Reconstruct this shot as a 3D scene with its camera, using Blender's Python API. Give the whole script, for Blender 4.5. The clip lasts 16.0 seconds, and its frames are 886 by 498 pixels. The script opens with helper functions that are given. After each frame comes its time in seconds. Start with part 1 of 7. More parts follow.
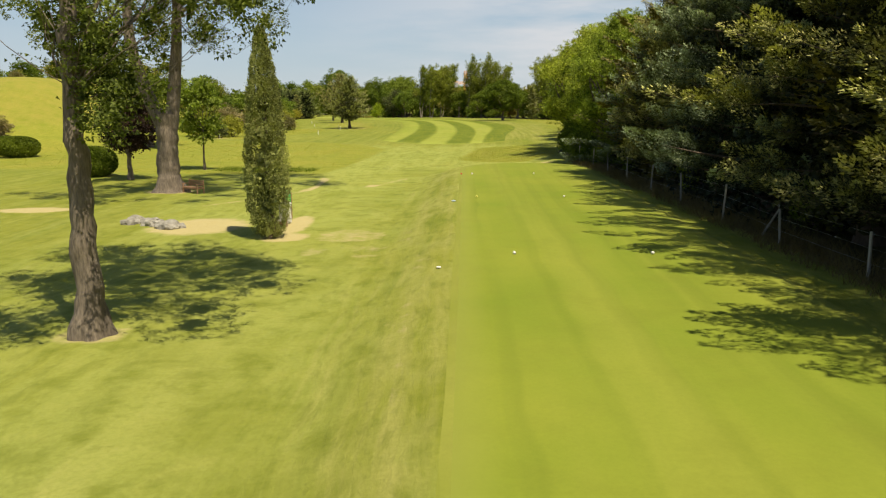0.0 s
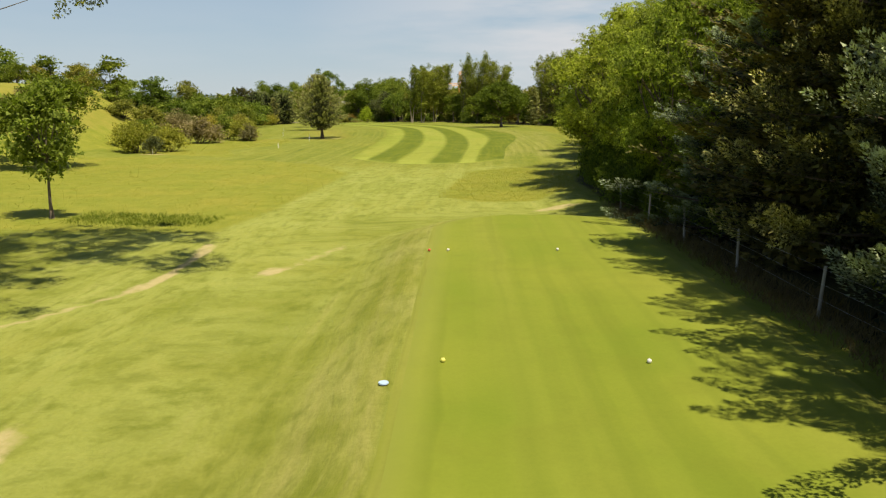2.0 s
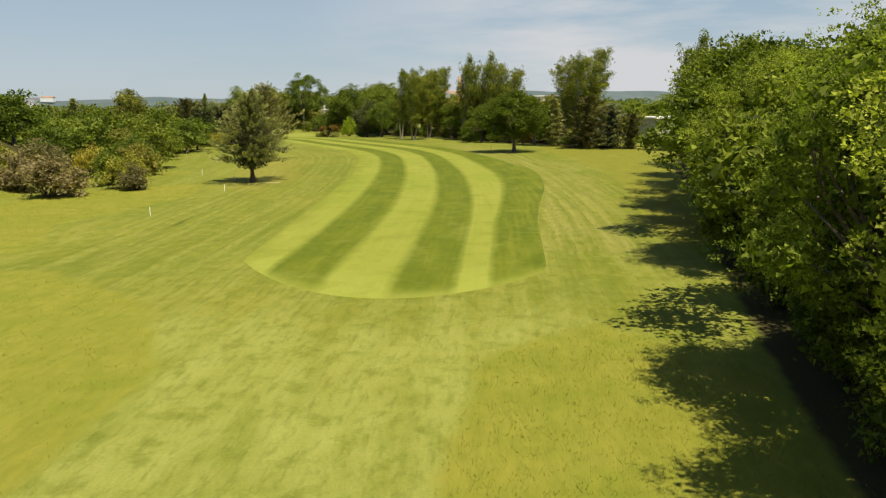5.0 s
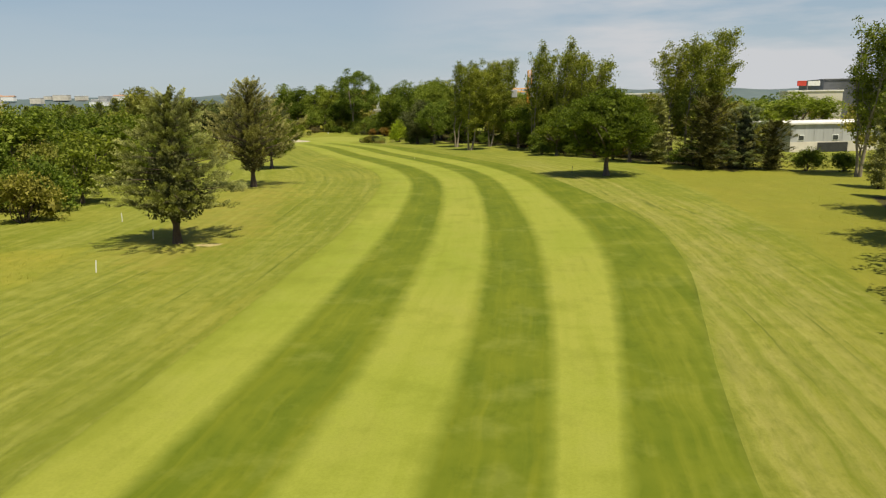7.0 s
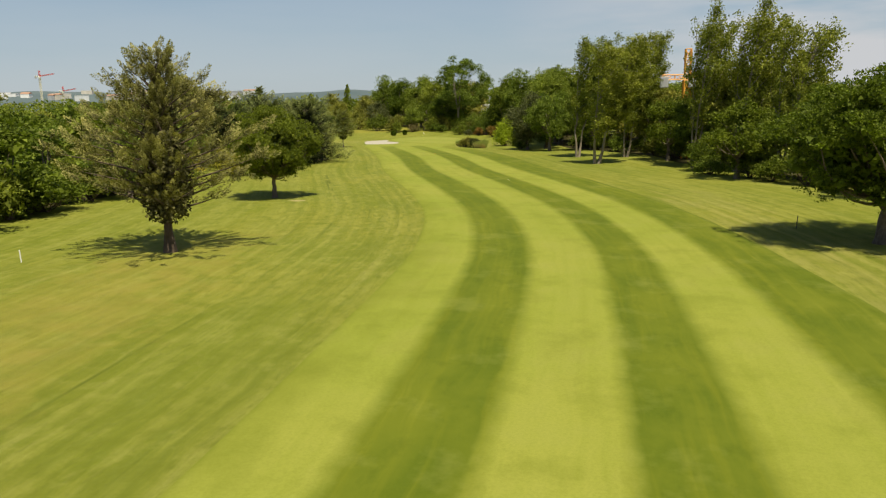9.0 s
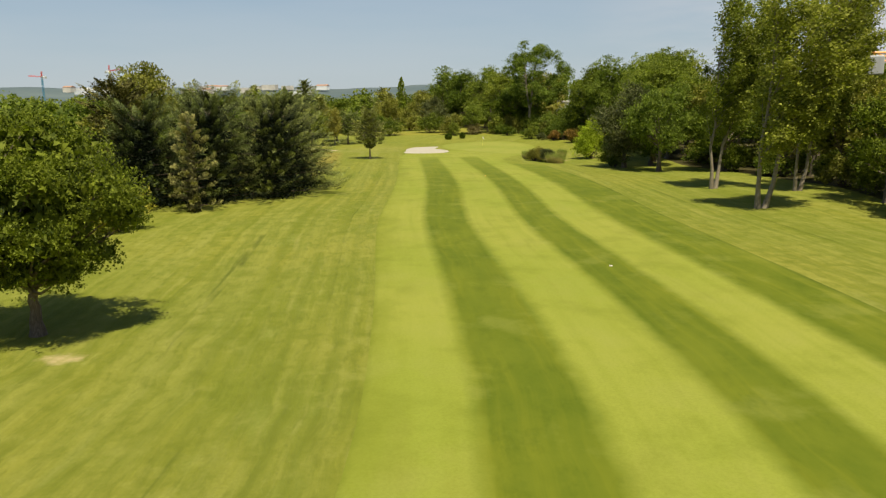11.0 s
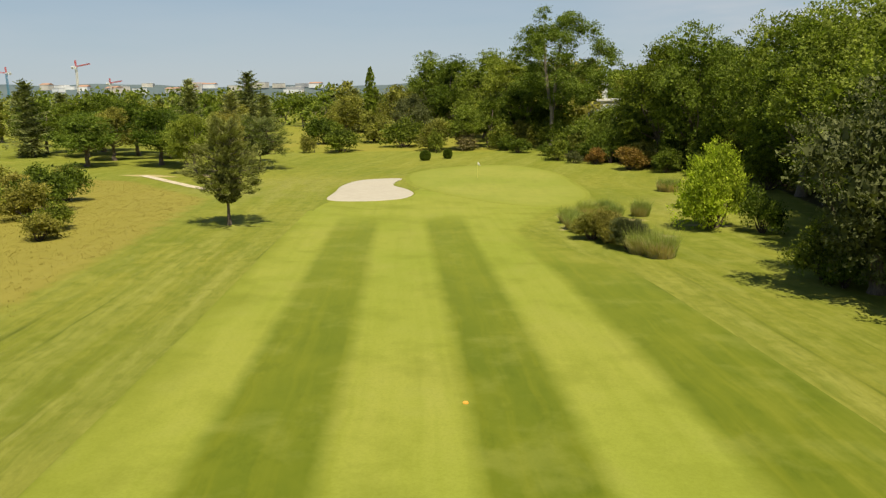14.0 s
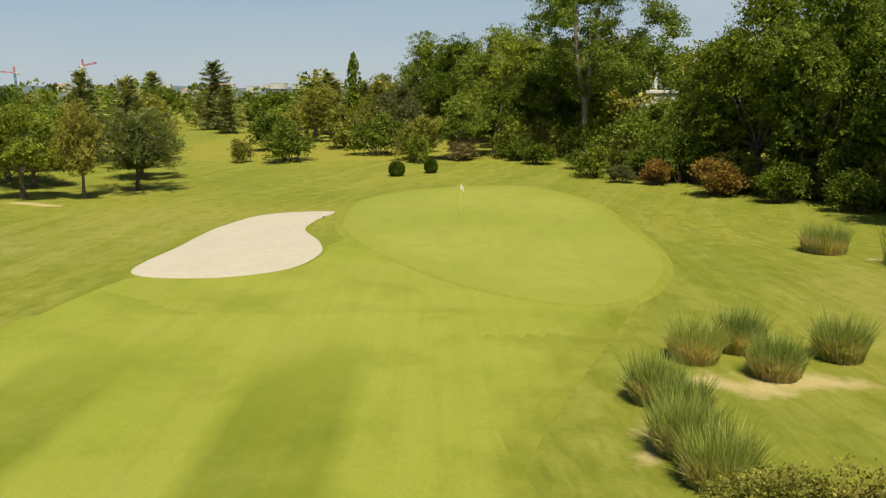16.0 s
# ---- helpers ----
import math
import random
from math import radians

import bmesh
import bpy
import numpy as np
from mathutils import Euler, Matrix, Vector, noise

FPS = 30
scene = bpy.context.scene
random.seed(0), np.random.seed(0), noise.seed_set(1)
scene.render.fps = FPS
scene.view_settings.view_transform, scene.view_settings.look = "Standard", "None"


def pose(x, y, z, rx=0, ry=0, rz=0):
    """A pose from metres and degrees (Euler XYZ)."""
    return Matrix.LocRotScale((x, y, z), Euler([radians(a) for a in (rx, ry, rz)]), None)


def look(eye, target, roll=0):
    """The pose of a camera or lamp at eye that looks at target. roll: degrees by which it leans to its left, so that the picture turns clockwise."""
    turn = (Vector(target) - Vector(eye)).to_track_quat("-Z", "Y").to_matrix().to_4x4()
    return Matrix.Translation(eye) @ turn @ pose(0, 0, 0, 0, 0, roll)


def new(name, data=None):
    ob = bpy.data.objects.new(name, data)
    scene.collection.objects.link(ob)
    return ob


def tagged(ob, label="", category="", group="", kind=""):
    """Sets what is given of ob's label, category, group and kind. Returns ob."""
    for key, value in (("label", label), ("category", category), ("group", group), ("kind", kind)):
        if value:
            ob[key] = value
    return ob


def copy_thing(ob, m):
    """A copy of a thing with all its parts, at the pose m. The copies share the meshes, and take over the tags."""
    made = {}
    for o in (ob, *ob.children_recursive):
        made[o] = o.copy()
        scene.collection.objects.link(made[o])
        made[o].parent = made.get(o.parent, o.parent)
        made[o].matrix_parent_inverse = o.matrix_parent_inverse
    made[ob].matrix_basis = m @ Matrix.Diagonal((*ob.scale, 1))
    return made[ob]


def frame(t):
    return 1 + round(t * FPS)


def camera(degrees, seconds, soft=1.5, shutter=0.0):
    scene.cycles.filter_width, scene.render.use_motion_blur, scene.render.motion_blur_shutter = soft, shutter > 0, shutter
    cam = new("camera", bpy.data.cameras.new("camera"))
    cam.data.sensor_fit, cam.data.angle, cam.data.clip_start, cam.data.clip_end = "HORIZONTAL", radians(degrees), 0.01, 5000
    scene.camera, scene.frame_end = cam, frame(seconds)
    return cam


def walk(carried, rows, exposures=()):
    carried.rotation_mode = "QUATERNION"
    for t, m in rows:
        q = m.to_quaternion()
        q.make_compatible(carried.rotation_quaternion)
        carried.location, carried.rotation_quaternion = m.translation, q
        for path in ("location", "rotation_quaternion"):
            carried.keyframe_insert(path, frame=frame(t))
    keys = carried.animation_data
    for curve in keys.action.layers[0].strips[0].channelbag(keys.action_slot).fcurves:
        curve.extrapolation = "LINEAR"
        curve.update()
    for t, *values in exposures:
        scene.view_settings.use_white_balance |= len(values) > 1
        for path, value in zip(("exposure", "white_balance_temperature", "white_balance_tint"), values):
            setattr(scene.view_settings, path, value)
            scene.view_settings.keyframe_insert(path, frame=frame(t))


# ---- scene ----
cam = camera(60.8, 16.0, soft=1.25)
METRES, EYE, TILT, LEAN, TURN = 333.0, 6.0, 0.0, 0.0, 0.0
ROWS = [
    (0.0, 0.0, 0.0, 0.0, -0.08, -11.03, 0.42),
    (0.5, 0.0017, 0.0165, 0.0002, -0.1, -11.02, 0.45),
    (1.0, 0.0035, 0.035, 0.0006, -0.14, -11.0, 0.47),
    (1.5, 0.0047, 0.055, 0.0013, -0.19, -10.97, 0.44),
    (2.0, 0.0058, 0.0764, 0.0024, -0.22, -10.95, 0.47),
    (2.5, 0.0067, 0.0986, 0.0037, -0.24, -10.91, 0.48),
    (3.0, 0.0075, 0.1215, 0.0051, -0.27, -10.87, 0.54),
    (3.5, 0.0082, 0.1447, 0.0066, -0.31, -10.86, 0.65),
    (4.0, 0.009, 0.1719, 0.0083, -0.33, -10.86, 0.74),
    (6.5, 0.0132, 0.3189, 0.0139, 1.63, -10.91, 0.84),
    (7.0, 0.0139, 0.3551, 0.0137, 4.98, -10.97, 0.83),
    (7.5, 0.0137, 0.3921, 0.0133, 8.0, -11.02, 0.77),
    (8.0, 0.0126, 0.4293, 0.013, 10.45, -11.08, 0.75),
    (8.5, 0.0102, 0.4667, 0.0126, 12.4, -11.14, 0.75),
    (9.0, 0.0066, 0.5043, 0.0124, 14.48, -11.21, 0.76),
    (11.5, -0.0322, 0.6827, 0.0122, 20.53, -11.51, 0.72),
    (12.0, -0.043, 0.7183, 0.0125, 20.52, -11.54, 0.72),
    (12.5, -0.0544, 0.7538, 0.0124, 20.48, -11.57, 0.76),
    (13.0, -0.0652, 0.7893, 0.0123, 20.46, -11.58, 0.73),
    (13.5, -0.0755, 0.825, 0.0117, 20.44, -11.59, 0.75),
    (14.0, -0.0856, 0.8606, 0.0107, 20.41, -11.59, 0.71),
    (14.5, -0.0959, 0.8955, 0.0095, 20.38, -11.62, 0.68),
    (15.0, -0.1065, 0.9294, 0.008, 20.41, -11.57, 0.68),
    (15.5, -0.1137, 0.9595, 0.0062, 20.8, -11.47, 0.68),
    (16.0, -0.1147, 0.9827, 0.0043, 22.36, -11.38, 0.67),
]
walk(cam, [(t, pose(0, 0, EYE, TILT, LEAN, TURN) @ pose(METRES * x, METRES * y, METRES * z, 90 + pitch, roll, yaw)) for t, x, y, z, yaw, pitch, roll in ROWS],
     exposures=[(0.0, 0.52), (2.0, 0.50), (4.0, 0.44), (6.5, 0.36), (8.0, 0.28), (12.0, 0.38), (16.0, 0.36)])

# ---- world, sun, exposure ----
SUN_TO = Vector((0.26, -0.33, 0.90)).normalized()
world = bpy.data.worlds.new("sky")
scene.world = world
world.use_nodes = True
wn, wl = world.node_tree.nodes, world.node_tree.links
wn.clear()
w_out = wn.new("ShaderNodeOutputWorld")
w_bg = wn.new("ShaderNodeBackground")
w_sky = wn.new("ShaderNodeTexSky")
w_sky.sky_type = "NISHITA"
w_sky.sun_disc = False
w_sky.sun_elevation = math.asin(SUN_TO.z)
w_sky.sun_rotation = math.atan2(SUN_TO.x, SUN_TO.y)
w_sky.altitude = 50
w_sky.air_density, w_sky.dust_density, w_sky.ozone_density = 1.0, 0.5, 1.6
w_bg.inputs["Strength"].default_value = 0.07
# thin cloud sheets, streaked along the horizon
w_tc = wn.new("ShaderNodeTexCoord")
w_map = wn.new("ShaderNodeMapping")
w_map.inputs["Scale"].default_value = (1.6, 1.6, 9.0)
w_map.inputs["Location"].default_value = (0.35, 0.1, 0.0)
w_noise = wn.new("ShaderNodeTexNoise")
w_noise.inputs["Scale"].default_value = 1.5
w_noise.inputs["Detail"].default_value = 7
w_noise.inputs["Roughness"].default_value = 0.55
w_ramp = wn.new("ShaderNodeValToRGB")
w_ramp.color_ramp.elements[0].position, w_ramp.color_ramp.elements[1].position = 0.38, 0.54
w_sep = wn.new("ShaderNodeSeparateXYZ")
w_side = wn.new("ShaderNodeMapRange")
w_side.inputs[1].default_value, w_side.inputs[2].default_value = -0.18, 0.16
w_side.inputs[3].default_value, w_side.inputs[4].default_value = 0.10, 1.0
w_high = wn.new("ShaderNodeMapRange")
w_high.inputs[1].default_value, w_high.inputs[2].default_value = 0.22, 0.6
w_high.inputs[3].default_value, w_high.inputs[4].default_value = 0.95, 0.08
w_mul = wn.new("ShaderNodeMath")
w_mul.operation = "MULTIPLY"
w_mul2 = wn.new("ShaderNodeMath")
w_mul2.operation = "MULTIPLY"
w_mix = wn.new("ShaderNodeMix")
w_mix.data_type = "RGBA"
w_mix.inputs[7].default_value = (6.9, 7.0, 7.2, 1)
wl.new(w_tc.outputs["Generated"], w_map.inputs["Vector"])
wl.new(w_map.outputs[0], w_noise.inputs["Vector"])
wl.new(w_noise.outputs[0], w_ramp.inputs[0])
wl.new(w_tc.outputs["Generated"], w_sep.inputs[0])
wl.new(w_sep.outputs[0], w_side.inputs[0])
wl.new(w_ramp.outputs[0], w_mul.inputs[0])
wl.new(w_side.outputs[0], w_mul.inputs[1])
wl.new(w_mul.outputs[0], w_mul2.inputs[0])
wl.new(w_sep.outputs[2], w_high.inputs[0])
wl.new(w_high.outputs[0], w_mul2.inputs[1])
wl.new(w_mul2.outputs[0], w_mix.inputs[0])
w_veil = wn.new("ShaderNodeMix")
w_veil.data_type = "RGBA"
w_low = wn.new("ShaderNodeMapRange")
w_low.inputs[1].default_value, w_low.inputs[2].default_value = 0.05, 0.42
w_low.inputs[3].default_value, w_low.inputs[4].default_value = 0.80, 0.05
w_grad = wn.new("ShaderNodeMix")
w_grad.data_type = "RGBA"
w_grad.inputs[6].default_value = (5.25, 6.1, 6.7, 1)
w_grad.inputs[7].default_value = (2.95, 4.4, 5.95, 1)
w_elev = wn.new("ShaderNodeMapRange")
w_elev.inputs[1].default_value, w_elev.inputs[2].default_value = 0.0, 0.22
wl.new(w_elev.outputs[0], w_grad.inputs[0])
wl.new(w_grad.outputs[2], w_veil.inputs[7])
wl.new(w_sky.outputs[0], w_veil.inputs[6])
wl.new(w_tc.outputs["Generated"], w_sep.inputs[0])
wl.new(w_sep.outputs[2], w_low.inputs[0])
wl.new(w_sep.outputs[2], w_elev.inputs[0])
wl.new(w_low.outputs[0], w_veil.inputs[0])
wl.new(w_veil.outputs[2], w_mix.inputs[6])
wl.new(w_mix.outputs[2], w_bg.inputs["Color"])
wl.new(w_bg.outputs[0], w_out.inputs["Surface"])

sun_data = bpy.data.lights.new("sun", "SUN")
sun_data.energy, sun_data.angle, sun_data.color = 5.15, radians(0.55), (1.0, 0.91, 0.70)
sun = new("sun", sun_data)
sun.matrix_world = look((0, 0, 200), Vector((0, 0, 200)) - SUN_TO * 10)


# ---- materials ----
def mat(name):
    m = bpy.data.materials.new(name)
    m.use_nodes = True
    m.node_tree.nodes.clear()
    return m, m.node_tree.nodes, m.node_tree.links


def finish(m, n, l, shader):
    o = n.new("ShaderNodeOutputMaterial")
    l.new(shader, o.inputs["Surface"])
    return m


def mixc(n, l, fac, a, b, mode="MIX"):
    x = n.new("ShaderNodeMix")
    x.data_type, x.blend_type = "RGBA", mode
    for sock, v in ((x.inputs[0], fac), (x.inputs[6], a), (x.inputs[7], b)):
        if isinstance(v, (int, float)):
            sock.default_value = v
        elif isinstance(v, tuple):
            sock.default_value = (*v, 1)
        else:
            l.new(v, sock)
    return x.outputs[2]


def rng_map(n, l, v, a, b, c=0.0, d=1.0):
    x = n.new("ShaderNodeMapRange")
    l.new(v, x.inputs[0])
    for i, val in enumerate((a, b, c, d)):
        x.inputs[i + 1].default_value = val
    return x.outputs[0]


def mth(n, l, op, a, b=0.0):
    x = n.new("ShaderNodeMath")
    x.operation = op
    for i, v in enumerate((a, b)):
        if isinstance(v, (int, float)):
            x.inputs[i].default_value = v
        else:
            l.new(v, x.inputs[i])
    return x.outputs[0]


def noise_at(n, l, vec, scale, detail=4, rough=0.55):
    x = n.new("ShaderNodeTexNoise")
    x.inputs["Scale"].default_value, x.inputs["Detail"].default_value, x.inputs["Roughness"].default_value = scale, detail, rough
    if vec is not None:
        l.new(vec, x.inputs["Vector"])
    return x.outputs[0]


def attr(n, name):
    x = n.new("ShaderNodeAttribute")
    x.attribute_name = name
    return x


def coords(n, l, scale=None):
    t = n.new("ShaderNodeTexCoord")
    if scale is None:
        return t.outputs["Object"]
    p = n.new("ShaderNodeMapping")
    p.inputs["Scale"].default_value = scale
    l.new(t.outputs["Object"], p.inputs["Vector"])
    return p.outputs[0]


def grassy(n, l, col, bump_from, strength=0.5, dist=0.05):
    b = n.new("ShaderNodeBump")
    b.inputs["Strength"].default_value, b.inputs["Distance"].default_value = strength, dist
    l.new(bump_from, b.inputs["Height"])
    p = n.new("ShaderNodeBsdfPrincipled")
    p.inputs["Roughness"].default_value = 0.9
    p.inputs["Specular IOR Level"].default_value = 0.12
    l.new(mixc(n, l, 1.0, col, (0.965, 1.0, 0.82), "MULTIPLY"), p.inputs["Base Color"])
    l.new(b.outputs[0], p.inputs["Normal"])
    return p.outputs[0]


def uv_streak(n, l, su, sv):
    """Coordinates that run across and along the hole, for mowing streaks, a little unsteady."""
    a = attr(n, "lane")
    w = n.new("ShaderNodeTexNoise")
    w.inputs["Scale"].default_value, w.inputs["Detail"].default_value = 0.22, 2
    add = n.new("ShaderNodeVectorMath")
    add.operation = "MULTIPLY_ADD"
    l.new(coords(n, l), w.inputs["Vector"])
    l.new(w.outputs["Color"], add.inputs[0])
    add.inputs[1].default_value = (0.7, 0, 0)
    l.new(a.outputs["Vector"], add.inputs[2])
    p = n.new("ShaderNodeMapping")
    p.inputs["Scale"].default_value = (su, sv, 1)
    l.new(add.outputs[0], p.inputs["Vector"])
    return p.outputs[0]


def turf_fine(n, l):
    """Fine grain of mown turf at two scales."""
    v = coords(n, l)
    a = noise_at(n, l, v, 9.0, 8, 0.8)
    b = noise_at(n, l, v, 0.55, 5, 0.6)
    return v, a, b


def make_ground_mat():
    m, n, l = mat("semi_rough_turf")
    v, fine, mid = turf_fine(n, l)
    big = noise_at(n, l, v, 0.06, 4, 0.6)
    grain = attr(n, "grain").outputs["Fac"]
    wide = noise_at(n, l, uv_streak(n, l, 0.55, 0.014), 1.0, 3, 0.55)
    line = noise_at(n, l, uv_streak(n, l, 1.5, 0.045), 1.0, 5, 0.65)
    line = mth(n, l, "ADD", mth(n, l, "MULTIPLY", mth(n, l, "SUBTRACT", line, 0.5), grain), 0.5)
    patch = noise_at(n, l, uv_streak(n, l, 0.5, 0.16), 1.0, 5, 0.65)
    tuft = noise_at(n, l, uv_streak(n, l, 2.6, 0.7), 1.0, 4, 0.65)
    lawn = mixc(n, l, rng_map(n, l, big, 0.40, 0.64), (0.157, 0.173, 0.021), (0.218, 0.210, 0.035))
    lawn = mixc(n, l, rng_map(n, l, wide, 0.42, 0.64, 0.0, 0.50), lawn, (0.252, 0.248, 0.061))
    lawn = mixc(n, l, rng_map(n, l, patch, 0.50, 0.64, 0.0, 0.60), lawn, (0.117, 0.138, 0.014))
    lawn = mixc(n, l, rng_map(n, l, line, 0.50, 0.66, 0.0, 0.38), lawn, (0.276, 0.264, 0.072))
    lawn = mixc(n, l, rng_map(n, l, line, 0.48, 0.34, 0.0, 0.42), lawn, (0.102, 0.123, 0.014))
    pa = mth(n, l, "ADD", attr(n, "pale").outputs["Fac"], mth(n, l, "MULTIPLY", mth(n, l, "SUBTRACT", patch, 0.5), 2.2))
    lawn = mixc(n, l, rng_map(n, l, pa, 0.15, 1.1, 0.0, 0.85), lawn, (0.320, 0.324, 0.092))
    spot = noise_at(n, l, v, 0.8, 5, 0.65)
    lawn = mixc(n, l, rng_map(n, l, spot, 0.52, 0.66, 0.0, 0.55), lawn, (0.128, 0.142, 0.015))
    lawn = mixc(n, l, rng_map(n, l, spot, 0.46, 0.34, 0.0, 0.30), lawn, (0.300, 0.284, 0.080))
    # straw-coloured ground where the mower turns and along the edges
    sa = mth(n, l, "ADD", attr(n, "straw").outputs["Fac"], mth(n, l, "MULTIPLY", mth(n, l, "SUBTRACT", mth(n, l, "ADD", line, patch), 1.0), 1.6))
    lawn = mixc(n, l, rng_map(n, l, sa, 0.25, 1.0, 0.0, 0.80), lawn, (0.296, 0.258, 0.092))
    # mower lines beside the fairway, broken and uneven
    lane_u = n.new("ShaderNodeSeparateXYZ")
    l.new(attr(n, "lane").outputs["Vector"], lane_u.inputs[0])
    mown = attr(n, "mown").outputs["Fac"]
    row = mth(n, l, "PINGPONG", mth(n, l, "ADD", lane_u.outputs[0], mth(n, l, "MULTIPLY", wide, 1.6)), 0.62)
    lawn = mixc(n, l, mth(n, l, "MULTIPLY", rng_map(n, l, row, 0.18, 0.50, 0.0, 0.26), mown), lawn, (0.120, 0.138, 0.014))
    wav = mth(n, l, "PINGPONG", mth(n, l, "ADD", lane_u.outputs[0], mth(n, l, "MULTIPLY", wide, 3.0)), 1.35)
    cut = mth(n, l, "MULTIPLY", rng_map(n, l, wav, 1.20, 1.32), rng_map(n, l, noise_at(n, l, uv_streak(n, l, 0.3, 0.05), 1.0, 4, 0.7), 0.50, 0.64, 0.0, 0.75))
    lawn = mixc(n, l, mth(n, l, "MULTIPLY", cut, mown), lawn, (0.064, 0.080, 0.010))
    lawn = mixc(n, l, rng_map(n, l, tuft, 0.50, 0.68, 0.0, 0.50), lawn, (0.108, 0.122, 0.013))
    lawn = mixc(n, l, rng_map(n, l, fine, 0.42, 0.66, 0.0, 0.34), lawn, (0.112, 0.122, 0.014))
    # tall dry grass
    tall = mixc(n, l, rng_map(n, l, mid, 0.35, 0.7), (0.176, 0.186, 0.023), (0.240, 0.226, 0.038))
    tall = mixc(n, l, rng_map(n, l, noise_at(n, l, v, 0.10, 4, 0.6), 0.46, 0.66, 0.0, 0.50), tall, (0.272, 0.226, 0.041))
    tall = mixc(n, l, rng_map(n, l, tuft, 0.42, 0.66, 0.0, 0.45), tall, (0.140, 0.155, 0.018))
    ra = mth(n, l, "ADD", attr(n, "rough").outputs["Fac"], mth(n, l, "MULTIPLY", mth(n, l, "SUBTRACT", mid, 0.5), 0.5))
    col = mixc(n, l, rng_map(n, l, ra, 0.32, 0.68), lawn, tall)
    col = mixc(n, l, mth(n, l, "MULTIPLY", attr(n, "weedy").outputs["Fac"], rng_map(n, l, patch, 0.36, 0.60, 0.40, 0.8)), col, (0.168, 0.162, 0.023))
    # parched ground
    da = mth(n, l, "ADD", attr(n, "dry").outputs["Fac"], mth(n, l, "MULTIPLY", mth(n, l, "SUBTRACT", mid, 0.5), 0.9))
    col = mixc(n, l, rng_map(n, l, da, 0.35, 0.85, 0.0, 0.75), col, (0.246, 0.198, 0.046))
    # bare earth and sand
    ba = mth(n, l, "ADD", attr(n, "bare").outputs["Fac"], mth(n, l, "MULTIPLY", mth(n, l, "SUBTRACT", noise_at(n, l, v, 1.6, 5, 0.65), 0.5), 0.9))
    earth = mixc(n, l, rng_map(n, l, fine, 0.3, 0.7), (0.340, 0.262, 0.140), (0.470, 0.372, 0.222))
    col = mixc(n, l, rng_map(n, l, ba, 0.45, 0.80, 0.0, 0.9), col, earth)
    # litter under the woods, its colour darkened to hold the trees' deep shade
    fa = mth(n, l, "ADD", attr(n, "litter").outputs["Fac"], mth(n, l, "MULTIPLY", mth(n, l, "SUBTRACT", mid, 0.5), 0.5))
    shaded_floor_c = mixc(n, l, rng_map(n, l, fine, 0.3, 0.7), (0.034, 0.030, 0.012), (0.080, 0.066, 0.028))
    col = mixc(n, l, rng_map(n, l, fa, 0.4, 0.65), col, shaded_floor_c)
    return finish(m, n, l, grassy(n, l, col, mth(n, l, "ADD", mth(n, l, "MULTIPLY", fine, 0.5), tuft), 0.6, 0.12))


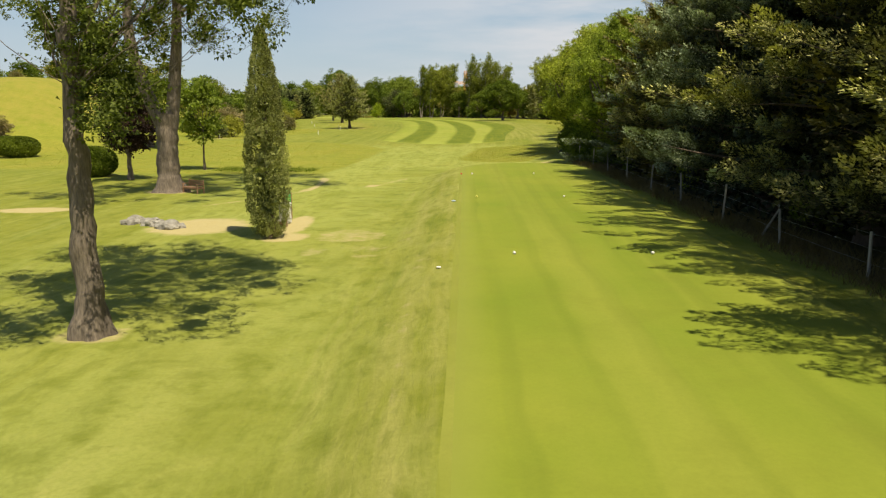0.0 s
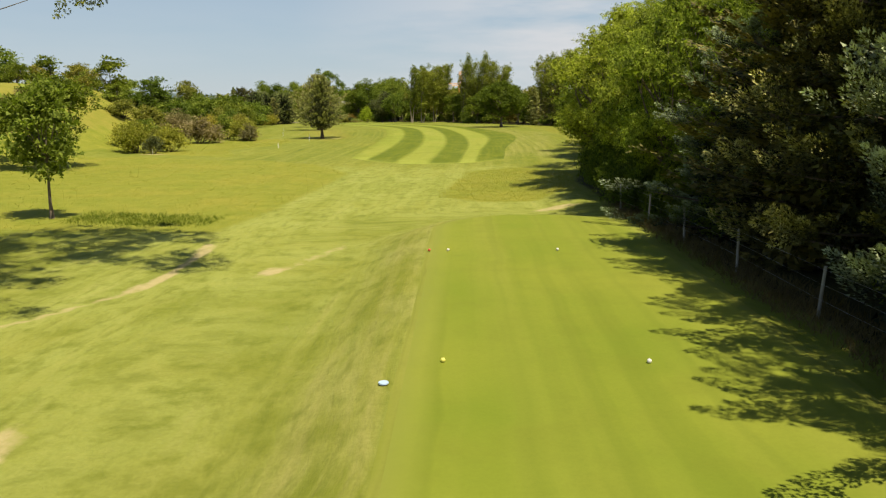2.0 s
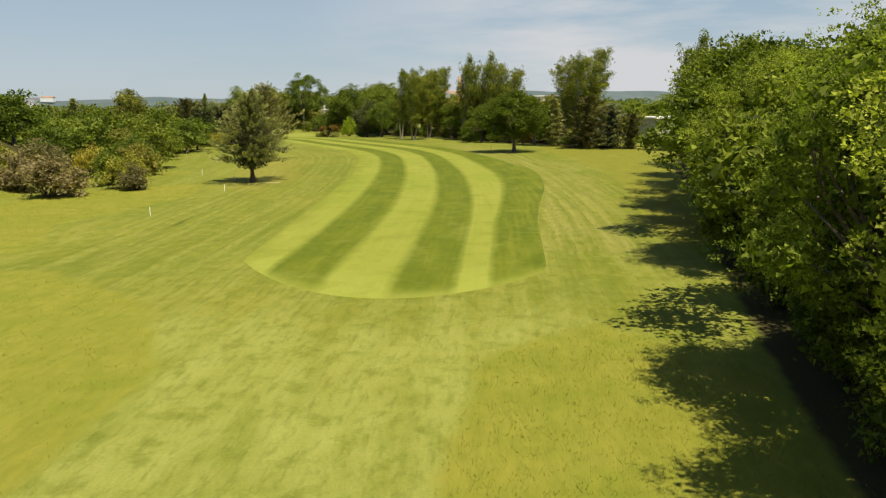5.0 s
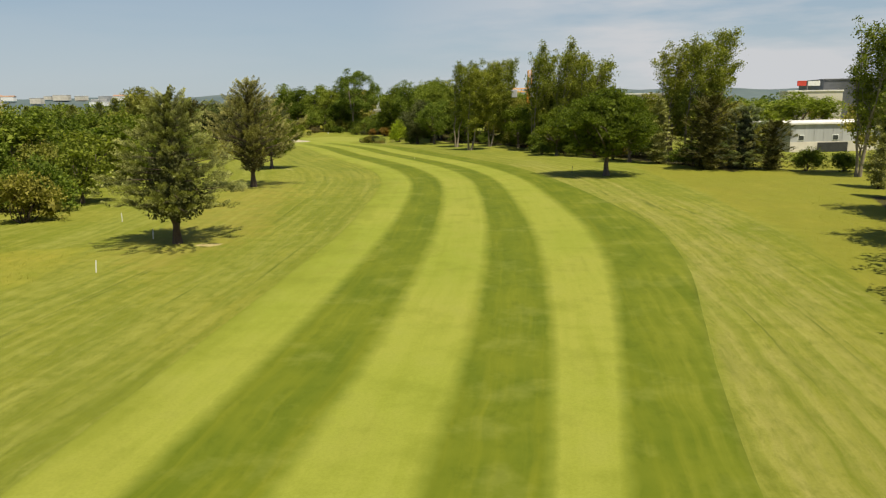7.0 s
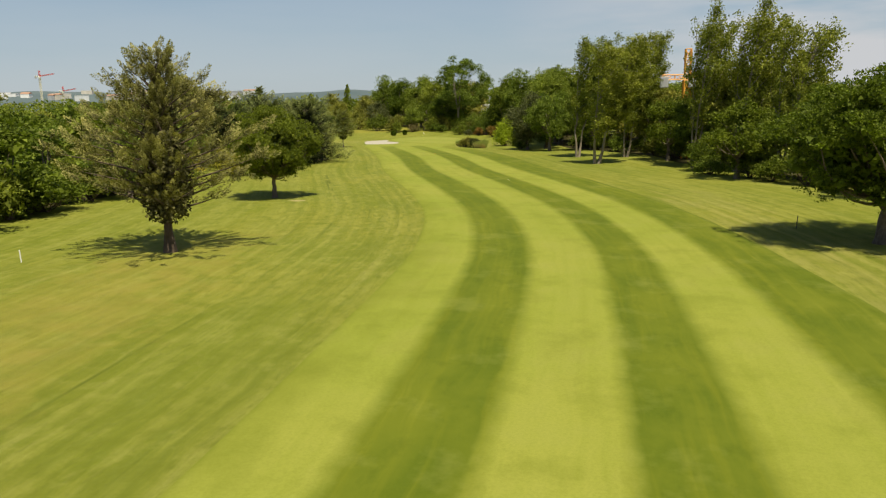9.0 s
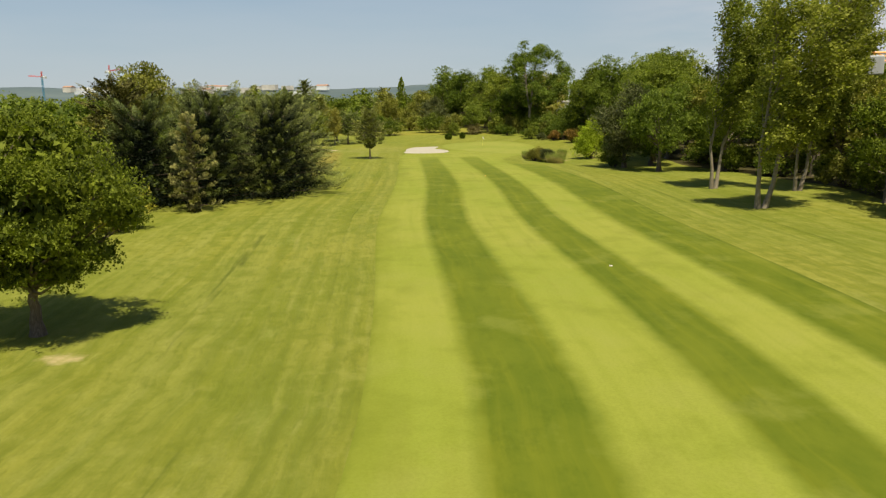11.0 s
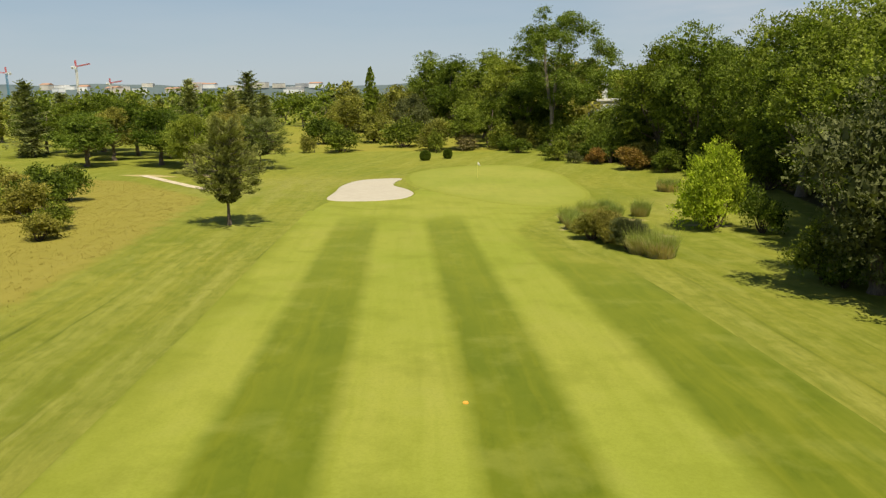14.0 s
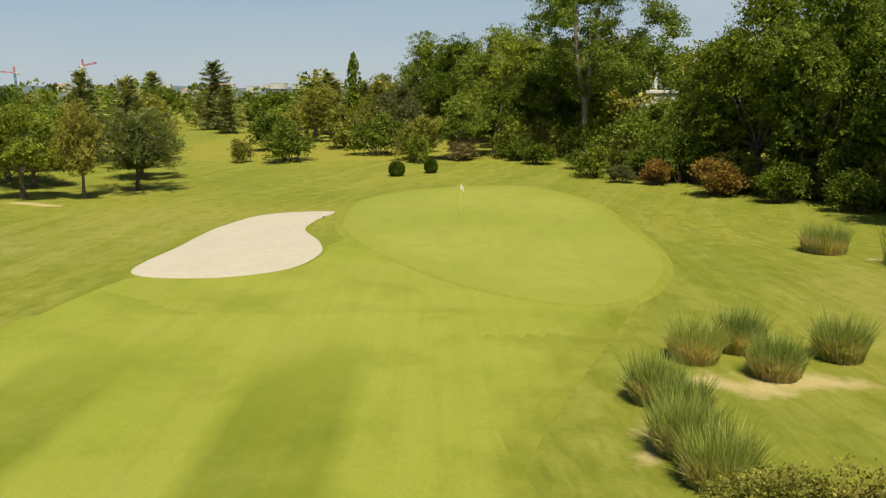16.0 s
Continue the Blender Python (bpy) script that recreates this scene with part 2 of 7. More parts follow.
def make_fairway_mat():
    m, n, l = mat("striped_fairway_turf")
    v, fine, mid = turf_fine(n, l)
    a = attr(n, "stripe")
    wob = mth(n, l, "MULTIPLY", mth(n, l, "SUBTRACT", noise_at(n, l, v, 0.9, 4, 0.6), 0.5), 0.15)
    s = mth(n, l, "ADD", a.outputs["Fac"], wob)
    tri = mth(n, l, "PINGPONG", mth(n, l, "ADD", s, 0.5), 1.0)
    dark = rng_map(n, l, tri, 0.60, 0.40)
    dark = mth(n, l, "MULTIPLY", dark, attr(n, "keep").outputs["Fac"])
    grain = noise_at(n, l, uv_streak(n, l, 1.6, 0.05), 1.0, 4, 0.6)
    blot = noise_at(n, l, uv_streak(n, l, 0.35, 0.16), 1.0, 4, 0.6)
    big = noise_at(n, l, v, 0.05, 3, 0.5)
    light_c = mixc(n, l, rng_map(n, l, big, 0.38, 0.64), (0.218, 0.240, 0.036), (0.258, 0.260, 0.050))
    light_c = mixc(n, l, rng_map(n, l, grain, 0.44, 0.68, 0.0, 0.45), light_c, (0.196, 0.214, 0.026))
    light_c = mixc(n, l, rng_map(n, l, blot, 0.52, 0.66, 0.0, 0.35), light_c, (0.268, 0.258, 0.062))
    dark_c = mixc(n, l, rng_map(n, l, blot, 0.38, 0.64), (0.082, 0.108, 0.007), (0.123, 0.140, 0.011))
    dark_c = mixc(n, l, rng_map(n, l, grain, 0.48, 0.68, 0.0, 0.5), dark_c, (0.168, 0.170, 0.013))
    front = mth(n, l, "ADD", attr(n, "front").outputs["Fac"], mth(n, l, "MULTIPLY", mth(n, l, "SUBTRACT", grain, 0.5), 0.9))
    light_c = mixc(n, l, rng_map(n, l, front, 0.25, 0.9), light_c, (0.273, 0.285, 0.056))
    dark_c = mixc(n, l, rng_map(n, l, noise_at(n, l, uv_streak(n, l, 1.0, 0.5), 1.0, 5, 0.7), 0.52, 0.66, 0.0, 0.45), dark_c, (0.060, 0.086, 0.005))
    verge = mth(n, l, "ADD", rng_map(n, l, a.outputs["Fac"], 0.7, 0.0), mth(n, l, "MULTIPLY", mth(n, l, "SUBTRACT", blot, 0.5), 2.4))
    light_c = mixc(n, l, rng_map(n, l, verge, 0.2, 1.1, 0.0, 0.75), light_c, (0.169, 0.184, 0.022))
    col = mixc(n, l, dark, light_c, dark_c)
    edge = mth(n, l, "MULTIPLY", rng_map(n, l, a.outputs["Fac"], 5.86, 5.95), rng_map(n, l, grain, 0.40, 0.56, 0.3, 0.9))
    edge = mth(n, l, "MULTIPLY", edge, attr(n, "keep").outputs["Fac"])
    col = mixc(n, l, edge, col, (0.058, 0.078, 0.007))
    rim = mth(n, l, "ADD", attr(n, "verge").outputs["Fac"], mth(n, l, "MULTIPLY", mth(n, l, "SUBTRACT", mth(n, l, "ADD", grain, blot), 1.0), 0.9))
    col = mixc(n, l, rng_map(n, l, rim, 0.15, 0.75, 0.0, 0.92), col, mixc(n, l, rng_map(n, l, mid, 0.36, 0.62), (0.140, 0.155, 0.018), (0.212, 0.208, 0.036)))
    cloudy = noise_at(n, l, v, 0.32, 5, 0.65)
    col = mixc(n, l, rng_map(n, l, cloudy, 0.50, 0.66, 0.0, 0.34), col, (0.128, 0.146, 0.014))
    col = mixc(n, l, rng_map(n, l, cloudy, 0.48, 0.34, 0.0, 0.24), col, (0.262, 0.256, 0.070))
    col = mixc(n, l, rng_map(n, l, fine, 0.42, 0.66, 0.0, 0.30), col, (0.115, 0.132, 0.009))
    return finish(m, n, l, grassy(n, l, col, fine, 0.25, 0.025))


def make_fine_turf(name, c1, c2, c3, su=1.4, sv=0.02, rim=None, marks=1.0):
    m, n, l = mat(name)
    v, fine, mid = turf_fine(n, l)
    big = noise_at(n, l, v, 0.11, 4, 0.55)
    st = noise_at(n, l, uv_streak(n, l, su, sv), 1.0, 3, 0.5)
    st2 = noise_at(n, l, uv_streak(n, l, 3.0 * su, 1.5 * sv), 1.0, 2, 0.5)
    col = mixc(n, l, rng_map(n, l, big, 0.36, 0.64), c1, c2)
    col = mixc(n, l, rng_map(n, l, st, 0.44, 0.60, 0.0, 0.65 * marks), col, c3)
    col = mixc(n, l, rng_map(n, l, st2, 0.50, 0.64, 0.0, 0.30 * marks), col, tuple(0.70 * c for c in c1))
    blot = noise_at(n, l, v, 0.7, 4, 0.6)
    col = mixc(n, l, rng_map(n, l, blot, 0.48, 0.66, 0.0, 0.30), col, tuple(0.72 * c for c in c2))
    col = mixc(n, l, rng_map(n, l, fine, 0.4, 0.75, 0.0, 0.22), col, tuple(0.55 * c for c in c1))
    if rim:
        edge = mth(n, l, "ADD", attr(n, "ring").outputs["Fac"], mth(n, l, "MULTIPLY", mth(n, l, "SUBTRACT", mid, 0.5), 0.10))
        col = mixc(n, l, rng_map(n, l, edge, 0.80, 0.99, 0.0, 0.8), col, rim)
    return finish(m, n, l, grassy(n, l, col, fine, 0.2, 0.015))


def make_grain_mat(name, c1, c2, scale=3.0, rough=0.85, bump=0.4, stretch=(1, 1, 1), metal=0.0, stain=0.45):
    m, n, l = mat(name)
    v = coords(n, l, stretch)
    a = noise_at(n, l, v, scale, 6, 0.65)
    b = noise_at(n, l, v, scale * 0.17, 3, 0.5)
    col = mixc(n, l, rng_map(n, l, a, 0.3, 0.7), c1, c2)
    col = mixc(n, l, rng_map(n, l, b, 0.45, 0.7, 0.0, stain), col, tuple(0.6 * c for c in c1))
    bp = n.new("ShaderNodeBump")
    bp.inputs["Strength"].default_value, bp.inputs["Distance"].default_value = bump, 0.03
    l.new(a, bp.inputs["Height"])
    p = n.new("ShaderNodeBsdfPrincipled")
    p.inputs["Roughness"].default_value, p.inputs["Metallic"].default_value = rough, metal
    l.new(col, p.inputs["Base Color"])
    l.new(bp.outputs[0], p.inputs["Normal"])
    return finish(m, n, l, p.outputs[0])


def make_leaf_mat(name, c1, c2, trans=0.35, rough=0.6, spec=0.12, curve=1.0, single=0.55, sprays=0.7, tips=0.0):
    """Leaves: each leaf takes its own shade, each plant its own tint, and light shines through; tips: spray ends
    coloured paler as if sunlit, insides dark as if shaded.
    """
    m, n, l = mat(name)
    g = n.new("ShaderNodeNewGeometry")
    oi = n.new("ShaderNodeObjectInfo")
    v = coords(n, l)
    patch = noise_at(n, l, v, sprays, 3, 0.5)
    k = mth(n, l, "ADD", mth(n, l, "MULTIPLY", g.outputs["Random Per Island"], single), mth(n, l, "MULTIPLY", rng_map(n, l, patch, 0.28, 0.72), 1.1 - single - tips))
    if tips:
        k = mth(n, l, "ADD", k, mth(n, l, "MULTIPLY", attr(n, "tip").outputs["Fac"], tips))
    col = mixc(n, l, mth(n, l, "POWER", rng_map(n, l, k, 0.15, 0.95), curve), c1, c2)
    hs = n.new("ShaderNodeHueSaturation")
    l.new(col, hs.inputs["Color"])
    l.new(rng_map(n, l, oi.outputs["Random"], 0, 1, 0.485, 0.515), hs.inputs["Hue"])
    l.new(rng_map(n, l, oi.outputs["Random"], 0, 1, 1.18, 0.82), hs.inputs["Value"])
    p = n.new("ShaderNodeBsdfPrincipled")
    p.inputs["Roughness"].default_value, p.inputs["Specular IOR Level"].default_value = rough, spec
    l.new(hs.outputs[0], p.inputs["Base Color"])
    t = n.new("ShaderNodeBsdfTranslucent")
    l.new(mixc(n, l, 1.0, hs.outputs[0], (1.08, 1.25, 0.50), "MULTIPLY"), t.inputs["Color"])
    x = n.new("ShaderNodeMixShader")
    x.inputs[0].default_value = trans
    l.new(p.outputs[0], x.inputs[1])
    l.new(t.outputs[0], x.inputs[2])
    return finish(m, n, l, x.outputs[0])


M_GROUND = make_ground_mat()
M_FAIRWAY = make_fairway_mat()
M_TEE = make_fine_turf("tee_turf", (0.146, 0.180, 0.018), (0.198, 0.210, 0.027), (0.218, 0.222, 0.036), 0.4, 0.012, (0.208, 0.212, 0.044))
M_GREEN = make_fine_turf("green_turf", (0.212, 0.232, 0.040), (0.262, 0.260, 0.058), (0.250, 0.258, 0.056), 0.5, 0.12, (0.205, 0.216, 0.036), 0.4)
M_RING = make_fine_turf("green_ring_turf", (0.186, 0.202, 0.028), (0.226, 0.230, 0.040), (0.210, 0.218, 0.036))
M_COLLAR = make_fine_turf("collar_turf", (0.140, 0.158, 0.018), (0.196, 0.200, 0.028), (0.176, 0.184, 0.024))
M_TEEEDGE = make_fine_turf("tee_edge_turf", (0.172, 0.184, 0.028), (0.226, 0.222, 0.046), (0.214, 0.212, 0.042))
M_SAND = make_grain_mat("bunker_sand", (0.362, 0.324, 0.252), (0.412, 0.372, 0.296), 2.2, 0.95, 0.25, stain=0.10)
M_PATH = make_grain_mat("pale_gravel", (0.42, 0.35, 0.24), (0.58, 0.50, 0.36), 5.0, 0.95, 0.5)
M_BARK = make_grain_mat("grey_brown_bark", (0.070, 0.052, 0.038), (0.230, 0.182, 0.134), 6.0, 0.95, 1.0, (3, 3, 0.45))
M_BARK_PALE = make_grain_mat("pale_poplar_bark", (0.170, 0.138, 0.098), (0.290, 0.245, 0.180), 4.0, 0.9, 0.8, (2, 2, 0.6))
M_BARK_DARK = make_grain_mat("dark_bark", (0.055, 0.038, 0.025), (0.120, 0.085, 0.058), 5.0, 0.95, 0.9, (3, 3, 0.5))
L_BROAD = make_leaf_mat("broad_green_leaves", (0.032, 0.050, 0.006), (0.211, 0.257, 0.029), 0.32)
L_LIGHT = make_leaf_mat("bright_green_leaves", (0.050, 0.073, 0.007), (0.300, 0.352, 0.052), 0.36)
L_OLIVE = make_leaf_mat("olive_green_leaves", (0.079, 0.082, 0.012), (0.378, 0.351, 0.068), 0.32)
L_FRESH = make_leaf_mat("fresh_green_leaves", (0.040, 0.060, 0.006), (0.540, 0.580, 0.085), 0.48, curve=1.2)
L_OLDPOPLAR = make_leaf_mat("old_poplar_leaves", (0.028, 0.040, 0.007), (0.250, 0.275, 0.050), 0.30, curve=1.4)
L_GOLD = make_leaf_mat("yellow_green_leaves", (0.160, 0.155, 0.018), (0.520, 0.460, 0.075), 0.36)
# dark insides and bright tips: shade and sun put into the spray colour
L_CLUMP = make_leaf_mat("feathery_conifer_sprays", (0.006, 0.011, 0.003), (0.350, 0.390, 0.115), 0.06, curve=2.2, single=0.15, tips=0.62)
L_FENCE = make_leaf_mat("dead_brown_blades", (0.085, 0.064, 0.026), (0.200, 0.150, 0.062), 0.2)
L_LUSH = make_leaf_mat("lush_green_blades", (0.090, 0.120, 0.010), (0.230, 0.255, 0.030), 0.3)
L_LIME = make_leaf_mat("lime_leaves", (0.120, 0.170, 0.011), (0.520, 0.600, 0.050), 0.45)
L_DEEP = make_leaf_mat("deep_green_leaves", (0.024, 0.040, 0.004), (0.176, 0.225, 0.020), 0.28)
L_GREY = make_leaf_mat("grey_green_leaves", (0.043, 0.052, 0.016), (0.173, 0.182, 0.067), 0.25)
L_POPLAR = make_leaf_mat("poplar_leaves", (0.050, 0.066, 0.007), (0.351, 0.369, 0.054), 0.36)
L_DARKPINE = make_leaf_mat("dark_conifer_sprays", (0.010, 0.017, 0.006), (0.200, 0.180, 0.045), 0.06)
# near-black c1 paints the shaded insides, bright c2 the sunlit spray ends
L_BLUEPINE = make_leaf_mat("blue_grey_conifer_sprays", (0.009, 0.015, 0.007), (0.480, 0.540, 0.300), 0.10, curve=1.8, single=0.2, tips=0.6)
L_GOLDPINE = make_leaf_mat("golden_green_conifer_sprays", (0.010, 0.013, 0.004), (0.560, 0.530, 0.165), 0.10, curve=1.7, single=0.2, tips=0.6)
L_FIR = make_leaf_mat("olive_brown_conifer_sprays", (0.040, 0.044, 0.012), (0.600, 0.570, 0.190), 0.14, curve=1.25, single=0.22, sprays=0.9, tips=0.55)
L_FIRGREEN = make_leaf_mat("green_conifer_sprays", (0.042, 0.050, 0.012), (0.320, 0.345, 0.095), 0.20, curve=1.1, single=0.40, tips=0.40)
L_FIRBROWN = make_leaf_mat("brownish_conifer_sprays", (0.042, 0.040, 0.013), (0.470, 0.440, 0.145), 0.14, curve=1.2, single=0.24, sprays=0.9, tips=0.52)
L_CYPRESS = make_leaf_mat("cypress_sprays", (0.030, 0.040, 0.010), (0.440, 0.450, 0.140), 0.14)
L_PLUM = make_leaf_mat("dark_purple_leaves", (0.014, 0.009, 0.007), (0.056, 0.034, 0.022), 0.15)
L_RUST = make_leaf_mat("rust_orange_leaves", (0.130, 0.090, 0.020), (0.320, 0.200, 0.045), 0.3)
L_HEATH = make_leaf_mat("brown_twiggy_foliage", (0.152, 0.128, 0.056), (0.286, 0.238, 0.105), 0.3)
L_STRAW = make_leaf_mat("straw_blades", (0.440, 0.350, 0.160), (0.720, 0.580, 0.310), 0.45)
L_BLADE = make_leaf_mat("green_grass_blades", (0.180, 0.215, 0.046), (0.500, 0.530, 0.150), 0.5)
L_TALL = make_leaf_mat("tall_yellow_grass_blades", (0.200, 0.205, 0.024), (0.340, 0.305, 0.060), 0.35)
L_DRY = make_leaf_mat("dry_golden_grass_blades", (0.192, 0.158, 0.034), (0.262, 0.213, 0.053), 0.35)
M_POST = make_grain_mat("grey_weathered_post", (0.210, 0.190, 0.160), (0.340, 0.315, 0.270), 6, 0.9, 0.5, (2, 2, 0.4))
M_WOOD = make_grain_mat("brown_stained_wood", (0.185, 0.098, 0.048), (0.290, 0.165, 0.085), 7, 0.75, 0.4, (1, 6, 6))
M_GREYWOOD = make_grain_mat("silvered_wood", (0.240, 0.210, 0.170), (0.360, 0.320, 0.260), 7, 0.85, 0.4, (1, 6, 6))
M_WHITE = make_grain_mat("white_paint", (0.72, 0.72, 0.70), (0.82, 0.82, 0.80), 8, 0.5, 0.05)
M_OFFWHITE = make_grain_mat("off_white_plastic", (0.58, 0.55, 0.50), (0.70, 0.68, 0.63), 6, 0.5, 0.08)
M_GREENPAINT = make_grain_mat("green_enamel", (0.010, 0.090, 0.050), (0.018, 0.125, 0.070), 6, 0.35, 0.05)
M_SIGNGREEN = make_grain_mat("bright_green_panel", (0.020, 0.300, 0.075), (0.035, 0.380, 0.110), 4, 0.45, 0.02)
M_SIGNLIGHT = make_grain_mat("lime_print", (0.40, 0.62, 0.12), (0.50, 0.70, 0.18), 4, 0.5, 0.02)
M_BLACK = make_grain_mat("dark_metal", (0.020, 0.020, 0.020), (0.045, 0.045, 0.045), 6, 0.5, 0.1)
M_STEEL = make_grain_mat("galvanised_wire", (0.30, 0.30, 0.29), (0.42, 0.42, 0.40), 9, 0.5, 0.1, metal=0.6)
M_ROCK = make_grain_mat("pale_limestone", (0.12, 0.105, 0.080), (0.36, 0.33, 0.275), 3.0, 0.95, 1.0)
M_WALLGREY = make_grain_mat("grey_sheet_cladding", (0.330, 0.335, 0.340), (0.420, 0.425, 0.430), 1.0, 0.6, 0.1, (1, 1, 0.1))
M_WALLPALE = make_grain_mat("cream_render", (0.52, 0.48, 0.41), (0.62, 0.58, 0.50), 0.8, 0.9, 0.1)
M_WALLDARK = make_grain_mat("dark_grey_cladding", (0.075, 0.080, 0.090), (0.115, 0.120, 0.130), 0.6, 0.6, 0.1)
M_ROOFPALE = make_grain_mat("pale_flat_roof", (0.60, 0.58, 0.55), (0.72, 0.70, 0.67), 0.6, 0.8, 0.1)
M_GLASSDARK = make_grain_mat("dark_window_glass", (0.030, 0.035, 0.040), (0.050, 0.055, 0.060), 2, 0.15, 0.0)
M_TILE = make_grain_mat("terracotta_roof", (0.30, 0.17, 0.11), (0.40, 0.25, 0.17), 0.7, 0.85, 0.3)
M_RED = make_grain_mat("red_paint", (0.50, 0.045, 0.030), (0.60, 0.070, 0.045), 2, 0.5, 0.05)
M_ORANGE = make_grain_mat("orange_yellow_paint", (0.70, 0.300, 0.030), (0.80, 0.380, 0.050), 2, 0.5, 0.05)
M_BLUE = make_grain_mat("blue_paint", (0.060, 0.200, 0.340), (0.080, 0.250, 0.400), 2, 0.5, 0.05)
M_BLUEDISC = make_grain_mat("pale_blue_plastic", (0.360, 0.480, 0.640), (0.460, 0.580, 0.720), 4, 0.5, 0.05)
# blue-green tint is distance haze put into the base colour
M_HILL = make_grain_mat("hazy_far_hillside", (0.062, 0.092, 0.100), (0.100, 0.130, 0.128), 0.012, 1.0, 0.0)
M_YELLOWTEE = make_grain_mat("yellow_plastic", (0.62, 0.56, 0.10), (0.72, 0.66, 0.16), 6, 0.5, 0.05)


# ---- mesh helpers ----
def quick_mesh(name, v, faces, smooth=False):
    """A mesh from an array of corners and arrays of faces with an equal number of corners each."""
    me = bpy.data.meshes.new(name)
    v = np.asarray(v, dtype=np.float32)
    groups = [np.asarray(f, dtype=np.int32) for f in (faces if isinstance(faces, list) else [faces]) if len(f)]
    loops = np.concatenate([g.ravel() for g in groups])
    sizes = np.concatenate([np.full(len(g), g.shape[1], np.int32) for g in groups])
    starts = np.concatenate([[0], np.cumsum(sizes)[:-1]]).astype(np.int32)
    me.vertices.add(len(v))
    me.vertices.foreach_set("co", v.ravel())
    me.loops.add(len(loops))
    me.loops.foreach_set("vertex_index", loops)
    me.polygons.add(len(sizes))
    me.polygons.foreach_set("loop_start", starts)
    me.polygons.foreach_set("use_smooth", np.full(len(sizes), smooth))
    me.update(calc_edges=True)
    me.validate()
    return me


def bm_mesh(name, bm, smooth=False):
    me = bpy.data.meshes.new(name)
    bmesh.ops.recalc_face_normals(bm, faces=bm.faces)
    for f in bm.faces:
        f.smooth = smooth
    bm.to_mesh(me)
    bm.free()
    return me


def part(name, data, material, parent=None, label=""):
    """One mesh object under a thing or under a part; data is a bmesh or a mesh."""
    me = data if isinstance(data, bpy.types.Mesh) else bm_mesh(name, data)
    if material is not None and not me.materials:
        me.materials.append(material)
    ob = new(name, me)
    if parent is not None:
        ob.parent = parent
    if label:
        tagged(ob, label)
    return ob


def root(name, x, y, z, turn=0.0, label="", category="", group="", kind=""):
    ob = new(name)
    ob.empty_display_size = 0.2
    ob.matrix_basis = pose(x, y, z, 0, 0, turn)
    return tagged(ob, label, category, group, kind)


def box(sx, sy, sz, at=(0, 0, 0), bevel=0.01, turn=(0, 0, 0), bm=None):
    """A bevelled block; at is the middle of its underside."""
    b = bmesh.new()
    bmesh.ops.create_cube(b, size=1)
    bmesh.ops.scale(b, vec=(sx, sy, sz), verts=b.verts)
    if bevel:
        bmesh.ops.bevel(b, geom=b.edges[:], offset=min(bevel, 0.3 * min(sx, sy, sz)), segments=1, affect="EDGES")
    b.transform(pose(*at, *turn) @ pose(0, 0, sz / 2))
    if bm is None:
        return b
    me = bpy.data.meshes.new("tmp")
    b.to_mesh(me)
    bm.from_mesh(me)
    bpy.data.meshes.remove(me)
    b.free()
    return bm


def rod(r1, r2, h, at=(0, 0, 0), seg=10, turn=(0, 0, 0)):
    b = bmesh.new()
    bmesh.ops.create_cone(b, cap_ends=True, segments=seg, radius1=r1, radius2=r2, depth=h)
    b.transform(pose(*at, *turn) @ pose(0, 0, h / 2))
    return b


def ballmesh(r, at=(0, 0, 0), sub=2, squash=1.0):
    b = bmesh.new()
    bmesh.ops.create_icosphere(b, subdivisions=sub, radius=r)
    bmesh.ops.scale(b, vec=(1, 1, squash), verts=b.verts)
    b.transform(pose(*at))
    return b


def tube(path, radii, seg=8):
    """Corners and four-sided faces of a tapered tube along a path."""
    path = np.asarray(path, float)
    d = np.gradient(path, axis=0)
    d /= np.linalg.norm(d, axis=1)[:, None] + 1e-9
    up = np.array([0.31, 0.95, 0.05])
    a = np.cross(d, up)
    a /= np.linalg.norm(a, axis=1)[:, None] + 1e-9
    b = np.cross(d, a)
    ang = np.linspace(0, 2 * np.pi, seg, endpoint=False)
    ring = np.cos(ang)[None, :, None] * a[:, None, :] + np.sin(ang)[None, :, None] * b[:, None, :]
    v = (path[:, None, :] + ring * np.asarray(radii)[:, None, None]).reshape(-1, 3)
    f = []
    for i in range(len(path) - 1):
        for j in range(seg):
            k = (j + 1) % seg
            f.append((i * seg + j, i * seg + k, (i + 1) * seg + k, (i + 1) * seg + j))
    return v, np.array(f)


def joined(pieces):
    vs, fs, o = [], [], 0
    for v, f in pieces:
        vs.append(v)
        fs.append(f + o)
        o += len(v)
    return np.concatenate(vs), np.concatenate(fs)


# ---- the lie of the land ----
def smooth(a, b, x):
    t = np.clip((x - a) / (b - a), 0, 1)
    return t * t * (3 - 2 * t)


PROFILE_Y = [-400, -60, 20, 60, 80, 110, 165, 210, 260, 300, 330, 355, 385, 400, 420, 500]
PROFILE_Z = [0, 0, 0.1, -0.2, -0.4, -0.3, 0.2, 0.6, 0.5, 0.1, -0.6, -1.2, -1.7, -1.5, -0.5, 0]
AXIS_Y = [-60, 70, 113, 137, 151, 168, 183, 198, 208, 219, 235, 252, 268, 276, 292, 310, 334, 347, 380]
AXIS_X = [-4, -2, 0.2, 2.1, 2.9, 3.1, 2.7, 1.6, 0.8, -0.7, -5.0, -12.3, -19.9, -23.4, -29.2, -36.6, -47.2, -52.8, -67]


def soft_interp(y, ys, zs, w):
    y = np.asarray(y, float)
    return sum(k * np.interp(y + d * w, ys, zs) for d, k in ((-1, 0.16), (-0.5, 0.22), (0, 0.24), (0.5, 0.22), (1, 0.16)))


